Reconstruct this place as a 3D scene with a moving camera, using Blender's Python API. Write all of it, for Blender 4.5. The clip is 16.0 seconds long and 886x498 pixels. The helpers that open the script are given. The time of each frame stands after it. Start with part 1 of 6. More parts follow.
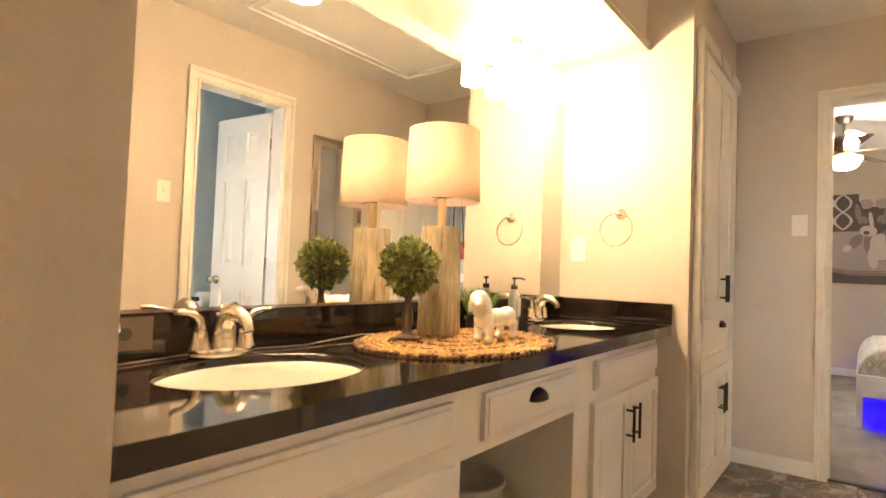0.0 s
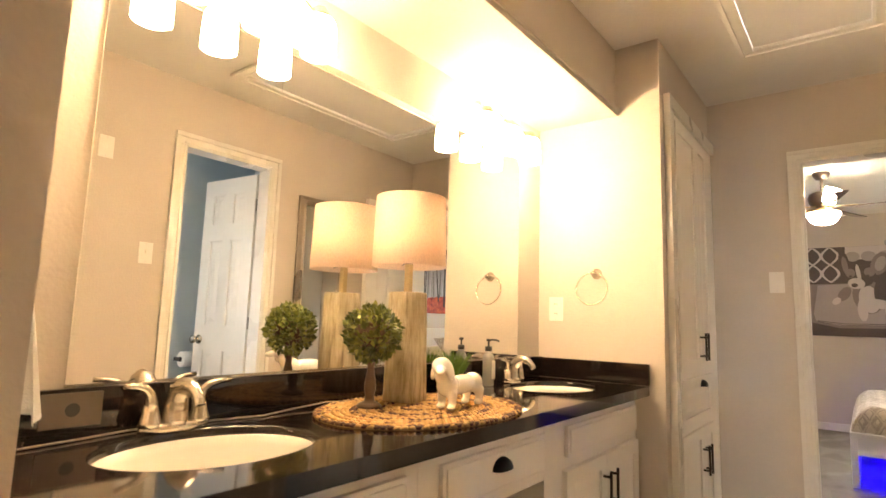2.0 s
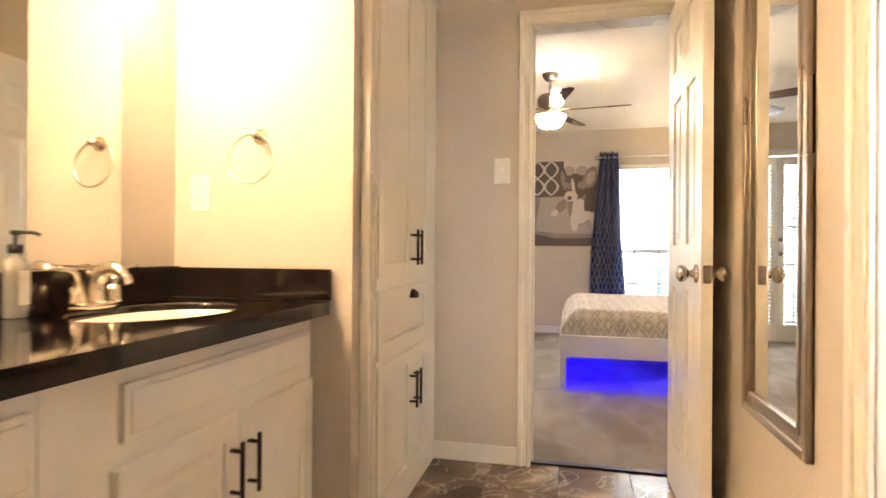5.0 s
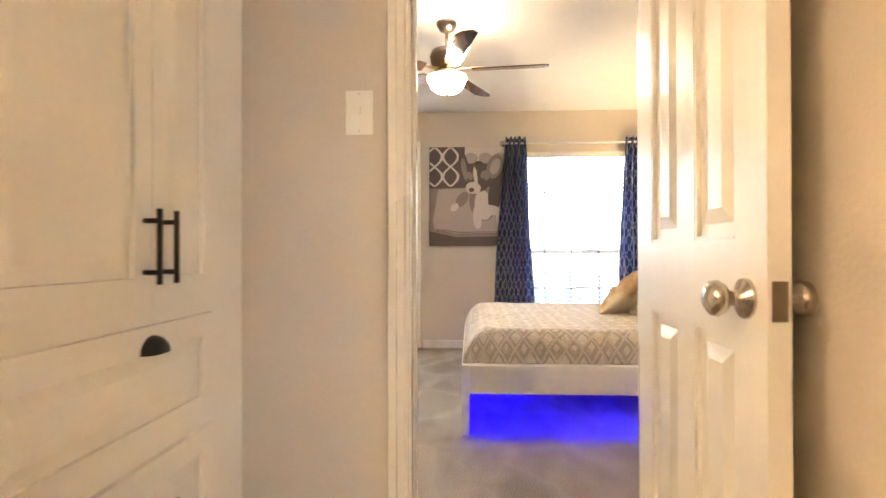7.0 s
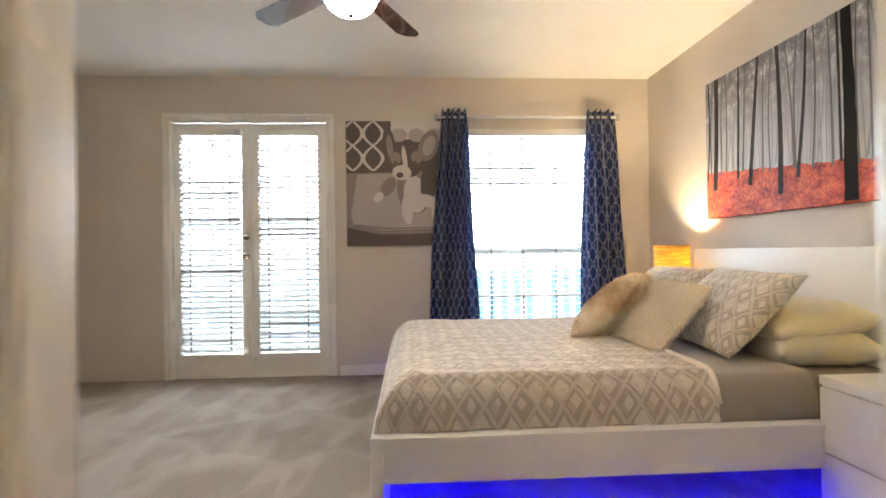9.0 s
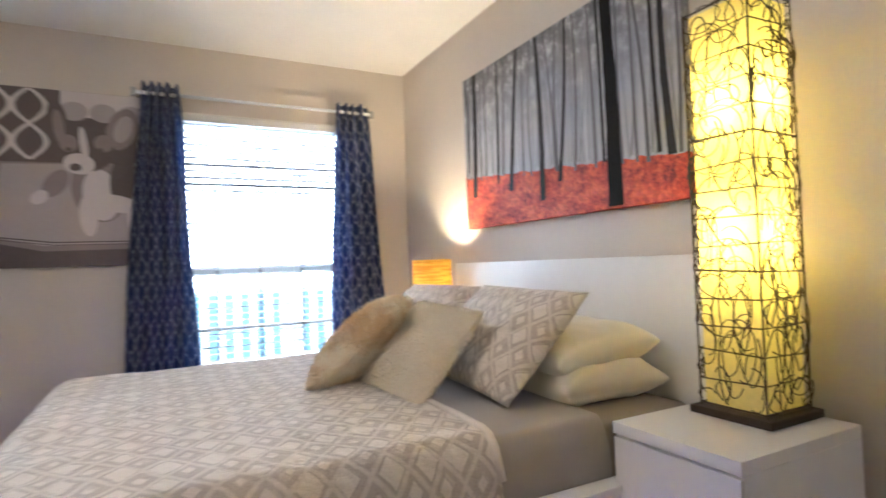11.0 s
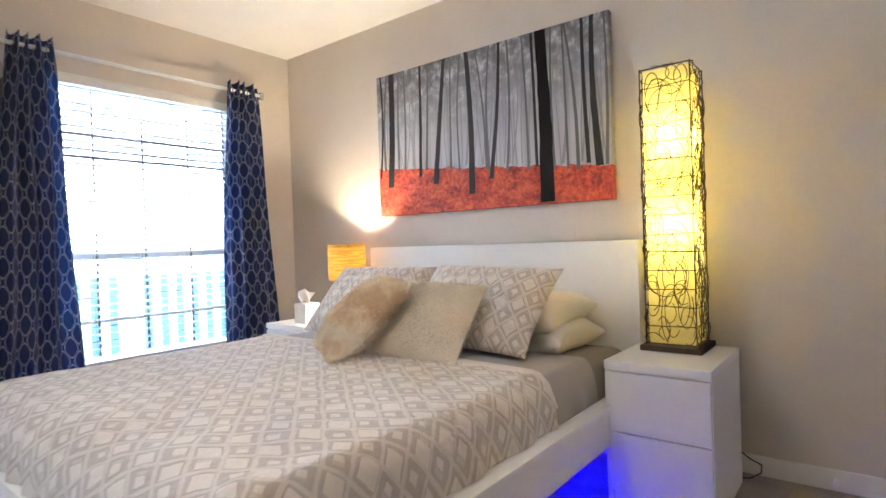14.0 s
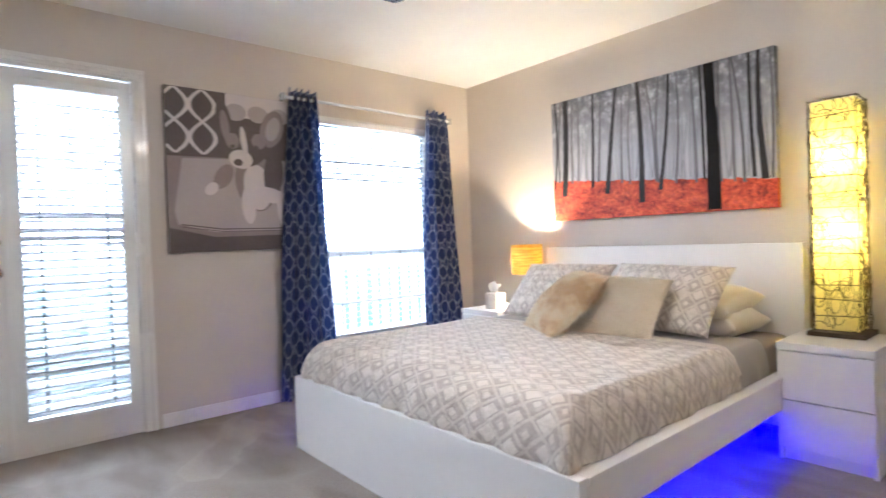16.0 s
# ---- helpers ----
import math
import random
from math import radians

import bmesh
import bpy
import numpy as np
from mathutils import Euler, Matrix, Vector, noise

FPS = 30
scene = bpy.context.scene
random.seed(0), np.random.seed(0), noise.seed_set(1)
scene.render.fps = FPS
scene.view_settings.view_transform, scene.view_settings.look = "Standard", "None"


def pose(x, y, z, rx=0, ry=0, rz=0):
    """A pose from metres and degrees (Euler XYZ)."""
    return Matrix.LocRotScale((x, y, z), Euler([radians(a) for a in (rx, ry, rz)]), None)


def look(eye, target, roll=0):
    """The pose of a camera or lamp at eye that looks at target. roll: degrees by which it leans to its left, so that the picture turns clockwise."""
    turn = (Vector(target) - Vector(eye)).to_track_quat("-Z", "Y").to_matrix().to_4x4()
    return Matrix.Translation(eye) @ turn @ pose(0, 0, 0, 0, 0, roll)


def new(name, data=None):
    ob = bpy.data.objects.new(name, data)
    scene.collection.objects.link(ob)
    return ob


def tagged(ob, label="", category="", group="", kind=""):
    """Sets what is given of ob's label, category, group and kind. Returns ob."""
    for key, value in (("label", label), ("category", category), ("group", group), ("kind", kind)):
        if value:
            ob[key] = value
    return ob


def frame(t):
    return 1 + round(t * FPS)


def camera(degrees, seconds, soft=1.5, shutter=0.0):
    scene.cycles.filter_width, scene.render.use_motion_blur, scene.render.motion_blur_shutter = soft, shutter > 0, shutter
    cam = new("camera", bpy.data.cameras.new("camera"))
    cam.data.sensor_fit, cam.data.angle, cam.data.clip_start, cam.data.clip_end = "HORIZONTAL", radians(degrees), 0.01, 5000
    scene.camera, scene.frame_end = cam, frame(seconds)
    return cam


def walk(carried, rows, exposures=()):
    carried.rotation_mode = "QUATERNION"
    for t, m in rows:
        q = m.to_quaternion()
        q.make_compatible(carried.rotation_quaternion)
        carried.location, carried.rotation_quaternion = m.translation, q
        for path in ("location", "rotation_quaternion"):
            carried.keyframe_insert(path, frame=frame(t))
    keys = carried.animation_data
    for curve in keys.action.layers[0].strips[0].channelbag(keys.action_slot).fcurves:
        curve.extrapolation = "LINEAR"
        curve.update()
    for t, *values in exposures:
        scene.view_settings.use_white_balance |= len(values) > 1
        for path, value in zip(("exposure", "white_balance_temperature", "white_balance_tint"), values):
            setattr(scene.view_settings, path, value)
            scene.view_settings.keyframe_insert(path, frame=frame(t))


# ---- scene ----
cam = camera(78.0, 16.0, shutter=0.5)
PATH = [
    (0, (0.128, -0.019, 1.061), (-1.092, 1.564, 1.132), 2.1),
    (0.5, (0.149, 0.009, 1.114), (-1.075, 1.585, 1.235), 2.0),
    (1, (0.177, 0.022, 1.148), (-1.048, 1.59, 1.347), 1.9),
    (1.5, (0.194, 0.013, 1.148), (-1.029, 1.577, 1.395), 1.8),
    (2, (0.225, 0.025, 1.106), (-0.987, 1.595, 1.365), 1.7),
    (2.5, (0.241, 0.069, 1.058), (-0.93, 1.675, 1.285), 1.7),
    (3, (0.233, 0.197, 1.021), (-0.856, 1.867, 1.175), 1.6),
    (3.5, (0.215, 0.357, 0.99), (-0.751, 2.108, 1.05), 1.3),
    (4, (0.204, 0.519, 0.979), (-0.601, 2.35, 0.988), 1.2),
    (4.5, (0.192, 0.789, 0.992), (-0.409, 2.696, 0.992), 0.7),
    (5, (0.152, 1.03, 0.998), (-0.299, 2.979, 1.003), 0.4),
    (5.2, (0.122, 1.143, 0.999), (-0.272, 3.104, 1.0), 0.3),
    (7.5, (0.154, 2.382, 0.999), (0.077, 4.38, 1.011), -0.1),
    (8, (0.179, 2.627, 0.98), (0.134, 4.626, 0.991), -0.1),
    (8.2, (0.194, 2.755, 0.98), (0.183, 4.755, 0.991), -0.2),
    (10.3, (0.408, 3.866, 1.036), (0.839, 5.818, 1.083), -1.5),
    (10.5, (0.486, 3.893, 1.03), (1.008, 5.823, 1.09), -1.6),
    (11, (0.561, 4.004, 0.998), (1.486, 5.777, 1.053), -2.1),
    (11.5, (0.589, 4.185, 0.961), (1.73, 5.827, 1.006), -2.0),
    (12, (0.533, 4.266, 0.949), (1.853, 5.769, 0.962), -2.1),
    (12.5, (0.365, 4.309, 0.959), (1.797, 5.705, 0.938), -2.1),
    (13, (0.15, 4.354, 0.984), (1.635, 5.692, 0.937), -2.2),
    (13.5, (-0.092, 4.385, 1.006), (1.442, 5.668, 0.965), -2.0),
    (14, (-0.334, 4.326, 1.013), (1.237, 5.565, 0.992), -1.9),
    (14.5, (-0.609, 4.3, 1.035), (0.974, 5.522, 1.005), -2.1),
    (15, (-0.889, 4.302, 1.041), (0.682, 5.539, 1.006), -2.1),
    (15.5, (-1.044, 4.227, 1.069), (0.412, 5.597, 1.033), -2.3),
    (16, (-1.174, 4.189, 1.072), (0.12, 5.714, 1.045), -2.0),
]
walk(cam, [(t, look(eye, target, roll)) for t, eye, target, roll in PATH], exposures=[(0, 1.74, 7200, 15), (0.6, 1.56, 7200, 15), (3, 1.56, 7250, 16), (4.1, 1.82, 7200, 16), (7.3, 1.96, 7250, 16), (8, 1.88, 7200, 16), (8.6, 1.65, 6900, 13), (10.3, 1.36, 5600, 14), (13, 1.32, 5680, 14), (15, 1.66, 5520, 15), (16, 1.74, 5470, 15)])

# ---- world and large lights ----
world = bpy.data.worlds.new("world")
scene.world = world
world.use_nodes = True
wn = world.node_tree.nodes
sky = wn.new("ShaderNodeTexSky")
sky.sky_type, sky.sun_disc = "NISHITA", False
sky.sun_elevation, sky.sun_rotation = radians(58), radians(180)
world.node_tree.links.new(sky.outputs[0], wn["Background"].inputs[0])
wn["Background"].inputs[1].default_value = 0.12

sun = new("sun", bpy.data.lights.new("sun", "SUN"))
sun.data.energy, sun.data.angle, sun.data.color = 3.5, radians(0.6), (1.0, 0.95, 0.88)
sun.matrix_world = look((0, -6, 9.6), (0, 0, 0))

DAYLIGHT = 12.5          # overcast brightness beyond the windows
VANITY = 30.0           # glass shades over the vanity
FAN_BOWL = 27.0
TABLE_BULB = 1.0        # watts
FLOOR_BULB = 3.0
ORANGE_BULB = 28.0
LED = 30.0


def bulb(name, place, watts, colour, radius=0.03):
    lamp = bpy.data.lights.new(name, "POINT")
    lamp.energy, lamp.color, lamp.shadow_soft_size = watts, colour, radius
    ob = new(name, lamp)
    ob.location = place
    return ob


WARM = (1.0, 0.78, 0.50)


# ---- materials ----
def material(name):
    m = bpy.data.materials.new(name)
    m.use_nodes = True
    return m, m.node_tree.nodes, m.node_tree.links, m.node_tree.nodes["Principled BSDF"]


def coords(nodes, links, kind="Object", scale=1.0):
    tc = nodes.new("ShaderNodeTexCoord")
    if scale == 1.0:
        return tc.outputs[kind]
    mp = nodes.new("ShaderNodeMapping")
    mp.inputs["Scale"].default_value = scale if isinstance(scale, tuple) else (scale,) * 3
    links.new(tc.outputs[kind], mp.inputs[0])
    return mp.outputs[0]


def noise_node(nodes, links, vec, scale, detail=4.0, rough=0.55):
    n = nodes.new("ShaderNodeTexNoise")
    n.inputs["Scale"].default_value, n.inputs["Detail"].default_value, n.inputs["Roughness"].default_value = scale, detail, rough
    links.new(vec, n.inputs["Vector"])
    return n.outputs["Fac"]


def ramp(nodes, links, fac, stops):
    r = nodes.new("ShaderNodeValToRGB")
    e = r.color_ramp.elements
    while len(e) < len(stops):
        e.new(0.5)
    for k, (p, c) in enumerate(stops):
        e[k].position, e[k].color = p, (*c, 1)
    links.new(fac, r.inputs[0])
    return r.outputs[0]


def mixc(nodes, links, fac, a, b, mode="MIX"):
    m = nodes.new("ShaderNodeMix")
    m.data_type, m.blend_type = "RGBA", mode
    for sock, v in ((m.inputs[0], fac), (m.inputs[6], a), (m.inputs[7], b)):
        if isinstance(v, (int, float)):
            sock.default_value = v
        elif isinstance(v, tuple):
            sock.default_value = (*v, 1)
        else:
            links.new(v, sock)
    return m.outputs[2]


def calc(nodes, links, op, a, b=0.0, c=0.0):
    m = nodes.new("ShaderNodeMath")
    m.operation = op
    for sock, v in zip(m.inputs, (a, b, c)):
        if isinstance(v, (int, float)):
            sock.default_value = v
        else:
            links.new(v, sock)
    return m.outputs[0]


def bump(nodes, links, bsdf, height, strength=0.2, distance=0.01):
    b = nodes.new("ShaderNodeBump")
    b.inputs["Strength"].default_value, b.inputs["Distance"].default_value = strength, distance
    links.new(height, b.inputs["Height"])
    links.new(b.outputs[0], bsdf.inputs["Normal"])


def paint(name, colour, rough=0.5, grain=120.0, relief=0.15, stain=0.06, spec=0.5, metal=0.0, coat=0.0, world_scale=1.0, sheen=0.0):
    """A surface with fine grain and broad, faint unevenness."""
    m, n, l, b = material(name)
    v = coords(n, l)
    broad = noise_node(n, l, v, 1.7 * world_scale, 3)
    fine = noise_node(n, l, v, grain, 3)
    dark = tuple(c * (1 - 2.2 * stain) for c in colour)
    lite = tuple(min(1, c * (1 + stain)) for c in colour)
    c = ramp(n, l, broad, [(0.3, dark), (0.7, lite)])
    c = mixc(n, l, 0.25, c, ramp(n, l, fine, [(0.3, dark), (0.7, lite)]))
    l.new(c, b.inputs["Base Color"])
    r = calc(n, l, "MULTIPLY_ADD", broad, 0.16, rough - 0.08)
    l.new(r, b.inputs["Roughness"])
    b.inputs["Metallic"].default_value = metal
    b.inputs["Specular IOR Level"].default_value = spec
    b.inputs["Coat Weight"].default_value = coat
    b.inputs["Sheen Weight"].default_value = sheen
    if relief:
        bump(n, l, b, fine, relief, 0.004)
    return m


M = {}
M["wall"] = paint("wall_paint", (0.60, 0.535, 0.465), 0.62, 90, 0.3, 0.04)
M["ceiling"] = paint("ceiling_paint", (0.84, 0.82, 0.78), 0.8, 60, 0.5, 0.03)
M["blue_wall"] = paint("pale_blue_wall_paint", (0.50, 0.59, 0.64), 0.6, 90, 0.3, 0.04)
M["trim"] = paint("white_trim_gloss", (0.78, 0.75, 0.69), 0.28, 40, 0.05, 0.03, coat=0.3)
M["cabinet"] = paint("white_cabinet_paint", (0.87, 0.845, 0.80), 0.38, 70, 0.12, 0.03)
M["door"] = paint("white_door_gloss", (0.80, 0.77, 0.71), 0.31, 30, 0.05, 0.03, coat=0.08)
M["lacquer"] = paint("white_furniture_lacquer", (0.82, 0.80, 0.78), 0.3, 30, 0.03, 0.02)
M["bronze"] = paint("oil_rubbed_bronze", (0.035, 0.028, 0.024), 0.38, 80, 0.1, 0.1, metal=0.6)
M["nickel"] = paint("brushed_nickel", (0.62, 0.56, 0.48), 0.24, 200, 0.08, 0.05, metal=1.0)
M["dark_metal"] = paint("dark_fan_metal", (0.16, 0.13, 0.11), 0.3, 60, 0.05, 0.05, metal=0.9)
M["pewter"] = paint("brushed_pewter_frame", (0.40, 0.33, 0.27), 0.3, 160, 0.1, 0.06, metal=0.85)
M["porcelain"] = paint("white_porcelain", (0.86, 0.84, 0.80), 0.12, 20, 0.0, 0.01, coat=0.5)
M["plastic"] = paint("white_plastic", (0.82, 0.80, 0.76), 0.35, 40, 0.0, 0.02)
M["can"] = paint("grey_translucent_plastic", (0.66, 0.65, 0.66), 0.45, 30, 0.05, 0.04)
M["black"] = paint("black_plastic", (0.02, 0.02, 0.02), 0.35, 60, 0.05, 0.05)
M["wire"] = paint("dark_vine_wire", (0.055, 0.032, 0.016), 0.6, 200, 0.2, 0.2)
M["grey_sheet"] = paint("taupe_cotton_sheet", (0.36, 0.32, 0.29), 0.85, 300, 0.2, 0.05, sheen=0.3)
M["pillow"] = paint("ivory_cotton", (0.80, 0.75, 0.64), 0.85, 260, 0.25, 0.04, sheen=0.3)
M["mattress"] = paint("taupe_fitted_sheet", (0.27, 0.23, 0.20), 0.85, 240, 0.2, 0.05)
M["towel"] = paint("white_terry", (0.82, 0.80, 0.76), 0.95, 350, 0.9, 0.05, sheen=0.4)
M["blade"] = paint("dark_cherry_blade", (0.055, 0.022, 0.016), 0.16, 25, 0.03, 0.2, coat=0.5)
M["rail"] = paint("white_railing_paint", (0.75, 0.78, 0.80), 0.5, 40, 0.1, 0.05)
M["deck"] = paint("grey_deck", (0.42, 0.42, 0.40), 0.7, 20, 0.3, 0.1)
M["tape"] = paint("grey_ladder_tape", (0.24, 0.245, 0.25), 0.8, 60, 0.1, 0.05)
M["cord"] = paint("brown_clear_cord", (0.20, 0.15, 0.11), 0.3, 60, 0.05, 0.1)
M["stem"] = paint("dark_turned_wood", (0.10, 0.055, 0.03), 0.4, 50, 0.2, 0.15)
M["paper"] = paint("tissue_paper", (0.85, 0.83, 0.80), 0.9, 60, 0.1, 0.03)
M["mirror"], _n, _l, _b = material("mirror_glass")
_b.inputs["Base Color"].default_value, _b.inputs["Metallic"].default_value, _b.inputs["Roughness"].default_value = (0.86, 0.86, 0.83, 1), 1.0, 0.0


def glowing(name, colour, strength):
    m, n, l, b = material(name)
    b.inputs["Base Color"].default_value = (0.85, 0.83, 0.78, 1)
    b.inputs["Emission Color"].default_value = (*colour, 1)
    b.inputs["Emission Strength"].default_value = strength
    return m


M["glow_shade"] = glowing("lit_frosted_glass", (1.0, 0.76, 0.46), VANITY)
M["glow_bowl"] = glowing("lit_alabaster_bowl", (1.0, 0.86, 0.66), FAN_BOWL)
M["led"] = glowing("blue_led_strip", (0.004, 0.001, 1.0), LED)


def translucent(name, colour, through_colour, share, fibre=0.0):
    m, n, l, b = material(name)
    v = coords(n, l)
    f = noise_node(n, l, v, 40, 4) if not fibre else noise_node(n, l, coords(n, l, "Object", (fibre, fibre, 120 if fibre > 20 else 70)), 1.0, 4)
    c = ramp(n, l, f, [(0.3, tuple(x * 0.85 for x in colour)), (0.7, colour)])
    l.new(c, b.inputs["Base Color"])
    b.inputs["Roughness"].default_value = 0.8
    t = n.new("ShaderNodeBsdfTranslucent")
    tc = ramp(n, l, f, [(0.40, (through_colour[0] * 0.6, through_colour[1] * 0.32, through_colour[2] * 0.2)), (0.56, through_colour)] if fibre and fibre < 20 else [(0.3, tuple(x * 0.85 for x in through_colour)), (0.7, through_colour)])
    l.new(tc, t.inputs[0])
    mx = n.new("ShaderNodeMixShader")
    mx.inputs[0].default_value = share
    l.new(b.outputs[0], mx.inputs[1])
    l.new(t.outputs[0], mx.inputs[2])
    l.new(mx.outputs[0], n["Material Output"].inputs[0])
    return m


M["linen_shade"] = translucent("linen_drum_shade", (0.60, 0.49, 0.41), (0.74, 0.54, 0.38), 0.45, 200)
M["rice_paper"] = translucent("yellow_rice_paper", (0.82, 0.76, 0.46), (0.97, 0.82, 0.26), 0.6)
M["orange_shade"] = translucent("orange_fibre_shade", (0.82, 0.56, 0.12), (1.0, 0.84, 0.20), 0.32, 9)
M["slat"] = translucent("white_blind_slat", (0.90, 0.90, 0.90), (0.98, 0.99, 1.0), 0.8)


def pane(name):
    m, n, l, b = material(name)
    t, g = n.new("ShaderNodeBsdfTransparent"), n.new("ShaderNodeBsdfGlossy")
    t.inputs[0].default_value = (0.94, 0.97, 0.98, 1)
    g.inputs["Roughness"].default_value = 0.02
    f = n.new("ShaderNodeFresnel")
    mx = n.new("ShaderNodeMixShader")
    l.new(f.outputs[0], mx.inputs[0])
    l.new(t.outputs[0], mx.inputs[1])
    l.new(g.outputs[0], mx.inputs[2])
    l.new(mx.outputs[0], n["Material Output"].inputs[0])
    return m


M["pane"] = pane("window_pane")
M["clear"], _n, _l, _b = material("clear_bottle_glass")
_t, _m = _n.new("ShaderNodeBsdfTransparent"), _n.new("ShaderNodeMixShader")
_b.inputs["Base Color"].default_value, _b.inputs["Roughness"].default_value = (0.90, 0.90, 0.88, 1), 0.06
_m.inputs[0].default_value = 0.42
_l.new(_t.outputs[0], _m.inputs[1])
_l.new(_b.outputs[0], _m.inputs[2])
_l.new(_m.outputs[0], _n["Material Output"].inputs[0])


def make_granite():
    m, n, l, b = material("polished_black_granite")
    v = coords(n, l)
    f = noise_node(n, l, v, 160, 3)
    l.new(ramp(n, l, f, [(0.45, (0.013, 0.008, 0.007)), (0.68, (0.024, 0.015, 0.012)), (0.78, (0.06, 0.045, 0.038))]), b.inputs["Base Color"])
    r = noise_node(n, l, v, 5, 3)
    l.new(calc(n, l, "MULTIPLY_ADD", r, 0.05, 0.035), b.inputs["Roughness"])
    b.inputs["Coat Weight"].default_value = 0.15
    b.inputs["Coat Roughness"].default_value = 0.03
    return m


M["granite"] = make_granite()


def make_carpet():
    m, n, l, b = material("beige_cut_pile_carpet")
    v = coords(n, l)
    broad = noise_node(n, l, v, 1.1, 3)
    swath = noise_node(n, l, coords(n, l, "Object", (2.2, 0.9, 1)), 1.6, 2)
    fine = noise_node(n, l, v, 120, 4)
    c = ramp(n, l, swath, [(0.44, (0.27, 0.235, 0.205)), (0.50, (0.37, 0.325, 0.285)), (0.57, (0.46, 0.41, 0.365))])
    c = mixc(n, l, 0.45, c, ramp(n, l, fine, [(0.35, (0.24, 0.205, 0.175)), (0.65, (0.58, 0.515, 0.455))]))
    c = mixc(n, l, 0.3, c, ramp(n, l, broad, [(0.35, (0.26, 0.225, 0.19)), (0.65, (0.34, 0.30, 0.255))]))
    bend = n.new("ShaderNodeVectorMath")
    bend.operation = "MULTIPLY_ADD"
    warp = n.new("ShaderNodeTexNoise")
    warp.inputs["Scale"].default_value = 3.0
    l.new(v, warp.inputs["Vector"])
    l.new(warp.outputs["Color"], bend.inputs[0])
    bend.inputs[1].default_value = (0.22, 0.22, 0.0)
    l.new(coords(n, l, "Object", (1.0, 0.75, 1)), bend.inputs[2])
    for feature in ("F1", "DISTANCE_TO_EDGE"):
        vor = n.new("ShaderNodeTexVoronoi")
        vor.feature = feature
        vor.voronoi_dimensions = "2D"
        vor.inputs["Scale"].default_value = 2.3
        l.new(bend.outputs[0], vor.inputs["Vector"])
        if feature == "F1":
            tone = n.new("ShaderNodeSeparateColor")
            l.new(vor.outputs["Color"], tone.inputs[0])
            c = mixc(n, l, 1.0, c, ramp(n, l, tone.outputs[0], [(0.2, (0.84, 0.84, 0.84)), (0.8, (1.0, 1.0, 1.0))]), "MULTIPLY")
        else:
            c = mixc(n, l, ramp(n, l, vor.outputs["Distance"], [(0.0, (0.26, 0.26, 0.26)), (0.16, (0.0, 0.0, 0.0))]), c, (0.46, 0.41, 0.365))
    l.new(c, b.inputs["Base Color"])
    b.inputs["Roughness"].default_value = 1.0
    b.inputs["Specular IOR Level"].default_value = 0.1
    bump(n, l, b, fine, 0.9, 0.012)
    return m


M["carpet"] = make_carpet()


def make_tile():
    m, n, l, b = material("brown_marbled_vinyl_tile")
    v = coords(n, l)
    info = n.new("ShaderNodeObjectInfo")
    off = n.new("ShaderNodeVectorMath")
    off.operation = "MULTIPLY_ADD"
    comb = n.new("ShaderNodeCombineXYZ")
    for k in range(3):
        l.new(info.outputs["Random"], comb.inputs[k])
    l.new(comb.outputs[0], off.inputs[0])
    off.inputs[1].default_value = (17, 31, 9)
    l.new(v, off.inputs[2])
    w = n.new("ShaderNodeTexNoise")
    w.inputs["Scale"].default_value, w.inputs["Detail"].default_value, w.inputs["Distortion"].default_value = 2.6, 6, 0.9
    l.new(off.outputs[0], w.inputs["Vector"])
    c = ramp(n, l, w.outputs["Fac"], [(0.34, (0.075, 0.048, 0.034)), (0.48, (0.15, 0.10, 0.072)), (0.57, (0.24, 0.175, 0.13)), (0.66, (0.42, 0.34, 0.27))])
    vein = n.new("ShaderNodeTexNoise")
    vein.inputs["Scale"].default_value, vein.inputs["Detail"].default_value, vein.inputs["Distortion"].default_value = 3.4, 5, 1.6
    l.new(off.outputs[0], vein.inputs["Vector"])
    ridge = calc(n, l, "ABSOLUTE", calc(n, l, "SUBTRACT", vein.outputs["Fac"], 0.5))
    c = mixc(n, l, ramp(n, l, ridge, [(0.0, (0.6, 0.6, 0.6)), (0.02, (0.0, 0.0, 0.0))]), c, (0.52, 0.45, 0.37))
    fine = noise_node(n, l, v, 60, 4)
    c = mixc(n, l, 0.12, c, ramp(n, l, fine, [(0.3, (0.12, 0.09, 0.065)), (0.7, (0.40, 0.32, 0.25))]))
    l.new(c, b.inputs["Base Color"])
    l.new(calc(n, l, "MULTIPLY_ADD", fine, 0.12, 0.16), b.inputs["Roughness"])
    bump(n, l, b, fine, 0.06, 0.004)
    return m


M["tile"] = make_tile()
M["grout"] = paint("brown_grout", (0.10, 0.075, 0.055), 0.8, 120, 0.3, 0.1)


def uv_pair(n, l):
    tc = n.new("ShaderNodeTexCoord")
    s = n.new("ShaderNodeSeparateXYZ")
    l.new(tc.outputs["UV"], s.inputs[0])
    return s.outputs[0], s.outputs[1]


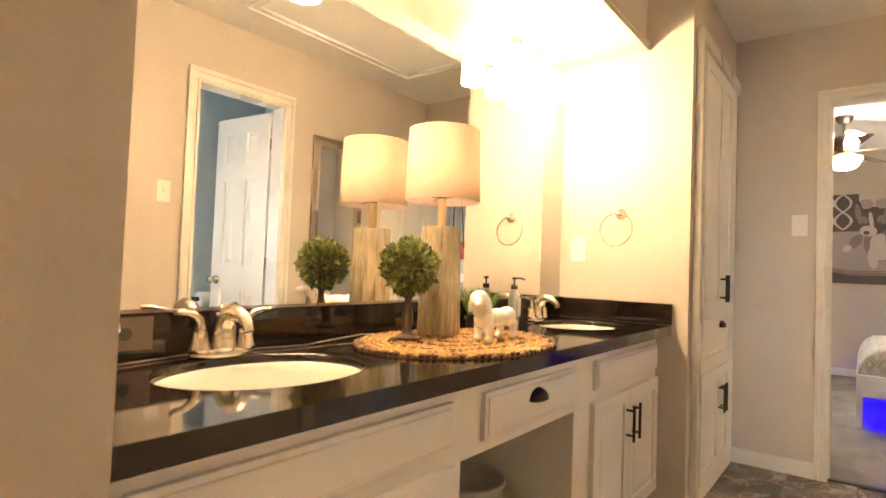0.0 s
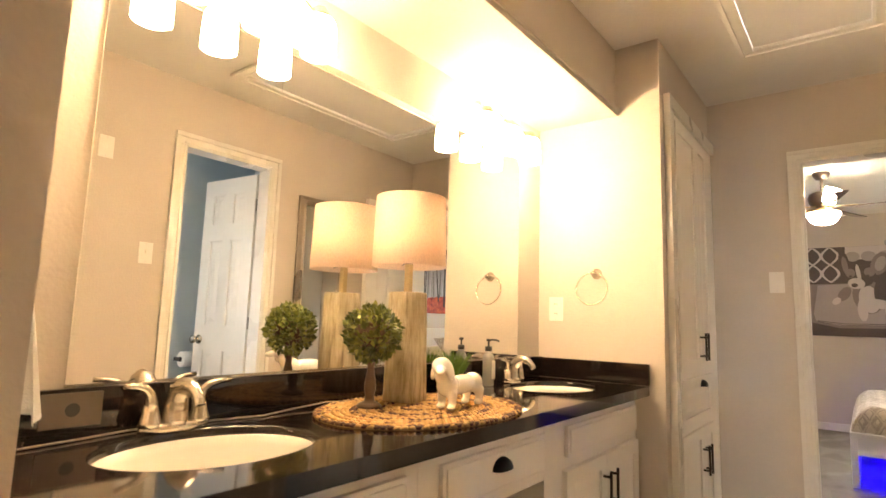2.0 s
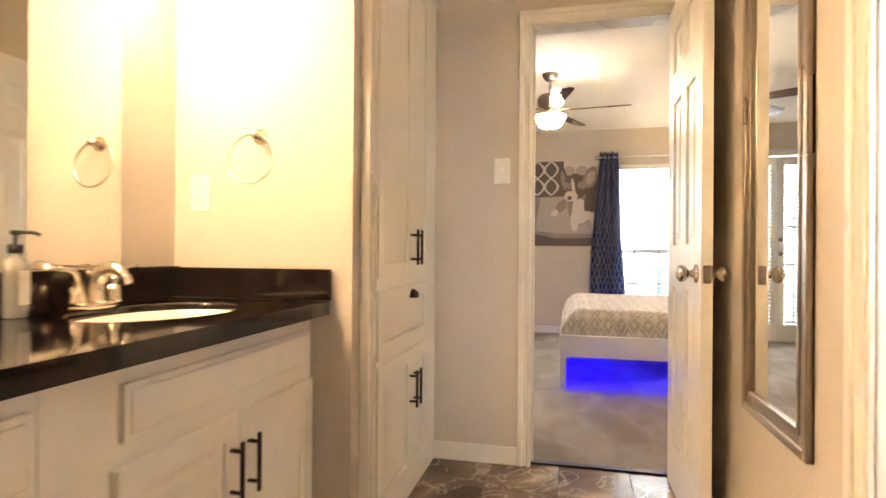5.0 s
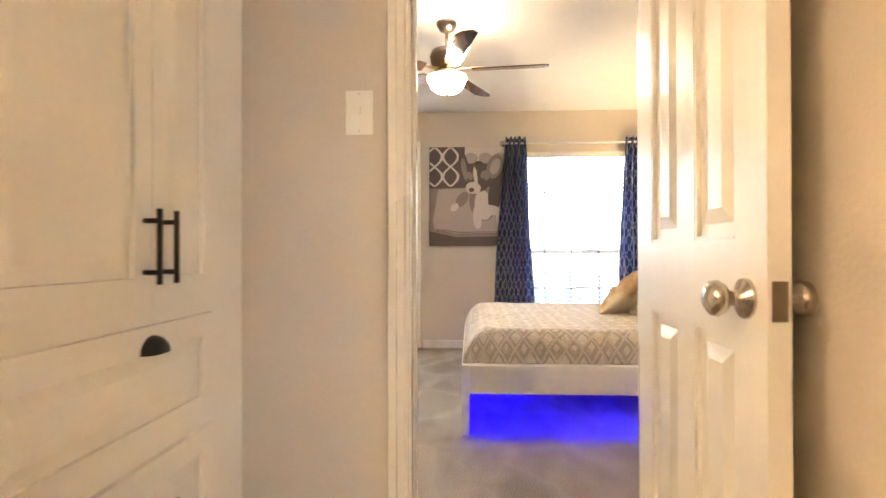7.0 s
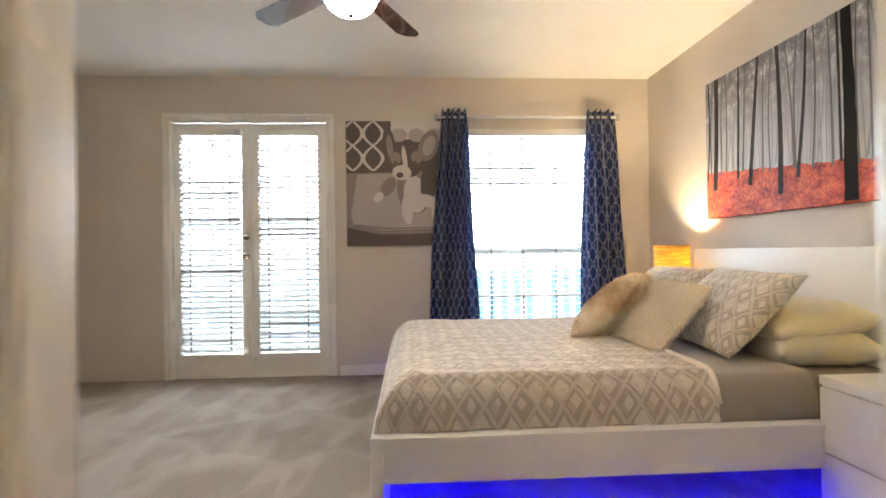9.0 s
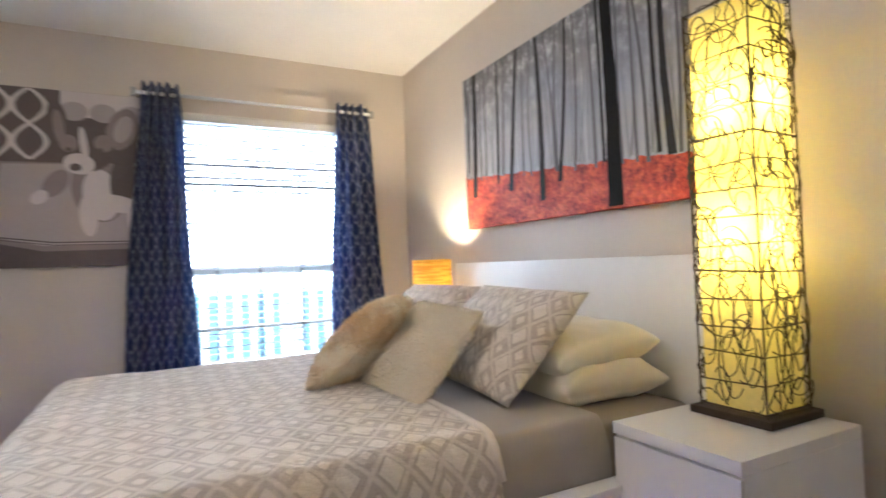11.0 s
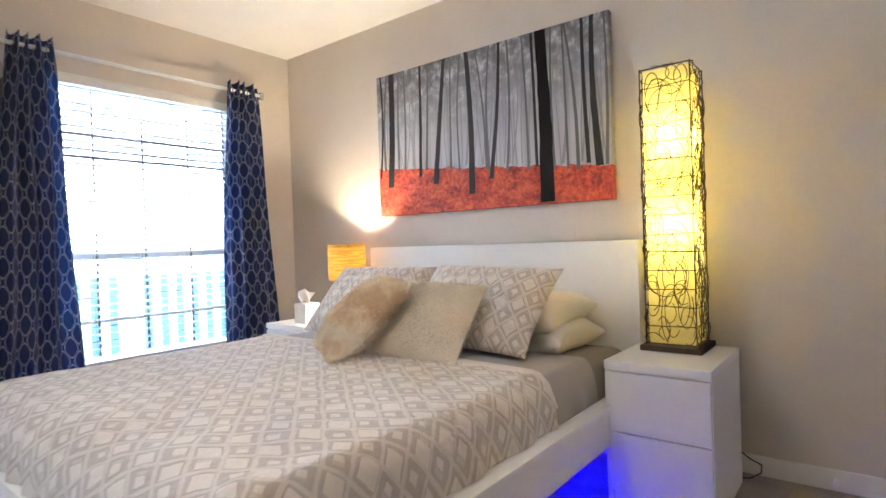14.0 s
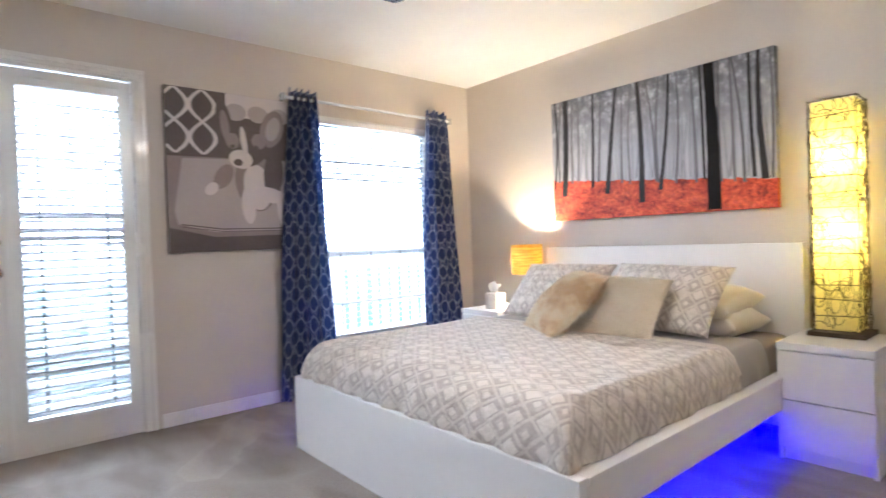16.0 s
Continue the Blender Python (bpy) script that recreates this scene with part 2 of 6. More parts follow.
def make_duvet(name, cell=0.135):
    """Cream diamonds and lattice lines on taupe cloth, by the cloth's own lengths."""
    m, n, l, b = material(name)
    u, v = uv_pair(n, l)
    wob = noise_node(n, l, coords(n, l, "UV"), 9, 2)
    u = calc(n, l, "MULTIPLY_ADD", wob, 0.03, u)
    p = calc(n, l, "DIVIDE", calc(n, l, "ADD", u, calc(n, l, "MULTIPLY", v, 0.8)), cell)
    q = calc(n, l, "DIVIDE", calc(n, l, "SUBTRACT", u, calc(n, l, "MULTIPLY", v, 0.8)), cell)
    fp, fq = calc(n, l, "FRACT", p), calc(n, l, "FRACT", q)
    line = calc(n, l, "MAXIMUM", calc(n, l, "GREATER_THAN", fp, 0.84), calc(n, l, "GREATER_THAN", fq, 0.84))
    cell_id = n.new("ShaderNodeCombineXYZ")
    l.new(calc(n, l, "FLOOR", p), cell_id.inputs[0])
    l.new(calc(n, l, "FLOOR", q), cell_id.inputs[1])
    chance = n.new("ShaderNodeTexWhiteNoise")
    chance.noise_dimensions = "2D"
    l.new(cell_id.outputs[0], chance.inputs[0])
    tone = n.new("ShaderNodeSeparateColor")
    l.new(chance.outputs["Color"], tone.inputs[0])
    mp = calc(n, l, "MULTIPLY_ADD", tone.outputs[0], 0.26, 0.29)
    mq = calc(n, l, "MULTIPLY_ADD", tone.outputs[1], 0.26, 0.29)
    odd = calc(n, l, "FRACT", calc(n, l, "MULTIPLY", calc(n, l, "ADD", calc(n, l, "FLOOR", p), calc(n, l, "FLOOR", q)), 0.5))
    odd = calc(n, l, "GREATER_THAN", odd, 0.25)
    size = calc(n, l, "MULTIPLY_ADD", odd, -0.15, calc(n, l, "MULTIPLY_ADD", tone.outputs[2], 0.08, 0.29))
    far = calc(n, l, "MAXIMUM", calc(n, l, "ABSOLUTE", calc(n, l, "SUBTRACT", fp, mp)), calc(n, l, "ABSOLUTE", calc(n, l, "SUBTRACT", fq, mq)))
    inner = calc(n, l, "LESS_THAN", far, size)
    away = calc(n, l, "MAXIMUM", calc(n, l, "ABSOLUTE", calc(n, l, "SUBTRACT", fp, calc(n, l, "SUBTRACT", 0.84, mp))), calc(n, l, "ABSOLUTE", calc(n, l, "SUBTRACT", fq, mq)))
    small = calc(n, l, "MULTIPLY", calc(n, l, "LESS_THAN", away, 0.2), 0.5)
    cream = calc(n, l, "MAXIMUM", calc(n, l, "MULTIPLY", line, 0.72), calc(n, l, "MAXIMUM", inner, small))
    dash = calc(n, l, "MULTIPLY", calc(n, l, "GREATER_THAN", far, size), calc(n, l, "LESS_THAN", far, calc(n, l, "ADD", size, 0.035)))
    weave = noise_node(n, l, coords(n, l), 300, 3)
    worn = noise_node(n, l, coords(n, l), 3, 3)
    taupe = ramp(n, l, worn, [(0.3, (0.43, 0.37, 0.325)), (0.7, (0.49, 0.425, 0.375))])
    ivory = ramp(n, l, worn, [(0.3, (0.66, 0.595, 0.525)), (0.7, (0.73, 0.665, 0.595))])
    c = mixc(n, l, cream, taupe, ivory)
    c = mixc(n, l, calc(n, l, "MULTIPLY", dash, 0.5), c, (0.30, 0.26, 0.22))
    c = mixc(n, l, 0.12, c, ramp(n, l, weave, [(0.3, (0.3, 0.26, 0.22)), (0.7, (0.8, 0.74, 0.66))]))
    l.new(c, b.inputs["Base Color"])
    b.inputs["Roughness"].default_value = 0.9
    b.inputs["Sheen Weight"].default_value = 0.25
    crease = noise_node(n, l, coords(n, l), 16, 5, 0.6)
    folds = noise_node(n, l, coords(n, l, "Object", (1.0, 2.2, 1.0)), 7, 3)
    relief = calc(n, l, "MULTIPLY_ADD", crease, 2.2, calc(n, l, "MULTIPLY_ADD", cream, 0.25, calc(n, l, "MULTIPLY_ADD", folds, 3.0, calc(n, l, "MULTIPLY", weave, 0.3))))
    bump(n, l, b, relief, 0.55, 0.012)
    return m


M["duvet"] = make_duvet("patterned_duvet_cotton", 0.092)
M["sham"] = make_duvet("patterned_sham_cotton", 0.088)


def make_curtain():
    """Navy cloth with a pale trellis of curved lines, some light coming through."""
    m, n, l, b = material("navy_trellis_curtain")
    u, v = uv_pair(n, l)
    a = calc(n, l, "COSINE", calc(n, l, "MULTIPLY", u, 2 * math.pi / 0.125))
    c2 = calc(n, l, "COSINE", calc(n, l, "MULTIPLY", v, 2 * math.pi / 0.15))
    f = calc(n, l, "ADD", a, c2)
    e1 = calc(n, l, "ABSOLUTE", calc(n, l, "SUBTRACT", calc(n, l, "ABSOLUTE", f), 0.30))
    line = calc(n, l, "LESS_THAN", e1, 0.13)
    weave = noise_node(n, l, coords(n, l), 250, 3)
    navy = ramp(n, l, weave, [(0.3, (0.010, 0.017, 0.062)), (0.7, (0.02, 0.032, 0.105))])
    c = mixc(n, l, line, navy, (0.42, 0.44, 0.52))
    l.new(c, b.inputs["Base Color"])
    b.inputs["Roughness"].default_value = 0.75
    b.inputs["Sheen Weight"].default_value = 0.2
    bump(n, l, b, weave, 0.2, 0.003)
    t = n.new("ShaderNodeBsdfTranslucent")
    l.new(mixc(n, l, line, (0.02, 0.06, 0.22), (0.3, 0.36, 0.5)), t.inputs[0])
    mx = n.new("ShaderNodeMixShader")
    mx.inputs[0].default_value = 0.3
    l.new(b.outputs[0], mx.inputs[1])
    l.new(t.outputs[0], mx.inputs[2])
    l.new(mx.outputs[0], n["Material Output"].inputs[0])
    return m


M["curtain"] = make_curtain()


def make_log():
    m, n, l, b = material("weathered_bleached_log")
    g = noise_node(n, l, coords(n, l, "Object", (70, 70, 7)), 1.0, 6, 0.7)
    crack = noise_node(n, l, coords(n, l, "Object", (26, 26, 2.2)), 1.0, 3, 0.5)
    spots = noise_node(n, l, coords(n, l), 14, 4)
    c = ramp(n, l, g, [(0.34, (0.20, 0.145, 0.075)), (0.44, (0.46, 0.37, 0.23)), (0.60, (0.66, 0.57, 0.39))])
    c = mixc(n, l, 0.35, c, ramp(n, l, spots, [(0.35, (0.34, 0.25, 0.14)), (0.65, (0.66, 0.57, 0.40))]))
    c = mixc(n, l, ramp(n, l, crack, [(0.30, (0.75, 0.75, 0.75)), (0.36, (0.0, 0.0, 0.0))]), c, (0.13, 0.085, 0.045))
    l.new(c, b.inputs["Base Color"])
    b.inputs["Roughness"].default_value = 0.85
    bump(n, l, b, g, 0.9, 0.012)
    return m


M["log"] = make_log()
M["brass_wood"] = paint("pale_lamp_neck", (0.55, 0.42, 0.22), 0.4, 40, 0.1, 0.1)


def island_colour(name, stops, rough=0.6, scale=0.0, transl=0.0):
    m, n, l, b = material(name)
    g = n.new("ShaderNodeNewGeometry")
    l.new(ramp(n, l, g.outputs["Random Per Island"], stops), b.inputs["Base Color"])
    b.inputs["Roughness"].default_value = rough
    return m


M["leaf"] = island_colour("boxwood_leaf", [(0.0, (0.05, 0.075, 0.014)), (0.5, (0.14, 0.165, 0.03)), (1.0, (0.32, 0.33, 0.08))], 0.45)
M["grass"] = island_colour("plastic_grass_blade", [(0.0, (0.05, 0.13, 0.01)), (0.6, (0.11, 0.24, 0.03)), (1.0, (0.2, 0.34, 0.06))], 0.45)
M["braid"] = island_colour("braided_jute", [(0.0, (0.12, 0.055, 0.03)), (0.05, (0.16, 0.08, 0.035)), (0.12, (0.34, 0.195, 0.07)), (0.62, (0.42, 0.25, 0.095)), (1.0, (0.52, 0.34, 0.15))], 0.85)
M["braid_dark"] = island_colour("dark_braided_jute", [(0.0, (0.05, 0.022, 0.018)), (0.6, (0.10, 0.045, 0.03)), (0.78, (0.34, 0.2, 0.075)), (1.0, (0.46, 0.3, 0.12))], 0.85)


def make_fur(name, stops):
    m, n, l, b = material(name)
    v = coords(n, l, "Object", (1, 1, 1))
    f = noise_node(n, l, v, 5.5, 4)
    g = noise_node(n, l, v, 130, 4)
    c = ramp(n, l, f, stops)
    c = mixc(n, l, 0.2, c, ramp(n, l, g, [(0.3, (0.56, 0.44, 0.30)), (0.7, (0.92, 0.85, 0.73))]))
    l.new(c, b.inputs["Base Color"])
    b.inputs["Roughness"].default_value = 0.95
    b.inputs["Sheen Weight"].default_value = 0.6
    bump(n, l, b, g, 0.5, 0.01)
    return m


M["fur_tan"] = make_fur("tan_tipped_faux_fur", [(0.42, (0.90, 0.80, 0.63)), (0.50, (0.84, 0.67, 0.45)), (0.58, (0.66, 0.43, 0.21))])
M["fur_cream"] = make_fur("cream_faux_fur", [(0.3, (0.84, 0.74, 0.59)), (0.7, (0.92, 0.84, 0.70))])


def make_fog():
    """The misty wood of the canvas print: pale fog above, red ferns below, by the canvas's own height."""
    m, n, l, b = material("misty_forest_print")
    tc = n.new("ShaderNodeTexCoord")
    s = n.new("ShaderNodeSeparateXYZ")
    l.new(tc.outputs["Object"], s.inputs[0])
    leafy = noise_node(n, l, tc.outputs["Object"], 13, 6, 0.72)
    strands = noise_node(n, l, coords(n, l, "Object", (1, 9, 0.25)), 3.5, 4)
    mist = noise_node(n, l, tc.outputs["Object"], 2.2, 3)
    fog = ramp(n, l, strands, [(0.34, (0.30, 0.295, 0.31)), (0.5, (0.40, 0.39, 0.41)), (0.64, (0.48, 0.47, 0.49))])
    fog = mixc(n, l, 0.3, fog, ramp(n, l, mist, [(0.3, (0.24, 0.24, 0.26)), (0.7, (0.52, 0.51, 0.53))]))
    rise = calc(n, l, "MULTIPLY_ADD", mist, 0.5, calc(n, l, "MULTIPLY_ADD", s.outputs[2], 1.75, -0.95))
    high = calc(n, l, "MAXIMUM", calc(n, l, "MINIMUM", rise, 0.92), 0.0)
    fog = mixc(n, l, high, fog, ramp(n, l, leafy, [(0.40, (0.06, 0.058, 0.062)), (0.50, (0.14, 0.138, 0.145)), (0.56, (0.27, 0.265, 0.275)), (0.64, (0.55, 0.54, 0.56))]))
    fern = noise_node(n, l, tc.outputs["Object"], 38, 5, 0.7)
    red = ramp(n, l, fern, [(0.40, (0.09, 0.010, 0.008)), (0.50, (0.52, 0.055, 0.02)), (0.62, (0.78, 0.16, 0.06))])
    drift = noise_node(n, l, coords(n, l, "Object", (1, 1, 2.5)), 7, 5, 0.7)
    red = mixc(n, l, 0.55, red, ramp(n, l, drift, [(0.36, (0.09, 0.008, 0.006)), (0.47, (0.42, 0.035, 0.016)), (0.58, (0.68, 0.12, 0.03)), (0.7, (0.62, 0.10, 0.06))]))
    edge = calc(n, l, "MULTIPLY_ADD", noise_node(n, l, tc.outputs["Object"], 11, 5), 0.06, calc(n, l, "MULTIPLY_ADD", s.outputs[1], 0.09, 0.135))
    low = calc(n, l, "LESS_THAN", s.outputs[2], edge)
    l.new(mixc(n, l, low, fog, red), b.inputs["Base Color"])
    b.inputs["Roughness"].default_value = 0.65
    bump(n, l, b, noise_node(n, l, tc.outputs["Object"], 500, 2), 0.15, 0.002)
    return m


M["forest"] = make_fog()
M["trunk_far"] = paint("print_far_trunk", (0.27, 0.265, 0.275), 0.65, 60, 0.0, 0.1)
M["trunk_mid"] = paint("print_mid_trunk", (0.155, 0.15, 0.155), 0.8, 60, 0.0, 0.15, spec=0.15)
M["trunk_dark"] = paint("print_dark_trunk", (0.055, 0.052, 0.054), 0.8, 60, 0.0, 0.3, spec=0.1)
M["trunk_near"] = paint("print_near_trunk", (0.022, 0.019, 0.019), 0.8, 90, 0.0, 0.3, spec=0.1)
M["sepia_back"] = paint("print_dark_sepia", (0.12, 0.095, 0.09), 0.65, 40, 0.05, 0.15)
M["sepia_mid"] = paint("print_mid_sepia", (0.27, 0.225, 0.215), 0.65, 40, 0.05, 0.1)
M["sepia_soft"] = paint("print_soft_sepia", (0.42, 0.365, 0.35), 0.65, 40, 0.05, 0.06)
M["sepia_pale"] = paint("print_pale_sepia", (0.62, 0.56, 0.54), 0.65, 40, 0.05, 0.05)


# ---- mesh helpers ----
def bx(bm, x0, x1, y0, y1, z0, z1, bev=0.0, seg=2):
    v = [bm.verts.new(p) for p in ((x0, y0, z0), (x1, y0, z0), (x1, y1, z0), (x0, y1, z0), (x0, y0, z1), (x1, y0, z1), (x1, y1, z1), (x0, y1, z1))]
    fs = [bm.faces.new([v[i] for i in f]) for f in ((3, 2, 1, 0), (4, 5, 6, 7), (0, 1, 5, 4), (1, 2, 6, 5), (2, 3, 7, 6), (3, 0, 4, 7))]
    if bev:
        es = {e for f in fs for e in f.edges}
        bmesh.ops.bevel(bm, geom=list(es), offset=bev, segments=seg, profile=0.5, affect="EDGES")


def frame_of(p0, p1):
    d = (Vector(p1) - Vector(p0)).normalized()
    a = d.orthogonal().normalized()
    return d, a, d.cross(a)


def cyl(bm, p0, p1, r0, r1=None, n=16, caps=True):
    r1 = r0 if r1 is None else r1
    d, a, c = frame_of(p0, p1)
    rings = []
    for p, r in ((p0, r0), (p1, r1)):
        rings.append([bm.verts.new(Vector(p) + r * (math.cos(t) * a + math.sin(t) * c)) for t in (2 * math.pi * k / n for k in range(n))])
    for k in range(n):
        f = bm.faces.new((rings[0][k], rings[0][(k + 1) % n], rings[1][(k + 1) % n], rings[1][k]))
        f.smooth = True
    if caps:
        bm.faces.new(rings[0][::-1])
        bm.faces.new(rings[1])


def lathe(bm, profile, n=24, at=(0, 0, 0), squash=(1, 1), wob=None):
    rings = []
    for r, z in profile:
        ring = []
        for k in range(n):
            t = 2 * math.pi * k / n
            rr = r * (wob(t, z) if wob else 1)
            ring.append(bm.verts.new((at[0] + rr * squash[0] * math.cos(t), at[1] + rr * squash[1] * math.sin(t), at[2] + z)))
        rings.append(ring)
    for a, b in zip(rings, rings[1:]):
        for k in range(n):
            f = bm.faces.new((a[k], a[(k + 1) % n], b[(k + 1) % n], b[k]))
            f.smooth = True
    return rings


def tube(bm, pts, r, n=8, closed=False):
    pts = [Vector(p) for p in pts]
    rings, a = [], None
    for i, p in enumerate(pts):
        q = pts[(i + 1) % len(pts)] if (closed or i + 1 < len(pts)) else p
        o = pts[i - 1] if (closed or i) else p
        d = (q - o).normalized()
        a = d.orthogonal().normalized() if a is None else (a - a.dot(d) * d).normalized()
        c = d.cross(a)
        rr = r(i / max(1, len(pts) - 1)) if callable(r) else r
        rings.append([bm.verts.new(p + rr * (math.cos(t) * a + math.sin(t) * c)) for t in (2 * math.pi * k / n for k in range(n))])
    pairs = list(zip(rings, rings[1:])) + ([(rings[-1], rings[0])] if closed else [])
    for u, w in pairs:
        for k in range(n):
            f = bm.faces.new((u[k], u[(k + 1) % n], w[(k + 1) % n], w[k]))
            f.smooth = True
    if not closed:
        bm.faces.new(rings[0][::-1])
        bm.faces.new(rings[-1])


def sheet(bm, nu, nv, fn):
    """A grid of places fn(i/nu, j/nv) -> (place, uv)."""
    uvl = bm.loops.layers.uv.verify()
    g, t = [], {}
    for i in range(nu + 1):
        row = []
        for j in range(nv + 1):
            p, uv = fn(i / nu, j / nv)
            w = bm.verts.new(p)
            t[w] = uv
            row.append(w)
        g.append(row)
    for i in range(nu):
        for j in range(nv):
            f = bm.faces.new((g[i][j], g[i + 1][j], g[i + 1][j + 1], g[i][j + 1]))
            f.smooth = True
            for lo in f.loops:
                lo[uvl].uv = t[lo.vert]
    return g


def mesh_of(name, bm, mats):
    bmesh.ops.recalc_face_normals(bm, faces=bm.faces[:])
    me = bpy.data.meshes.new(name)
    bm.to_mesh(me)
    bm.free()
    for m in mats if isinstance(mats, (list, tuple)) else [mats]:
        me.materials.append(m)
    return me


ORIGIN = {}


def thing(name, at, label, category, group="", turn=0.0):
    """An Empty at the base of a thing; unless it is turned, its parts are given in the room's metres."""
    ob = new(name)
    ob.empty_display_size = 0.1
    ob.location = at
    ob.rotation_euler = (0, 0, radians(turn))
    ORIGIN[ob.name] = Vector((0, 0, 0)) if turn else Vector(at)
    return tagged(ob, label, category, group)


def part(name, bm, mat, parent, label=""):
    o = ORIGIN[parent.name]
    bmesh.ops.translate(bm, verts=bm.verts[:], vec=-o)
    ob = new(name, mesh_of(name, bm, mat))
    ob.parent = parent
    ORIGIN[ob.name] = o
    if label:
        ob["label"] = label
    return ob


def box_part(name, parent, mat, *boxes, bev=0.003, label=""):
    bm = bmesh.new()
    for b in boxes:
        bx(bm, *b, bev)
    return part(name, bm, mat, parent, label)


def structure(name, bm, mat, label, category="wall"):
    return tagged(new(name, mesh_of(name, bm, mat)), label, category, kind="structure")


def slab(spans, holes):
    """One mesh of a slab given by spans (three pairs) with box-shaped holes cut through it."""
    bm = bmesh.new()
    cuts = [sorted({*spans[k], *(c for h in holes for c in h[k] if spans[k][0] < c < spans[k][1])}) for k in range(3)]
    n = [len(c) - 1 for c in cuts]
    mid = lambda k, i: (cuts[k][i] + cuts[k][i + 1]) / 2
    solid = {}
    for i in range(n[0]):
        for j in range(n[1]):
            for k in range(n[2]):
                p = (mid(0, i), mid(1, j), mid(2, k))
                solid[i, j, k] = not any(all(h[a][0] < p[a] < h[a][1] for a in range(3)) for h in holes)
    vs = {}
    def vert(i, j, k):
        if (i, j, k) not in vs:
            vs[i, j, k] = bm.verts.new((cuts[0][i], cuts[1][j], cuts[2][k]))
        return vs[i, j, k]
    for (i, j, k), on in solid.items():
        if not on:
            continue
        for d, quad in (((-1, 0, 0), ((0, 0, 0), (0, 0, 1), (0, 1, 1), (0, 1, 0))), ((1, 0, 0), ((1, 0, 0), (1, 1, 0), (1, 1, 1), (1, 0, 1))),
                        ((0, -1, 0), ((0, 0, 0), (1, 0, 0), (1, 0, 1), (0, 0, 1))), ((0, 1, 0), ((0, 1, 0), (0, 1, 1), (1, 1, 1), (1, 1, 0))),
                        ((0, 0, -1), ((0, 0, 0), (0, 1, 0), (1, 1, 0), (1, 0, 0))), ((0, 0, 1), ((0, 0, 1), (1, 0, 1), (1, 1, 1), (0, 1, 1)))):
            if not solid.get((i + d[0], j + d[1], k + d[2])):
                bm.faces.new([vert(i + a, j + b, k + c) for a, b, c in quad])
    return bm


def block(*spans, holes=()):
    return slab(spans, holes)


# ---- the setting ----
BW, BE = -1.113, 0.68                 # bathroom: vanity wall and the wall opposite
YD0, YD1 = 3.594, 3.71                # wall between bathroom and bedroom
YW, XH, XL = 7.83, 2.26, -2.45        # bedroom: window wall, headboard wall, far side wall
CB, CR = 2.475, 2.455                 # ceilings
DOOR = (-0.034, 0.62, 2.055)             # opening to the bedroom
WC = (1.56, 2.15, 2.09)               # opening to the toilet room
WIN = (0.70, 1.78, 0.36, 2.03)        # bedroom window
FD = (-1.70, -0.445, 2.09)            # french doors

structure("wall_west", block((BW - 0.12, BW), (-1.6, YD0), (0, 2.7)), M["wall"], "greige painted bathroom wall behind the vanity")
structure("wall_stub", block((BW, -0.46), (-1.6, 0.22), (0, CB)), M["wall"], "greige painted bathroom wall ending at the vanity alcove")
structure("wall_alcove", block((BW, -0.49), (2.585, 2.70), (0, CB)), M["wall"], "greige painted wall between vanity and linen cupboard")
structure("wall_cupboard", block((BW, -0.49), (2.70, YD0), (0, CB), holes=[((-0.95, -0.4), (2.78, 3.575), (0.06, 2.15))]), M["wall"], "greige wall round the built-in linen cupboard")
structure("wall_soffit", block((BW, -0.70), (0.22, 2.585), (2.13, CB)), M["wall"], "dropped soffit above the vanity")
structure("wall_north", block((BW - 0.12, XH + 0.12), (YD0, YD1), (0, 2.7), holes=[((DOOR[0], DOOR[1]), (YD0 - 1, YD1 + 1), (-1, DOOR[2]))]), M["wall"], "greige wall between bathroom and bedroom")
structure("wall_north_west", block((XL - 0.12, BW - 0.12), (YD0, YD1), (0, 2.7)), M["wall"], "plain greige bedroom wall")
structure("wall_east", block((BE, BE + 0.12), (-1.6, YD0), (0, 2.7), holes=[((BE - 1, BE + 1), (WC[0], WC[1]), (-1, WC[2]))]), M["wall"], "greige bathroom wall with the toilet room doorway")
structure("wall_south", block((BW - 0.12, 2.3), (-1.72, -1.6), (0, 2.7)), M["wall"], "plain greige bathroom wall")
structure("wall_window", block((XL - 0.12, XH + 0.12), (YW, YW + 0.14), (0, 2.7), holes=[((WIN[0], WIN[1]), (YW - 1, YW + 1), (WIN[2], WIN[3])), ((FD[0], FD[1]), (YW - 1, YW + 1), (-1, FD[2]))]), M["wall"], "greige bedroom wall with window and french doors")
structure("wall_headboard", block((XH, XH + 0.12), (YD1, YW), (0, 2.7)), M["wall"], "greige bedroom wall behind the bed")
structure("wall_side", block((XL - 0.12, XL), (YD1, YW), (0, 2.7)), M["wall"], "plain greige bedroom side wall")
TW = (0.92, 1.58)                     # toilet room window, in its south wall
structure("wall_toilet_east", block((1.62, 1.74), (0.7, 2.75), (0, 2.7)), M["blue_wall"], "pale blue toilet room wall")
structure("wall_toilet_north", block((0.80, 1.62), (2.63, 2.75), (0, 2.7)), M["blue_wall"], "pale blue toilet room wall")
structure("wall_toilet_south", block((0.80, 1.62), (0.7, 0.82), (0, 2.7), holes=[(TW, (0, 2), (0.9, 2.05))]), M["blue_wall"], "pale blue toilet room wall with a window")
structure("wall_toilet_lining", block((0.80, 0.806), (0.82, 2.63), (0, CB), holes=[((0, 2), (WC[0] - 0.002, WC[1] + 0.002), (-1, WC[2] + 0.002))]), M["blue_wall"], "pale blue paint on the toilet room side")
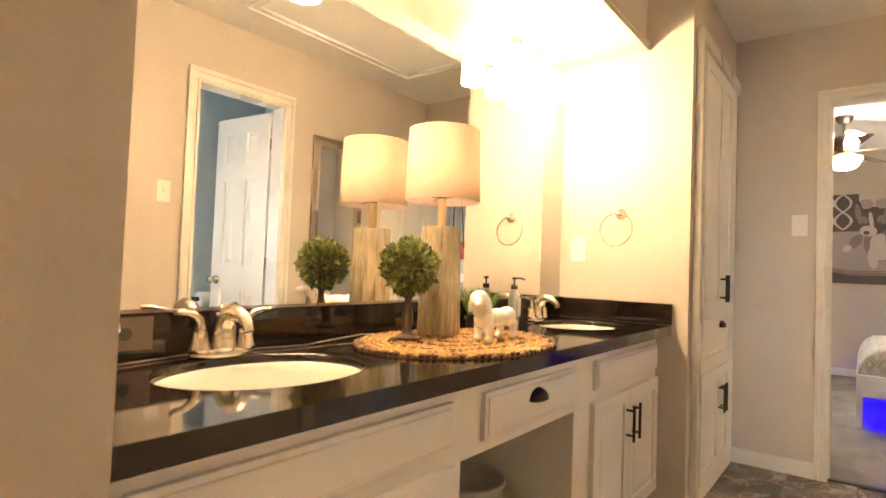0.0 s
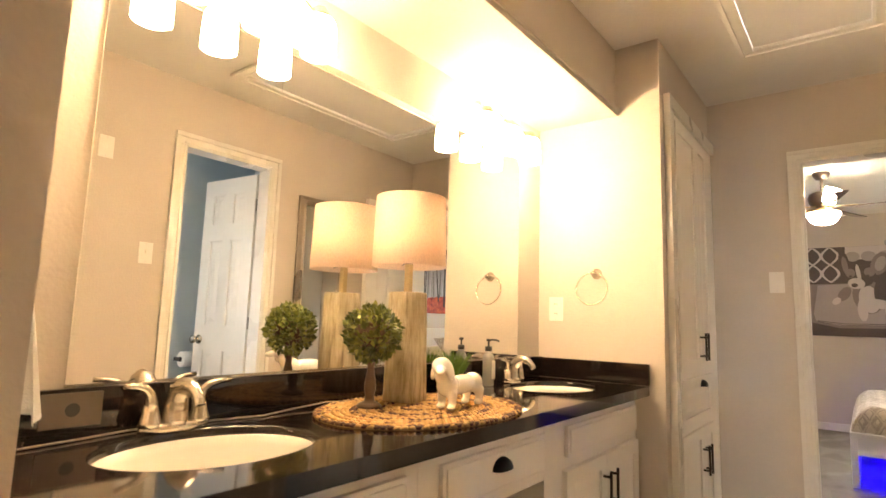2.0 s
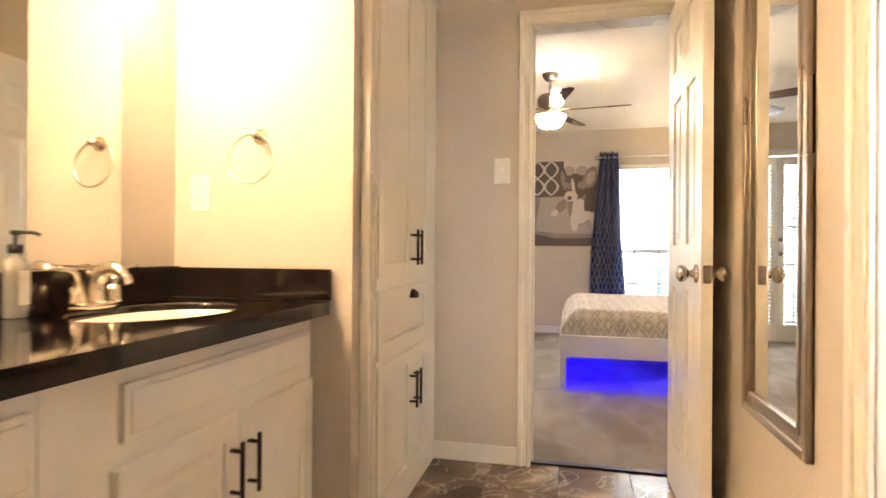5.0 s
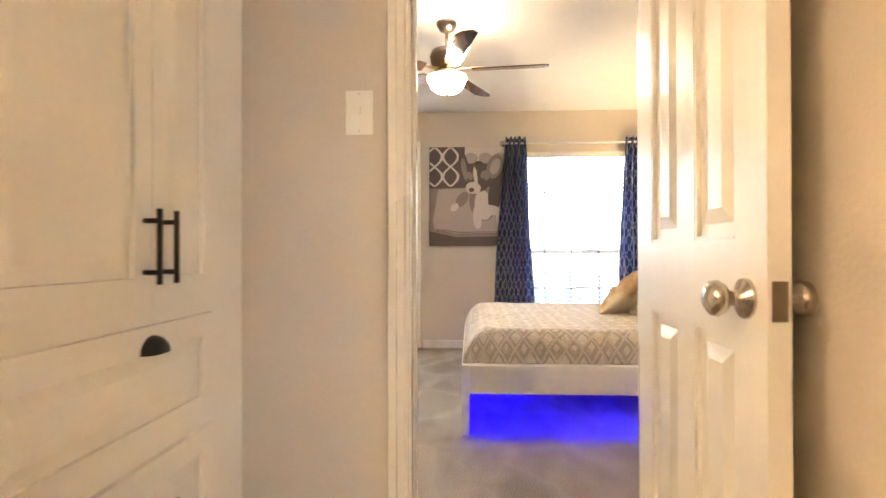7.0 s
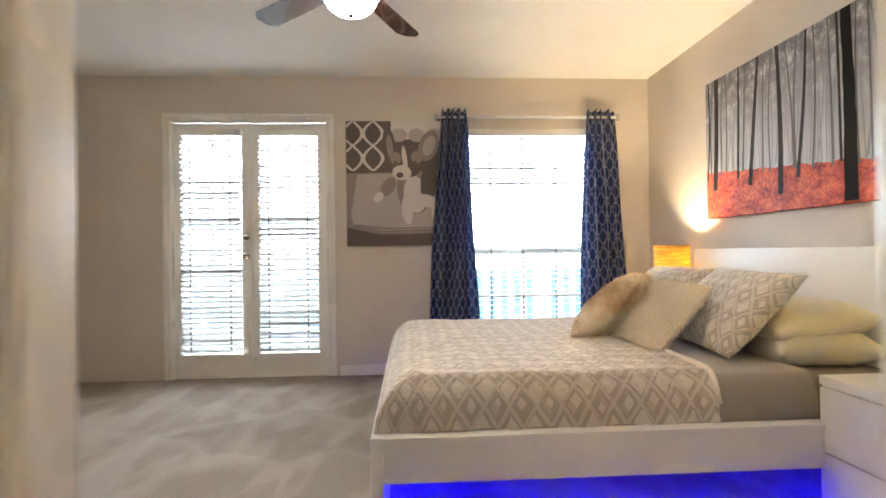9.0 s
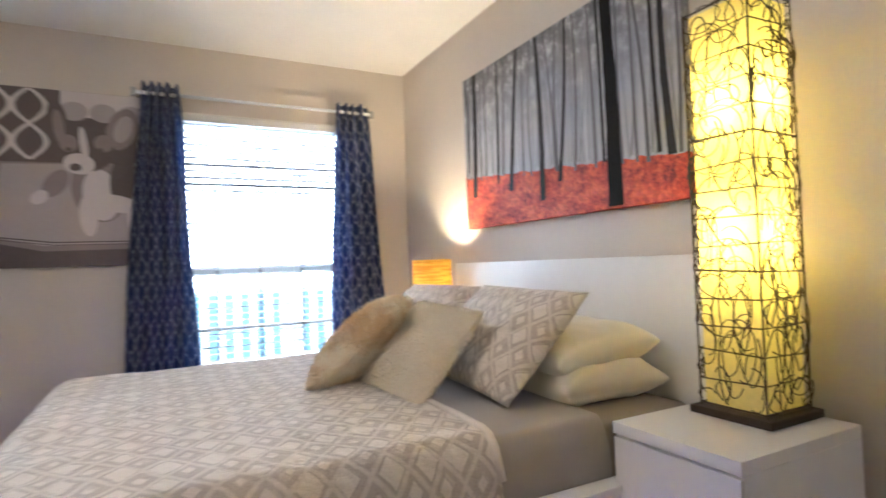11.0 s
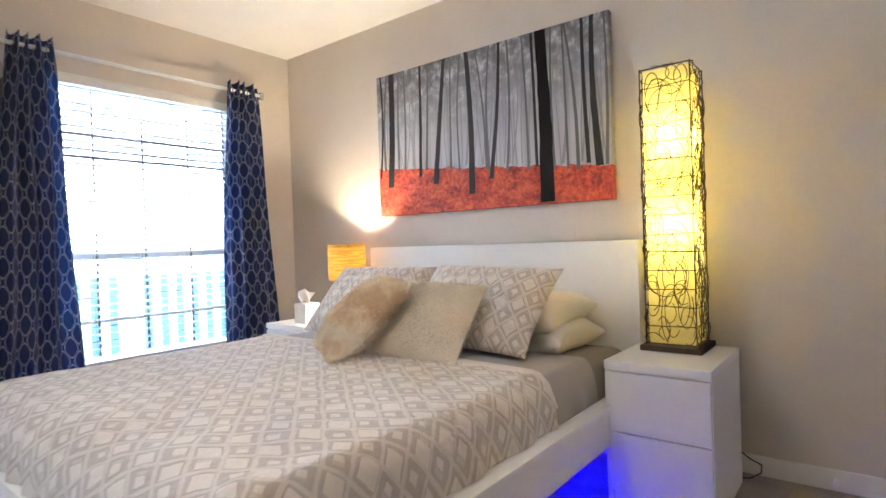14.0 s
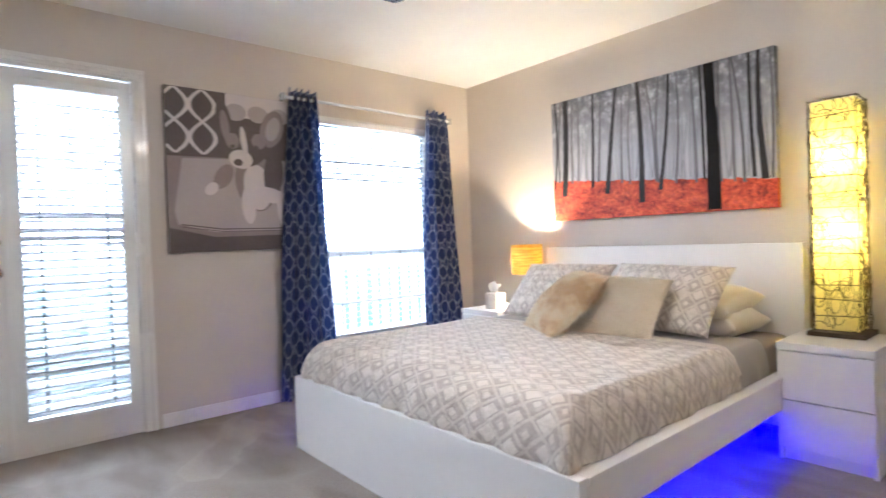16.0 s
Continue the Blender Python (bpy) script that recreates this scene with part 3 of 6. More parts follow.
structure("ceiling_bathroom", block((BW - 0.12, 1.74), (-1.72, YD0), (CB, CB + 0.12), holes=[((-0.145, 0.325), (1.69, 2.945), (0, 3))]), M["ceiling"], "cream textured bathroom ceiling", "ceiling")
structure("ceiling_bedroom", block((XL - 0.12, XH + 0.12), (YD1, YW), (CR, CR + 0.12)), M["ceiling"], "cream textured bedroom ceiling", "ceiling")
structure("floor_carpet", block((XL - 0.12, XH + 0.12), (3.655, YW + 0.02), (-0.1, 0.0)), M["carpet"], "beige cut-pile bedroom carpet with footmarks", "floor")
structure("floor_bathroom", block((BW - 0.12, 1.74), (-1.72, 3.655), (-0.1, -0.004)), M["grout"], "brown marbled vinyl tile bathroom floor", "floor")
structure("threshold_trim", block((DOOR[0], DOOR[1]), (3.63, 3.668), (-0.004, 0.008)), M["bronze"], "thin brown carpet edge strip in the doorway", "trim")


def base_run(name, x0, x1, y0, y1, h=0.085):
    bm = bmesh.new()
    bx(bm, x0, x1, y0, y1, 0, h, 0.005)
    structure(name, bm, M["trim"], "white painted baseboard", "baseboard")


base_run("baseboard_window", -0.36, XH - 0.014, YW - 0.014, YW - 0.001)
base_run("baseboard_headboard", XH - 0.014, XH - 0.001, YD1 + 0.002, YW - 0.001)
base_run("baseboard_bedroom", 0.70, XH - 0.015, YD1 + 0.001, YD1 + 0.014)
base_run("baseboard_bedroom_west", XL + 0.002, -0.08, YD1 + 0.001, YD1 + 0.014)
base_run("baseboard_door_wall", -0.486, -0.068, YD0 - 0.014, YD0 - 0.001)
base_run("baseboard_east", BE - 0.014, BE - 0.001, 2.255, YD0 - 0.02)
base_run("baseboard_east_near", BE - 0.014, BE - 0.001, -1.59, 1.483)
base_run("baseboard_alcove", -0.489, -0.476, 2.56, 2.644)


def casing(name, axis, at, side, a0, a1, top, w=0.07, d=0.018, label="white moulded door casing"):
    """A three-sided moulded casing on a wall plane: axis 'y' for a wall at y = at, 'x' for one at x = at."""
    bm = bmesh.new()
    def bar(u0, u1, z0, z1, t):
        lo, hi = sorted((at + side * 0.001, at + side * t))
        if axis == "y":
            bx(bm, u0, u1, lo, hi, z0, z1, 0.004)
        else:
            bx(bm, lo, hi, u0, u1, z0, z1, 0.004)
    for s, e in ((a0, -1), (a1, 1)):
        u = sorted((s, s + e * w))
        bar(u[0], u[1], 0, top - 0.0005, d * 0.7)
        k = sorted((s + e * w * 0.62, s + e * w))
        bar(k[0], k[1], 0, top + w * 0.62, d * 1.15)
        k = sorted((s + e * w * 0.12, s + e * w * 0.30))
        bar(k[0], k[1], 0, top + w * 0.12, d * 0.95)
    bar(a0 - w, a1 + w, top, top + w, d * 0.7)
    bar(a0 - w, a1 + w, top + w * 0.62, top + w, d * 1.2)
    bar(a0 - w * 0.3, a1 + w * 0.3, top + w * 0.12, top + w * 0.3, d * 0.97)
    structure(name, bm, M["trim"], label, "trim")


casing("trim_bedroom_door", "y", YD0, -1, DOOR[0] + 0.016, DOOR[1] - 0.006, DOOR[2] - 0.008, 0.062)
casing("trim_bedroom_door_inside", "y", YD1, 1, DOOR[0] + 0.008, DOOR[1] - 0.006, DOOR[2] - 0.008, 0.062)
casing("trim_toilet_door", "x", BE, -1, WC[0] + 0.008, WC[1] - 0.008, WC[2] - 0.008, 0.075)
casing("trim_french_door", "y", YW, -1, FD[0] + 0.008, FD[1] - 0.008, FD[2] - 0.008, 0.068)


def jamb(name, spans):
    bm = bmesh.new()
    for s in spans:
        bx(bm, *s, 0.002)
    structure(name, bm, M["trim"], "white painted door jamb", "trim")


jamb("trim_bedroom_jamb", [(DOOR[0], DOOR[0] + 0.012, YD0 + 0.001, YD1 - 0.001, 0, DOOR[2] - 0.013), (DOOR[1] - 0.012, DOOR[1], YD0 + 0.001, YD1 - 0.001, 0, DOOR[2] - 0.013), (DOOR[0], DOOR[1], YD0 + 0.001, YD1 - 0.001, DOOR[2] - 0.012, DOOR[2]),
                           (DOOR[0] + 0.013, DOOR[0] + 0.024, YD0 + 0.045, YD0 + 0.075, 0, DOOR[2] - 0.014)])
jamb("trim_toilet_jamb", [(BE + 0.001, BE + 0.119, WC[0], WC[0] + 0.012, 0, WC[2] - 0.013), (BE + 0.001, BE + 0.119, WC[1] - 0.012, WC[1], 0, WC[2] - 0.013), (BE + 0.001, BE + 0.119, WC[0], WC[1], WC[2] - 0.012, WC[2])])


# ---- doors ----
def six_panel_door(name, at, turn, w, h, t, label, knob_side=1):
    """Hinge at the origin, leaf along +x, thickness along +y."""
    ob = thing(name, at, label, "door", turn=turn)
    ob["kind"] = "structure"
    ORIGIN[ob.name] = Vector((0, 0, 0))
    st, mu = 0.095, 0.085
    rows = [(0.20, 0.86), (1.02, 1.62), (1.73, h - 0.11)]
    pw = (w - 2 * st - mu) / 2
    cols = [(st, st + pw), (st + pw + mu, w - st)]
    part("leaf", block((0, w), (0, t), (0.012, h), holes=[((a, b), (-1, 1), (c, d)) for a, b in cols for c, d in rows]), M["door"], ob)
    for a, b in cols:
        for c, d in rows:
            bm = bmesh.new()
            g = 0.0005
            bx(bm, a + g, b - g, t * 0.30, t * 0.70, c + g, d - g)
            for y0, y1 in ((t * 0.08, t * 0.31), (t * 0.69, t * 0.92)):
                m = 0.028
                v0, v1 = (y0, y1) if y0 < t / 2 else (y1, y0)
                outer = [(a + m, v1, c + m), (b - m, v1, c + m), (b - m, v1, d - m), (a + m, v1, d - m)]
                inner = [(a + 2 * m, v0, c + 2 * m), (b - 2 * m, v0, c + 2 * m), (b - 2 * m, v0, d - 2 * m), (a + 2 * m, v0, d - 2 * m)]
                o = [bm.verts.new(p) for p in outer]
                i = [bm.verts.new(p) for p in inner]
                bm.faces.new(i)
                for k in range(4):
                    bm.faces.new((o[k], o[(k + 1) % 4], i[(k + 1) % 4], i[k]))
                s = 0.008
                for q in ((a, a + s, c, d), (b - s, b, c, d), (a + s, b - s, c, c + s), (a + s, b - s, d - s, d)):
                    lo, hi = sorted((v1, (0.0015 if y0 < t / 2 else t - 0.0015)))
                    bx(bm, q[0] + g, q[1] - g, lo, hi, q[2] + g, q[3] - g)
            part("panel", bm, M["door"], ob)
    for s in (-1, 1):
        bm = bmesh.new()
        rings = lathe(bm, [(0.0, 0.0), (0.032, 0.0), (0.032, 0.006), (0.014, 0.010), (0.012, 0.028), (0.024, 0.036), (0.029, 0.046), (0.027, 0.056), (0.016, 0.064), (0.0, 0.066)], 24)
        y = -0.0005 if s < 0 else t + 0.0005
        bmesh.ops.transform(bm, matrix=Matrix.Translation((w - 0.06, y, 0.925)) @ Matrix.Rotation(radians(90 if s < 0 else -90), 4, "X"), verts=bm.verts[:])
        part("door_knob", bm, M["nickel"], ob, "round brushed nickel knob")
    box_part("latch_plate", ob, M["nickel"], (w + 0.0003, w + 0.002, t / 2 - 0.012, t / 2 + 0.012, 0.895, 0.955), bev=0.0005, label="nickel latch plate")
    for z in (0.25, 1.05, 1.85):
        bm = bmesh.new()
        cyl(bm, (-0.004, t + 0.004, z - 0.04), (-0.004, t + 0.004, z + 0.04), 0.005, n=10)
        bx(bm, -0.0015, 0.0, t * 0.2, t + 0.002, z - 0.04, z + 0.04)
        part("hinge", bm, M["nickel"], ob, "nickel butt hinge")
    return ob


six_panel_door("door_bedroom", (0.573, 3.578, 0), -90, 0.61, 2.03, 0.035, "white six-panel door standing open into the bathroom")
six_panel_door("door_toilet", (0.812, 2.130, 0), -6, 0.545, 2.06, 0.035, "white six-panel door standing open into the toilet room")
bm = bmesh.new()
bx(bm, -0.0215, -0.0195, YD0 + 0.005, YD0 + 0.035, 0.905, 0.968, 0.0005)
ob = tagged(new("strike_plate", mesh_of("strike_plate", bm, M["nickel"])), "small nickel strike plate on the door jamb", "strike plate")


# ---- vanity ----
XF = -0.605                            # face of the doors and drawers


def bar_pull(parent, x, y, z0, z1):
    bm = bmesh.new()
    cyl(bm, (x + 0.03, y, z0), (x + 0.03, y, z1), 0.0055, n=10)
    for z in (z0 + 0.022, z1 - 0.022):
        cyl(bm, (x, y, z), (x + 0.028, y, z), 0.0048, n=10)
    return part("handle", bm, M["bronze"], parent, "dark bronze bar pull")


def cup_pull(parent, x, y, z, w=0.045):
    bm = bmesh.new()
    rows = []
    for i in range(9):
        a = math.pi * i / 8
        row = []
        for j in range(7):
            b = (math.pi / 2) * j / 6
            row.append(bm.verts.new((x + 0.026 * math.sin(b) * math.sin(a) ** 0.6, y - w * math.cos(a), z - 0.016 + 0.034 * math.sin(a) * math.cos(b) ** 0.8)))
        rows.append(row)
    for i in range(8):
        for j in range(6):
            bm.faces.new((rows[i][j], rows[i + 1][j], rows[i + 1][j + 1], rows[i][j + 1])).smooth = True
    bmesh.ops.solidify(bm, geom=bm.faces[:], thickness=0.002)
    return part("handle", bm, M["bronze"], parent, "dark bronze cup pull")


def front(parent, name, y0, y1, z0, z1, x, raised=True):
    """A cabinet door or drawer front with a frame and a field, its face at x."""
    if not raised:
        bm = bmesh.new()
        bx(bm, x - 0.019, x - 0.005, y0, y1, z0, z1, 0.002)
        o = part(name, bm, M["cabinet"], parent)
        box_part("field", o, M["cabinet"], (x - 0.0048, x, y0 + 0.012, y1 - 0.012, z0 + 0.012, z1 - 0.012), bev=0.004)
        return o
    f = 0.052
    o = part(name, block((x - 0.019, x), (y0, y1), (z0, z1), holes=[((-9, 9), (y0 + f, y1 - f), (z0 + f, z1 - f))]), M["cabinet"], parent)
    bm = bmesh.new()
    g, k = f + 0.0006, f + 0.03
    b = [bm.verts.new((x - 0.017, a, c)) for a, c in ((y0 + g, z0 + g), (y1 - g, z0 + g), (y1 - g, z1 - g), (y0 + g, z1 - g))]
    m = [bm.verts.new((x - 0.009, a, c)) for a, c in ((y0 + g, z0 + g), (y1 - g, z0 + g), (y1 - g, z1 - g), (y0 + g, z1 - g))]
    i = [bm.verts.new((x - 0.002, a, c)) for a, c in ((y0 + k, z0 + k), (y1 - k, z0 + k), (y1 - k, z1 - k), (y0 + k, z1 - k))]
    bm.faces.new(b)
    bm.faces.new(i)
    for c in range(4):
        d = (c + 1) % 4
        bm.faces.new((b[c], b[d], m[d], m[c]))
        bm.faces.new((m[c], m[d], i[d], i[c]))
    part("panel", bm, M["cabinet"], o)
    return o


def sink_unit(y0, y1, fy0, fy1, mid, label):
    ob = thing("vanity_cabinet", ((XF + BW) / 2, (y0 + y1) / 2, 0), label, "cabinet", "vanity cabinets")
    b = XF - 0.02
    part("body", block((BW + 0.003, b), (y0, y1), (0.0, 0.8), holes=[((BW + 0.02, b - 0.018), (y0 + 0.018, y1 - 0.018), (0.1, 2)), ((b - 0.06, b + 1), (y0 - 1, y1 + 1), (-1, 0.085))]), M["cabinet"], ob)
    front(ob, "drawer_front", fy0, fy1, 0.652, 0.757, XF, False)
    for a, c, h in ((fy0 - 0.02, mid - 0.002, mid - 0.035), (mid + 0.002, fy1 + 0.005, mid + 0.035)):
        d = front(ob, "door", a, c, 0.11, 0.61, XF)
        bar_pull(d, XF, h, 0.415, 0.555)
    return ob


sink_unit(0.222, 1.055, 0.30, 1.005, 0.65, "white painted sink cabinet with raised-panel doors")
sink_unit(1.695, 2.582, 1.845, 2.555, 2.185, "white painted sink cabinet with bar pulls")
ob = thing("drawer_cabinet", ((XF + BW) / 2, 1.36, 0.6), "white vanity drawer over an open knee space", "drawer")
box_part("apron", ob, M["cabinet"], (XF - 0.04, XF - 0.02, 1.0555, 1.6945, 0.605, 0.8))
box_part("box", ob, M["cabinet"], (-1.0, XF - 0.0405, 1.13, 1.60, 0.63, 0.75))
d = front(ob, "drawer_front", 1.135, 1.675, 0.637, 0.757, XF, False)
cup_pull(d, XF, 1.395, 0.716)


def counter():
    ob = thing("countertop", (-0.83, 1.45, 0.802), "polished black granite vanity countertop with two sink cut-outs", "countertop")
    x0, x1, z0, z1 = BW + 0.003, -0.554, 0.8015, 0.842
    bm = bmesh.new()
    sinks = [(-0.845, 0.665), (-0.845, 2.205)]
    ax, ay = 0.172, 0.222
    ys = [0.222, 0.40, 0.94, 1.94, 2.47, 2.563]
    for a, b in ((ys[0], ys[1]), (ys[2], ys[3]), (ys[4], ys[5])):
        bx(bm, x0, x1, a, b, z0, z1)
    for (cx, cy), (a, b) in zip(sinks, ((ys[1], ys[2]), (ys[3], ys[4]))):
        ang = sorted({*(2 * math.pi * k / 64 for k in range(64)), *(math.atan2(py - cy, px - cx) % (2 * math.pi) for px in (x0, x1) for py in (a, b))})
        tops, bots, rt, rb = [], [], [], []
        for t in ang:
            c, s = math.cos(t), math.sin(t)
            r = min(((x1 if c > 0 else x0) - cx) / c if abs(c) > 1e-6 else 9, ((b if s > 0 else a) - cy) / s if abs(s) > 1e-6 else 9)
            e = 1 / math.hypot(c / ax, s / ay)
            tops.append(bm.verts.new((cx + (e + 0.004) * c, cy + (e + 0.004) * s, z1)))
            rb.append(bm.verts.new((cx + e * c, cy + e * s, z1 - 0.004)))
            bots.append(bm.verts.new((cx + e * c, cy + e * s, z0)))
            rt.append((bm.verts.new((cx + r * c, cy + r * s, z1)), bm.verts.new((cx + r * c, cy + r * s, z0))))
        n = len(ang)
        for k in range(n):
            j = (k + 1) % n
            bm.faces.new((tops[k], tops[j], rt[j][0], rt[k][0]))
            bm.faces.new((tops[k], tops[j], rb[j], rb[k])).smooth = True
            bm.faces.new((rb[k], rb[j], bots[j], bots[k])).smooth = True
            bm.faces.new((bots[k], bots[j], rt[j][1], rt[k][1]))
            bm.faces.new((rt[k][0], rt[j][0], rt[j][1], rt[k][1]))
    part("slab", bm, M["granite"], ob)
    box_part("backsplash", ob, M["granite"], (BW + 0.002, BW + 0.022, 0.222, 2.583, 0.8425, 0.942), bev=0.002)
    box_part("side_splash", ob, M["granite"], (BW + 0.0225, -0.556, 2.5635, 2.583, 0.8425, 0.938), bev=0.002)
    for cx, cy in sinks:
        sk = thing("sink", (cx, cy, 0.66), "white oval undermount porcelain sink", "sink", "vanity sinks")
        bm = bmesh.new()
        lathe(bm, [(1.0, 0.795), (0.998, 0.8225), (0.978, 0.8225), (0.965, 0.80), (0.93, 0.74), (0.80, 0.69), (0.5, 0.665), (0.12, 0.66), (0.12, 0.65), (0.5, 0.655), (0.82, 0.68), (0.96, 0.735), (0.99, 0.77), (1.0, 0.795)], 48, (cx, cy, 0), (ax, ay))
        part("bowl", bm, M["porcelain"], sk)
        bm = bmesh.new()
        lathe(bm, [(0.0, 0.662), (0.018, 0.663), (0.021, 0.660), (0.021, 0.656)], 20, (cx, cy, 0))
        part("drain", bm, M["nickel"], sk, "nickel drain ring")
    return ob


counter()


def faucet(x, y):
    ob = thing("faucet", (x, y, 0.8425), "brushed nickel centerset faucet with two lever handles", "faucet", "vanity faucets")
    z = 0.8425
    bm = bmesh.new()
    lathe(bm, [(0.0, 0.0), (1.0, 0.0), (1.0, 0.008), (0.93, 0.016), (0.7, 0.02), (0.0, 0.02)], 32, (x, y, z), (0.028, 0.08))
    part("base", bm, M["nickel"], ob)
    bm = bmesh.new()
    knots = [Vector((x + a, y, z + b)) for a, b in ((0.0, 0.012), (0.0, 0.045), (0.006, 0.075), (0.024, 0.097), (0.05, 0.104), (0.076, 0.096), (0.094, 0.08), (0.101, 0.064))]
    pts = []
    for p, q in zip(knots, knots[1:]):
        pts += [p.lerp(q, k / 3) for k in range(3)]
    tube(bm, pts + [knots[-1]], lambda t: 0.030 - 0.0175 * min(1, t * 1.25), 18)
    part("spout", bm, M["nickel"], ob)
    for s in (-1, 1):
        bm = bmesh.new()
        lathe(bm, [(0.0, 0.012), (0.025, 0.012), (0.0245, 0.022), (0.019, 0.04), (0.0155, 0.058), (0.0, 0.06)], 20, (x, y + s * 0.056, z))
        part("valve", bm, M["nickel"], ob)
        bm = bmesh.new()
        p = [(x, y + s * 0.056, z + 0.045), (x + 0.001, y + s * 0.057, z + 0.066), (x + 0.003, y + s * 0.062, z + 0.084), (x + 0.007, y + s * 0.075, z + 0.097), (x + 0.012, y + s * 0.095, z + 0.103), (x + 0.017, y + s * 0.122, z + 0.105)]
        tube(bm, p, lambda t: 0.0155 - 0.0095 * min(1, t * 1.15), 14)
        part("lever", bm, M["nickel"], ob)
    bm = bmesh.new()
    cyl(bm, (x - 0.024, y, z + 0.01), (x - 0.024, y, z + 0.085), 0.003, n=8)
    cyl(bm, (x - 0.024, y, z + 0.085), (x - 0.024, y, z + 0.097), 0.006, n=10)
    part("lift_rod", bm, M["nickel"], ob)


faucet(-1.04, 0.68)
faucet(-1.04, 2.205)

bm = bmesh.new()
bx(bm, BW + 0.002, BW + 0.0075, 0.474, 2.355, 0.948, 1.915, 0.0012, 1)
ob = thing("wall_mirror", (BW + 0.004, 1.41, 0.945), "large frameless mirror along the wall above the backsplash", "mirror")
part("glass", bm, M["mirror"], ob)
box_part("channel", ob, M["nickel"], (BW + 0.001, BW + 0.0095, 0.474, 2.355, 0.9435, 0.9475), bev=0.0005, label="thin metal bottom channel")


def vanity_light(yc):
    ob = thing("vanity_light", (BW, yc, 1.99), "nickel vanity light bar with three lit frosted glass shades", "wall light", "vanity lights")
    ob.location.z += 0.018
    bm = bmesh.new()
    bx(bm, BW + 0.001, BW + 0.02, yc - 0.06, yc + 0.06, 1.975, 2.045, 0.008)
    part("back_plate", bm, M["nickel"], ob)
    bm = bmesh.new()
    cyl(bm, (BW + 0.02, yc, 2.005), (-1.03, yc, 2.005), 0.009, n=12)
    pts = [(-1.03, yc + 0.235 * (k / 24 - 0.5) * 2, 2.0 + 0.013 * math.sin(k / 24 * 6 * math.pi)) for k in range(25)]
    tube(bm, pts, 0.0065, 10)
    part("arm", bm, M["nickel"], ob, "wavy brushed nickel arm")
    for k in (-1, 0, 1):
        y = yc + k * 0.188
        bm = bmesh.new()
        cyl(bm, (-1.03, y, 1.998), (-1.0, y, 1.985), 0.007, n=10)
        lathe(bm, [(0.0, 0.035), (0.018, 0.033), (0.026, 0.018), (0.026, 0.0), (0.0, 0.0)], 20, (-1.0, y, 1.957))
        part("socket", bm, M["nickel"], ob)
        bm = bmesh.new()
        lathe(bm, [(0.024, 1.956), (0.040, 1.953), (0.047, 1.94), (0.0495, 1.90), (0.0505, 1.842), (0.047, 1.8415), (0.045, 1.90), (0.040, 1.945), (0.022, 1.951)], 28, (-1.0, y, 0))
        part("glass_shade", bm, M["glow_shade"], ob, "lit frosted glass cylinder shade")


vanity_light(0.80)
vanity_light(2.075)

bm = bmesh.new()
bx(bm, -0.6995, -0.686, 0.221, 2.584, 2.128, 2.165, 0.004)
bx(bm, -0.6995, -0.680, 0.221, 2.584, 2.150, 2.165, 0.003)
structure("trim_soffit", bm, M["wall"], "painted moulding along the soffit's lower edge", "trim")


# ---- linen cupboard ----
def linen_cupboard():
    X = -0.478
    ob = thing("linen_cupboard", (-0.7, 3.18, 0), "tall white built-in linen cupboard with dark pulls", "cupboard")
    part("body", block((-0.94, -0.4885), (2.782, 3.573), (0.062, 2.148), holes=[((-0.92, -0.2), (2.80, 3.555), (0.10, 0.595)), ((-0.92, -0.2), (2.80, 3.555), (0.632, 0.85)), ((-0.92, -0.2), (2.80, 3.555), (0.89, 2.12))]), M["cabinet"], ob)
    part("face_frame", block((-0.4883, -0.478), (2.70, 3.590), (0.0, 2.20), holes=[((-1, 1), (2.80, 3.39), (0.105, 0.595)), ((-1, 1), (2.80, 3.39), (0.632, 0.85)), ((-1, 1), (2.80, 3.39), (0.905, 2.115))]), M["cabinet"], ob)
    for b in ((-0.4895, -0.476, 2.6705, 2.6995, 0, 2.154, 0.003), (-0.4775, -0.464, 2.70, 2.735, 0, 2.154, 0.005), (-0.4895, -0.457, 2.645, 2.67, 0, 2.22, 0.004), (-0.4775, -0.458, 2.6705, 3.592, 2.155, 2.22, 0.005)):
        bm = bmesh.new()
        bx(bm, *b)
        part("casing_strip", bm, M["trim"], ob)
    xf = -0.464
    for y0, y1, h in ((2.752, 3.148, 3.124), (3.152, 3.40, 3.182)):
        d = front(ob, "door", y0, y1, 0.90, 2.12, xf)
        bar_pull(d, xf, h, 0.94, 1.08)
        d = front(ob, "door", y0, y1, 0.10, 0.603, xf)
        bar_pull(d, xf, h, 0.375, 0.52)
    d = front(ob, "drawer", 2.752, 3.40, 0.626, 0.86, xf)
    cup_pull(d, xf, 3.15, 0.825, 0.038)


linen_cupboard()


# ---- on the counter ----
ZC = 0.8425
MAT = (-0.825, 1.315)


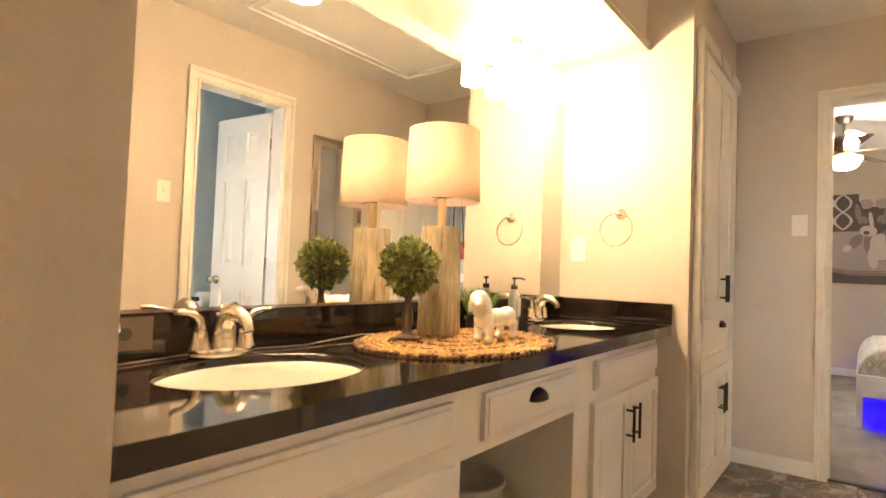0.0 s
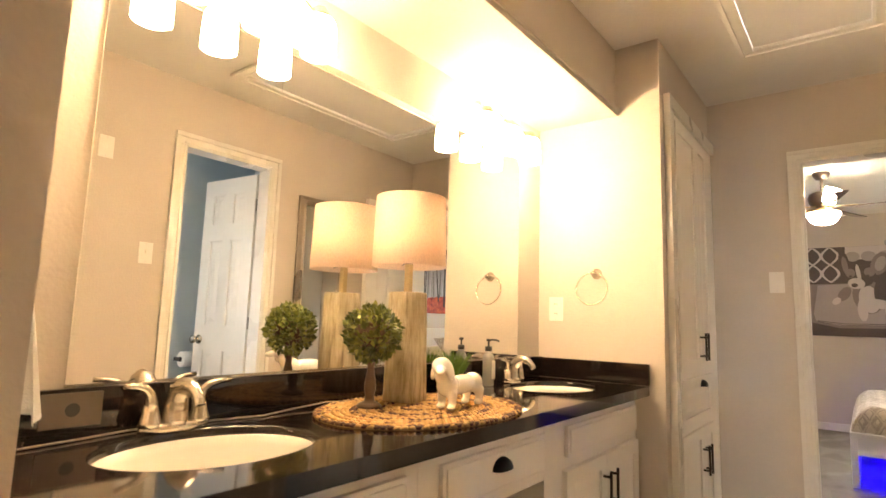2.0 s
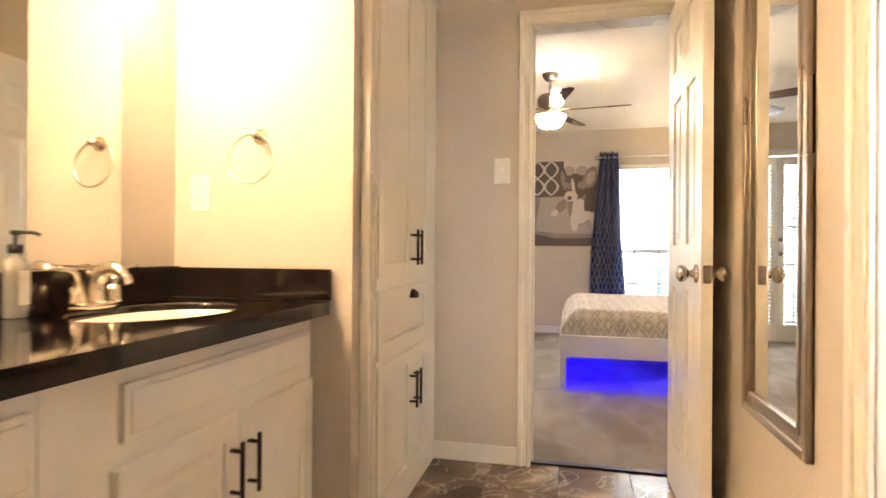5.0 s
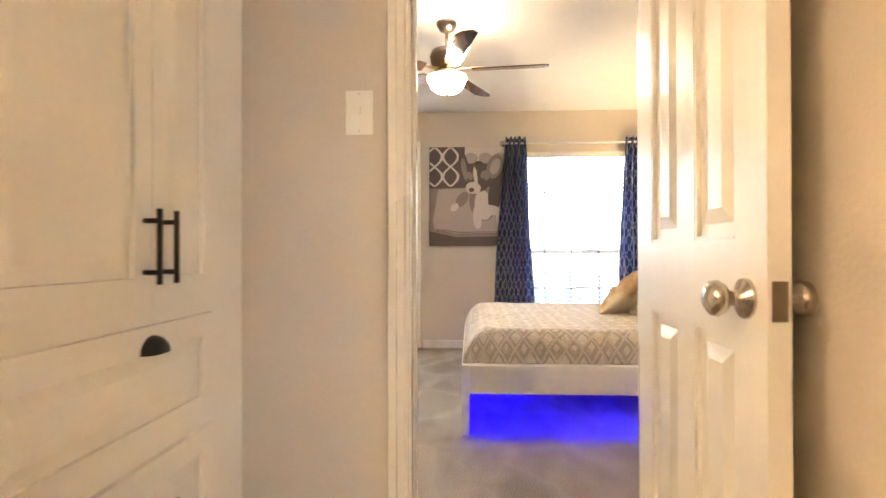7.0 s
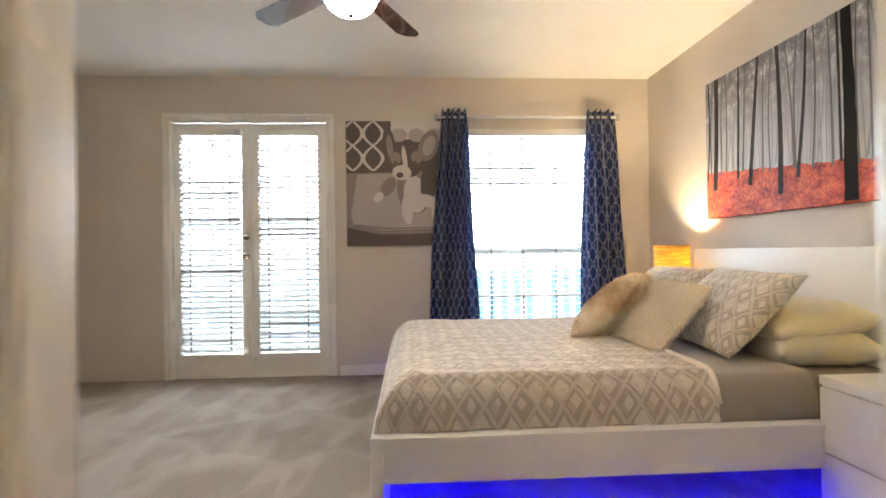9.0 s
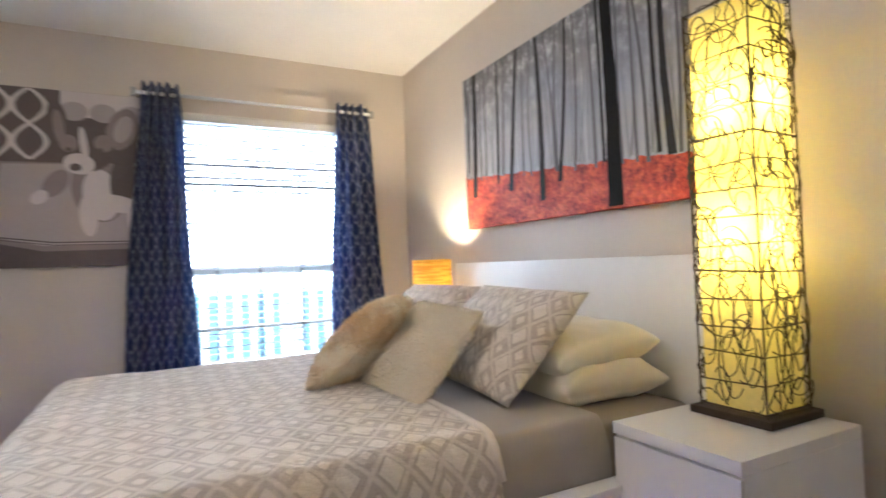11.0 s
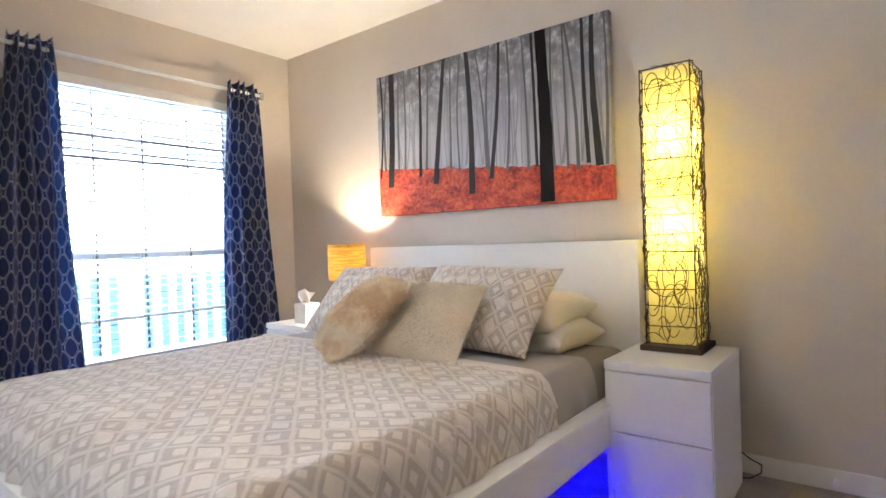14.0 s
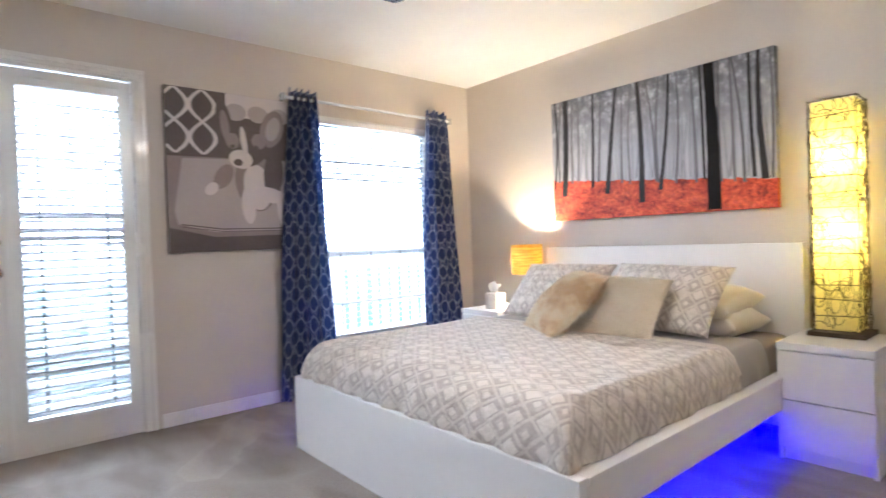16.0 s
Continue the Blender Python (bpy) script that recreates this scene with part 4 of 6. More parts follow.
def braided_mat():
    ob = thing("braided_mat", (*MAT, ZC), "oval braided jute placemat in straw and dark brown", "placemat")
    bm = bmesh.new()
    bx_, by_ = 0.262, 0.355
    rings = 13
    for r in range(rings):
        f = (r + 0.5) / rings
        ra, rb = bx_ * f, by_ * f
        per = 2 * math.pi * math.sqrt((ra * ra + rb * rb) / 2)
        n = max(6, int(per / 0.017))
        dark = r in (2, 5, 8, 12)
        tgt = bmesh.new() if dark else bm
        for k in range(n):
            for lane in (-1, 1):
                t = 2 * math.pi * (k + 0.5 * (lane > 0)) / n
                c, s = math.cos(t), math.sin(t)
                px, py = MAT[0] + ra * c + lane * 0.0045 * c, MAT[1] + rb * s + lane * 0.0045 * s
                d = math.atan2(rb * c, -ra * s) + lane * 0.5
                m = Matrix.Translation((px, py, ZC + 0.006)) @ Matrix.Rotation(d, 4, "Z") @ Matrix.Diagonal((0.0115, 0.0062, 0.0058, 1))
                bmesh.ops.create_icosphere(tgt, subdivisions=1, radius=1.0, matrix=m)
        if dark:
            for f in tgt.faces:
                f.smooth = True
            part("brown_braid", tgt, M["braid_dark"], ob, "dark brown braid")
    for f in bm.faces:
        f.smooth = True
    base = bmesh.new()
    lathe(base, [(0.0, 0.0), (0.985, 0.0), (0.985, 0.006), (0.0, 0.006)], 48, (*MAT, ZC), (bx_, by_))
    part("backing", base, M["braid_dark"], ob)
    part("straw_braid", bm, M["braid"], ob, "straw coloured braid")["kind"] = "stuff"


braided_mat()
ZM = ZC + 0.0122


def table_lamp(x, y):
    ob = thing("table_lamp", (x, y, ZM), "lit lamp with a weathered log base and beige drum shade", "lamp")
    bm = bmesh.new()
    rnd = random.Random(4)
    ph = [(rnd.uniform(0, 6.28), rnd.choice((2, 3, 5, 8, 13)), rnd.uniform(0.008, 0.02)) for _ in range(7)]
    def wob(t, z):
        w = 1 + sum(a * math.sin(k * t + p + 2 * z) for p, k, a in ph)
        for c, d in ((4.2, 0.09), (5.3, 0.07), (0.4, 0.06)):
            q = abs((t - c - 0.25 * math.sin(6 * z) + math.pi) % (2 * math.pi) - math.pi)
            w -= d * max(0, 1 - q / 0.06)
        return w
    prof = [(0.0, ZM)] + [(0.0715 - 0.009 * k / 16, ZM + 0.335 * k / 16) for k in range(17)] + [(0.058, ZM + 0.338), (0.0, ZM + 0.338)]
    lathe(bm, prof, 72, (x, y, 0), wob=wob)
    part("log_base", bm, M["log"], ob, "weathered bleached wood log")
    bm = bmesh.new()
    bx(bm, x - 0.0105, x + 0.0105, y - 0.0105, y + 0.0105, ZM + 0.338, ZM + 0.43, 0.003)
    part("neck", bm, M["brass_wood"], ob)
    bm = bmesh.new()
    cyl(bm, (x, y, ZM + 0.43), (x, y, ZM + 0.465), 0.013, n=14)
    tube(bm, [(x + 0.045 * math.cos(a), y + 0.045 * math.sin(a), ZM + 0.44) for a in (2 * math.pi * k / 24 for k in range(24))], 0.002, 6, True)
    for k in range(3):
        a = 2 * math.pi * k / 3 + 0.4
        cyl(bm, (x, y, ZM + 0.44), (x + 0.119 * math.cos(a), y + 0.119 * math.sin(a), ZM + 0.437), 0.0018, n=6)
    part("socket", bm, M["bronze"], ob)
    bm = bmesh.new()
    lathe(bm, [(0.010, 0.0), (0.014, 0.008), (0.03, 0.03), (0.03, 0.05), (0.02, 0.066), (0.0, 0.072)], 18, (x, y, ZM + 0.465))
    part("bulb", bm, M["glow_bowl"], ob, "lit bulb")
    bm = bmesh.new()
    lathe(bm, [(0.121, 1.275), (0.1145, 1.505), (0.1135, 1.505), (0.12, 1.275), (0.121, 1.275)], 56, (x, y, 0))
    part("shade", bm, M["linen_shade"], ob, "lit beige fabric drum shade")
    bulb("table_lamp_light", (x, y, 1.385), TABLE_BULB, WARM, 0.035)


table_lamp(-0.95, 1.368)


def leaf_into(verts, faces, p, d, up, ln, w):
    side = d.cross(up)
    side = side.normalized() if side.length > 1e-4 else Vector((1, 0, 0))
    k = len(verts)
    nrm = side.cross(d)
    verts += [p, p + d * ln * 0.45 + side * w + nrm * w * 0.3, p + d * ln, p + d * ln * 0.45 - side * w + nrm * w * 0.3, p + d * ln * 0.5 - nrm * w * 0.1]
    faces += [(k, k + 1, k + 4), (k + 1, k + 2, k + 4), (k + 2, k + 3, k + 4), (k + 3, k, k + 4)]


def raw_part(name, verts, faces, mat, parent, label="", smooth=True):
    o = ORIGIN[parent.name]
    me = bpy.data.meshes.new(name)
    me.from_pydata([tuple(Vector(v) - o) for v in verts], [], faces)
    me.materials.append(mat)
    if smooth:
        me.shade_smooth()
    ob = new(name, me)
    ob.parent = parent
    ORIGIN[ob.name] = o
    if label:
        ob["label"] = label
    return ob


def topiary(x, y):
    ob = thing("topiary", (x, y, ZM), "boxwood ball topiary on a dark turned wooden stem", "plant")
    bm = bmesh.new()
    lathe(bm, [(0.0, 0), (0.035, 0), (0.035, 0.006), (0.028, 0.012), (0.015, 0.017), (0.013, 0.03), (0.017, 0.05), (0.0155, 0.075), (0.011, 0.095), (0.010, 0.115), (0.014, 0.13), (0.010, 0.135), (0.0, 0.14)], 24, (x, y, ZM))
    part("stem", bm, M["stem"], ob)
    rnd = random.Random(7)
    c = Vector((x, y, 1.062))
    vs, fs = [], []
    for i in range(1150):
        d = Vector((rnd.gauss(0, 1), rnd.gauss(0, 1), rnd.gauss(0, 1))).normalized()
        lump = 1 + 0.10 * noise.noise(d * 2.6) + 0.06 * noise.noise(d * 6)
        r = 0.079 * lump * (1 - 0.28 * rnd.random() ** 2)
        out = (d + Vector((rnd.uniform(-1, 1), rnd.uniform(-1, 1), rnd.uniform(-0.7, 1.1))) * 0.9).normalized()
        leaf_into(vs, fs, c + d * r * 0.93, out, d, rnd.uniform(0.015, 0.027), rnd.uniform(0.005, 0.0085))
    raw_part("crown", vs, fs, M["leaf"], ob, "dense round crown of small green leaves")
    bm = bmesh.new()
    bmesh.ops.create_icosphere(bm, subdivisions=2, radius=0.058, matrix=Matrix.Translation(c))
    part("core", bm, M["stem"], ob)


topiary(-0.915, 1.178)


def dog_figurine(x, y, turn):
    """One plain white glazed shape, standing, with its head turned."""
    bm = bmesh.new()
    def ball(p, r, s=(1, 1, 1), rot=(0, 0, 0)):
        m = Matrix.LocRotScale(Vector(p), Euler([radians(a) for a in rot]), Vector(s) * r)
        bmesh.ops.create_uvsphere(bm, u_segments=14, v_segments=10, radius=1.0, matrix=m)
    ball((0, 0, 0.062), 0.030, (2.5, 0.82, 0.92))
    ball((0.058, 0, 0.064), 0.030, (1.05, 0.92, 1.05))
    ball((-0.055, 0, 0.063), 0.029, (1.05, 0.95, 1.0))
    ball((0.078, 0.0, 0.088), 0.024, (0.9, 0.85, 1.5), (0, 25, 0))
    ball((0.090, 0.003, 0.119), 0.026, (1.05, 0.92, 0.92))
    ball((0.112, 0.016, 0.110), 0.0145, (1.7, 0.85, 0.8), (0, 12, 35))
    ball((0.086, 0.027, 0.106), 0.022, (0.62, 0.34, 1.35), (14, 0, 0))
    ball((0.080, -0.024, 0.106), 0.022, (0.62, 0.34, 1.35), (-14, 0, 0))
    ball((-0.092, 0, 0.062), 0.009, (2.2, 0.6, 0.6), (0, -35, 0))
    for lx, ly in ((0.062, 0.018), (0.054, -0.019), (-0.062, 0.018), (-0.056, -0.019)):
        cyl(bm, (lx, ly, 0.05), (lx, ly, 0.010), 0.014, 0.009, 12)
        ball((lx + 0.005, ly, 0.0085), 0.0115, (1.25, 0.95, 0.74))
    for f in bm.faces:
        f.smooth = True
    ob = new("dog_figurine", mesh_of("dog_figurine", bm, M["porcelain"]))
    rm = ob.modifiers.new("blend", "REMESH")
    rm.mode, rm.voxel_size, rm.use_smooth_shade = "VOXEL", 0.0032, True
    sm = ob.modifiers.new("soft", "SMOOTH")
    sm.factor, sm.iterations = 0.5, 5
    ob.location, ob.rotation_euler, ob.scale = (x, y, ZM - 0.001), (0, 0, radians(turn)), (1.24, 1.12, 1.05)
    tagged(ob, "white glazed ceramic dog figurine standing on the mat", "figurine")


dog_figurine(-0.748, 1.392, -86)


def soap_bottle(x, y):
    ob = thing("soap_dispenser", (x, y, ZC), "clear glass soap bottle with a black pump", "soap dispenser")
    bm = bmesh.new()
    lathe(bm, [(0.0, 0.001), (0.022, 0.001), (0.024, 0.005), (0.024, 0.115), (0.0205, 0.128), (0.013, 0.135), (0.013, 0.142), (0.0105, 0.142), (0.0105, 0.134), (0.0185, 0.125), (0.0215, 0.113), (0.0215, 0.008), (0.0, 0.007)], 28, (x, y, ZC))
    part("bottle", bm, M["clear"], ob)
    bm = bmesh.new()
    lathe(bm, [(0.0, 0.162), (0.015, 0.162), (0.015, 0.1425), (0.0, 0.1425)], 18, (x, y, ZC))
    cyl(bm, (x, y, ZC + 0.16), (x, y, ZC + 0.185), 0.004, n=10)
    cyl(bm, (x, y, ZC + 0.183), (x, y, ZC + 0.193), 0.010, n=14)
    tube(bm, [(x, y, ZC + 0.189), (x + 0.022, y + 0.022, ZC + 0.189), (x + 0.032, y + 0.032, ZC + 0.183)], 0.0042, 8)
    cyl(bm, (x, y, ZC + 0.012), (x, y, ZC + 0.142), 0.0022, n=6)
    part("pump", bm, M["black"], ob, "black pump head")
    box_part("label", ob, M["plastic"], (x + 0.0245, x + 0.025, y - 0.012, y + 0.014, ZC + 0.030, ZC + 0.105), bev=0, label="small pale label")


soap_bottle(-1.035, 1.99)


def grass_pot(x, y):
    ob = thing("potted_grass", (x, y, ZC), "small pot of bright green artificial grass", "plant")
    bm = bmesh.new()
    bx(bm, x - 0.034, x + 0.034, y - 0.034, y + 0.034, ZC, ZC + 0.05, 0.005)
    part("pot", bm, M["bronze"], ob, "small dark square pot")
    rnd = random.Random(3)
    vs, fs = [], []
    for i in range(420):
        p = Vector((x + rnd.uniform(-0.032, 0.032), y + rnd.uniform(-0.032, 0.032), ZC + 0.05))
        d = (Vector((p.x - x, p.y - y, 0)) * 9 + Vector((rnd.uniform(-0.3, 0.3), rnd.uniform(-0.3, 0.3), 1))).normalized()
        h = rnd.uniform(0.07, 0.115)
        s = Vector((rnd.uniform(-1, 1), rnd.uniform(-1, 1), 0)).normalized() * 0.0016
        q = p + d * h * 0.6
        e = p + d * h + Vector((d.x, d.y, 0)) * 0.02
        k = len(vs)
        vs += [p - s, p + s, q + s * 0.8, q - s * 0.8, e]
        fs += [(k, k + 1, k + 2, k + 3), (k + 3, k + 2, k + 4)]
    raw_part("grass", vs, fs, M["grass"], ob, "thick tuft of green blades")


grass_pot(-1.03, 1.72)

bm = bmesh.new()
pts = [(-1.05, 1.30, ZC + 0.004), (-1.068, 1.15, ZC + 0.012), (-1.06, 1.02, ZC + 0.006), (-1.04, 0.92, ZC + 0.0035), (-1.055, 0.82, ZC + 0.0035), (-1.078, 0.74, ZC + 0.0035), (-1.076, 0.60, ZC + 0.0035), (-1.05, 0.48, ZC + 0.0035), (-1.03, 0.36, ZC + 0.0035), (-1.04, 0.25, ZC + 0.006), (-1.05, 0.23, ZC + 0.1)]
fine = []
for a, b in zip(pts, pts[1:]):
    fine += [tuple(Vector(a).lerp(Vector(b), k / 6)) for k in range(6)]
tube(bm, fine, 0.002, 8)
tagged(new("lamp_cord", mesh_of("lamp_cord", bm, M["cord"])), "thin clear-brown lamp cord lying along the backsplash", "cable")


def trash_can(x, y):
    ob = thing("trash_can", (x, y, 0), "round grey plastic waste bin in the knee space", "waste bin")
    bm = bmesh.new()
    lathe(bm, [(0.0, 0.0), (0.105, 0.0), (0.135, 0.36), (0.143, 0.362), (0.143, 0.374), (0.132, 0.374), (0.102, 0.006), (0.0, 0.006)], 40, (x, y, 0))
    part("bin", bm, M["can"], ob)


trash_can(-0.925, 1.50)


# ---- on the bathroom walls ----
def towel_ring(x, y, z):
    ob = thing("towel_ring", (x, y, z), "brushed nickel towel ring on the wall", "towel ring")
    bm = bmesh.new()
    lathe(bm, [(0.0, 0.0), (0.026, 0.0), (0.026, 0.006), (0.014, 0.014), (0.011, 0.045), (0.0, 0.047)], 22)
    bmesh.ops.transform(bm, matrix=Matrix.Translation((x, y - 0.001, z)) @ Matrix.Rotation(radians(90), 4, "X"), verts=bm.verts[:])
    part("post", bm, M["nickel"], ob)
    bm = bmesh.new()
    tube(bm, [(x - 0.012 + 0.078 * math.sin(a), y - 0.04 + 0.012 * math.cos(a), z - 0.074 + 0.078 * math.cos(a)) for a in (2 * math.pi * k / 48 for k in range(48))], 0.004, 10, True)
    part("ring", bm, M["nickel"], ob)


towel_ring(-0.80, 2.585, 1.352)


def plate(name, axis, at, side, u, z, kind, label, w=0.074, h=0.118):
    c = (u, at, z) if axis == "y" else (at, u, z)
    ob = thing(name, c, label, "switch" if "switch" in name else "outlet")
    def slab_part(pname, du0, du1, z0, z1, d0, d1, mat, bev=0.001, lab=""):
        lo, hi = sorted((at + side * d0, at + side * d1))
        b = (u + du0, u + du1, lo, hi, z + z0, z + z1) if axis == "y" else (lo, hi, u + du0, u + du1, z + z0, z + z1)
        box_part(pname, ob, mat, b, bev=bev, label=lab)
    slab_part("cover", -w / 2, w / 2, -h / 2, h / 2, 0.0005, 0.006, M["plastic"], 0.002)
    if kind == "switch":
        slab_part("toggle", -0.005, 0.005, -0.004, 0.016, 0.0062, 0.016, M["plastic"], 0.001)
    if kind == "outlet":
        for s in (-1, 1):
            slab_part("socket", -0.017, 0.017, s * 0.024 - 0.014, s * 0.024 + 0.014, 0.0062, 0.0075, M["plastic"], 0.0005)
            for q in (-0.007, 0.005):
                slab_part("slot", q, q + 0.0022, s * 0.024 - 0.004, s * 0.024 + 0.006, 0.0077, 0.0081, M["black"], 0)
    for s in (-1, 1):
        slab_part("screw", -0.003, 0.003, s * h * 0.42 - 0.003, s * h * 0.42 + 0.003, 0.0062, 0.0068, M["can"], 0)


ob = thing("backsplash_outlet", (BW + 0.022, 0.487, 0.9), "dark metal outlet plate set in the black backsplash", "outlet")
box_part("cover", ob, M["dark_metal"], (BW + 0.0225, BW + 0.026, 0.43, 0.544, 0.865, 0.935), bev=0.001)
bm = bmesh.new()
cyl(bm, (BW + 0.0262, 0.487, 0.9), (BW + 0.0275, 0.487, 0.9), 0.014, n=20)
part("socket", bm, M["black"], ob, "round black socket")
plate("outlet", "y", 2.585, -1, -1.015, 1.18, "outlet", "white double outlet on the vanity's end wall")
plate("light_switch", "y", YD0, -1, -0.158, 1.372, "switch", "white toggle switch beside the bedroom door")
plate("light_switch", "x", BE, -1, 1.39, 1.425, "switch", "white toggle switch beside the toilet room door")
plate("light_switch", "x", BE, -1, 1.14, 1.96, "switch", "white toggle switch high on the wall")


def framed_mirror():
    y0, y1, z0, z1, x = 2.385, 2.85, 0.532, 1.95, BE
    ob = thing("framed_mirror", (x, (y0 + y1) / 2, z0), "tall narrow mirror in a brushed pewter frame", "mirror")
    w = 0.062
    bm = bmesh.new()
    for d, e, t in ((0.0, w, 0.012), (0.0, 0.022, 0.02), (w - 0.014, w, 0.017)):
        for a, b, c, f in ((y0 + d, y0 + e, z0 + d, z1 - d), (y1 - e, y1 - d, z0 + d, z1 - d), (y0 + e, y1 - e, z0 + d, z0 + e), (y0 + e, y1 - e, z1 - e, z1 - d)):
            bx(bm, x - t, x - 0.001, a, b, c, f, 0.003)
    part("frame", bm, M["pewter"], ob)
    box_part("glass", ob, M["mirror"], (x - 0.008, x - 0.002, y0 + w - 0.004, y1 - w + 0.004, z0 + w - 0.004, z1 - w + 0.004), bev=0)


framed_mirror()

ob = thing("attic_hatch", (0.09, 2.32, CB), "painted attic hatch with moulded trim in the ceiling", "hatch")
bm = bmesh.new()
bx(bm, -0.14, 0.32, 1.695, 2.94, CB + 0.002, CB + 0.02, 0.002)
part("panel", bm, M["ceiling"], ob)
bm = bmesh.new()
x0, x1, y0, y1, w = -0.205, 0.385, 1.63, 3.005, 0.065
for d, e, t in ((0.0, w, 0.009), (0.0, 0.022, 0.018), (w - 0.016, w, 0.013)):
    for a, b, c, f in ((x0 + d, x0 + e, y0 + d, y1 - d), (x1 - e, x1 - d, y0 + d, y1 - d), (x0 + e, x1 - e, y0 + d, y0 + e), (x0 + e, x1 - e, y1 - e, y1 - d)):
        bx(bm, a, b, c, f, CB - t, CB - 0.0005, 0.003)
part("trim", bm, M["ceiling"], ob, "moulded painted trim")
bm = bmesh.new()
cyl(bm, (0.09, 1.78, CB + 0.001), (0.09, 1.78, CB - 0.13), 0.0016, n=6)
part("pull_cord", bm, M["can"], ob, "short pull cord")


def hand_towel():
    X, Y = -0.70, 0.22
    ob = thing("hand_towel", (X, Y, 1.20), "white terry hand towel hanging from a ring on the alcove wall", "towel")
    bm = bmesh.new()
    tube(bm, [(X + 0.075 * math.sin(a), Y + 0.04, 1.25 + 0.075 * math.cos(a)) for a in (2 * math.pi * k / 36 for k in range(36))], 0.004, 8, True)
    cyl(bm, (X, Y + 0.001, 1.325), (X, Y + 0.043, 1.325), 0.010, n=12)
    part("ring", bm, M["nickel"], ob, "nickel towel ring")
    bm = bmesh.new()
    def cloth(u, v):
        z = 1.175 - 0.21 * v
        w = 0.05 + 0.075 * v ** 0.7
        y = Y + 0.045 + 0.016 * v + 0.010 * math.sin(u * 11) * (0.4 + v)
        return (X + (u - 0.5) * 2 * w, y, z), (u, v)
    sheet(bm, 24, 20, cloth)
    bmesh.ops.solidify(bm, geom=bm.faces[:], thickness=0.016)
    part("cloth", bm, M["towel"], ob)


hand_towel()


# ---- toilet room ----
def paper_roll():
    ob = thing("toilet_paper", (1.62, 2.14, 0.77), "white toilet paper roll on a wall holder", "toilet paper")
    bm = bmesh.new()
    cyl(bm, (1.545, 2.09, 0.77), (1.545, 2.195, 0.77), 0.055, n=28)
    part("roll", bm, M["paper"], ob)
    bm = bmesh.new()
    cyl(bm, (1.545, 2.08, 0.77), (1.545, 2.205, 0.77), 0.018, n=14)
    for y in (2.078, 2.207):
        bx(bm, 1.53, 1.619, y - 0.003, y + 0.003, 0.755, 0.785, 0.001)
    part("holder", bm, M["bronze"], ob, "dark wall holder")


paper_roll()


# ---- windows and french doors ----
slat_cache = {}


def blind(name, x0, x1, z0, z1, y, label, cords, pitch=0.0425, tilt=-14):
    ob = thing(name, ((x0 + x1) / 2, y, z0), label, "blind", "window blinds")
    box_part("head_rail", ob, M["plastic"], (x0, x1, y - 0.028, y + 0.028, z1 - 0.045, z1), bev=0.003)
    box_part("bottom_rail", ob, M["plastic"], (x0, x1, y - 0.025, y + 0.025, z0, z0 + 0.018), bev=0.003)
    w = round(x1 - x0, 4)
    if w not in slat_cache:
        bm = bmesh.new()
        n = 6
        rows = []
        for k in range(n + 1):
            s = (k / n - 0.5) * 0.05
            c = 0.0035 * (1 - (2 * k / n - 1) ** 2)
            rows.append([bm.verts.new((x, s, c)) for x in (-w / 2, w / 2)])
        for a, b in zip(rows, rows[1:]):
            bm.faces.new((a[0], a[1], b[1], b[0])).smooth = True
        bmesh.ops.solidify(bm, geom=bm.faces[:], thickness=0.0022)
        slat_cache[w] = mesh_of("slat", bm, M["slat"])
    z = z0 + 0.045
    rnd = random.Random(int(x0 * 100) + 5)
    while z < z1 - 0.055:
        s = new("slat", slat_cache[w])
        s.parent = ob
        s.location = (0, 0, z - z0)
        s.rotation_euler = (radians(tilt + rnd.uniform(-1.5, 1.5)), 0, 0)
        z += pitch
    for c in cords:
        bm = bmesh.new()
        bx(bm, c - 0.0015, c + 0.0015, y + 0.0240, y + 0.0250, z0 + 0.01, z1 - 0.04)
        q = z0 + 0.045
        while q < z1 - 0.1:
            bx(bm, c - 0.008, c + 0.008, y - 0.0262, y - 0.0254, q + 0.008, q + 0.031)
            q += pitch
        bx(bm, c - 0.0012, c + 0.0012, y - 0.0258, y - 0.0252, z0 + 0.01, z1 - 0.04)
        part("ladder_tape", bm, M["tape"], ob, "grey ladder tape")
    return ob


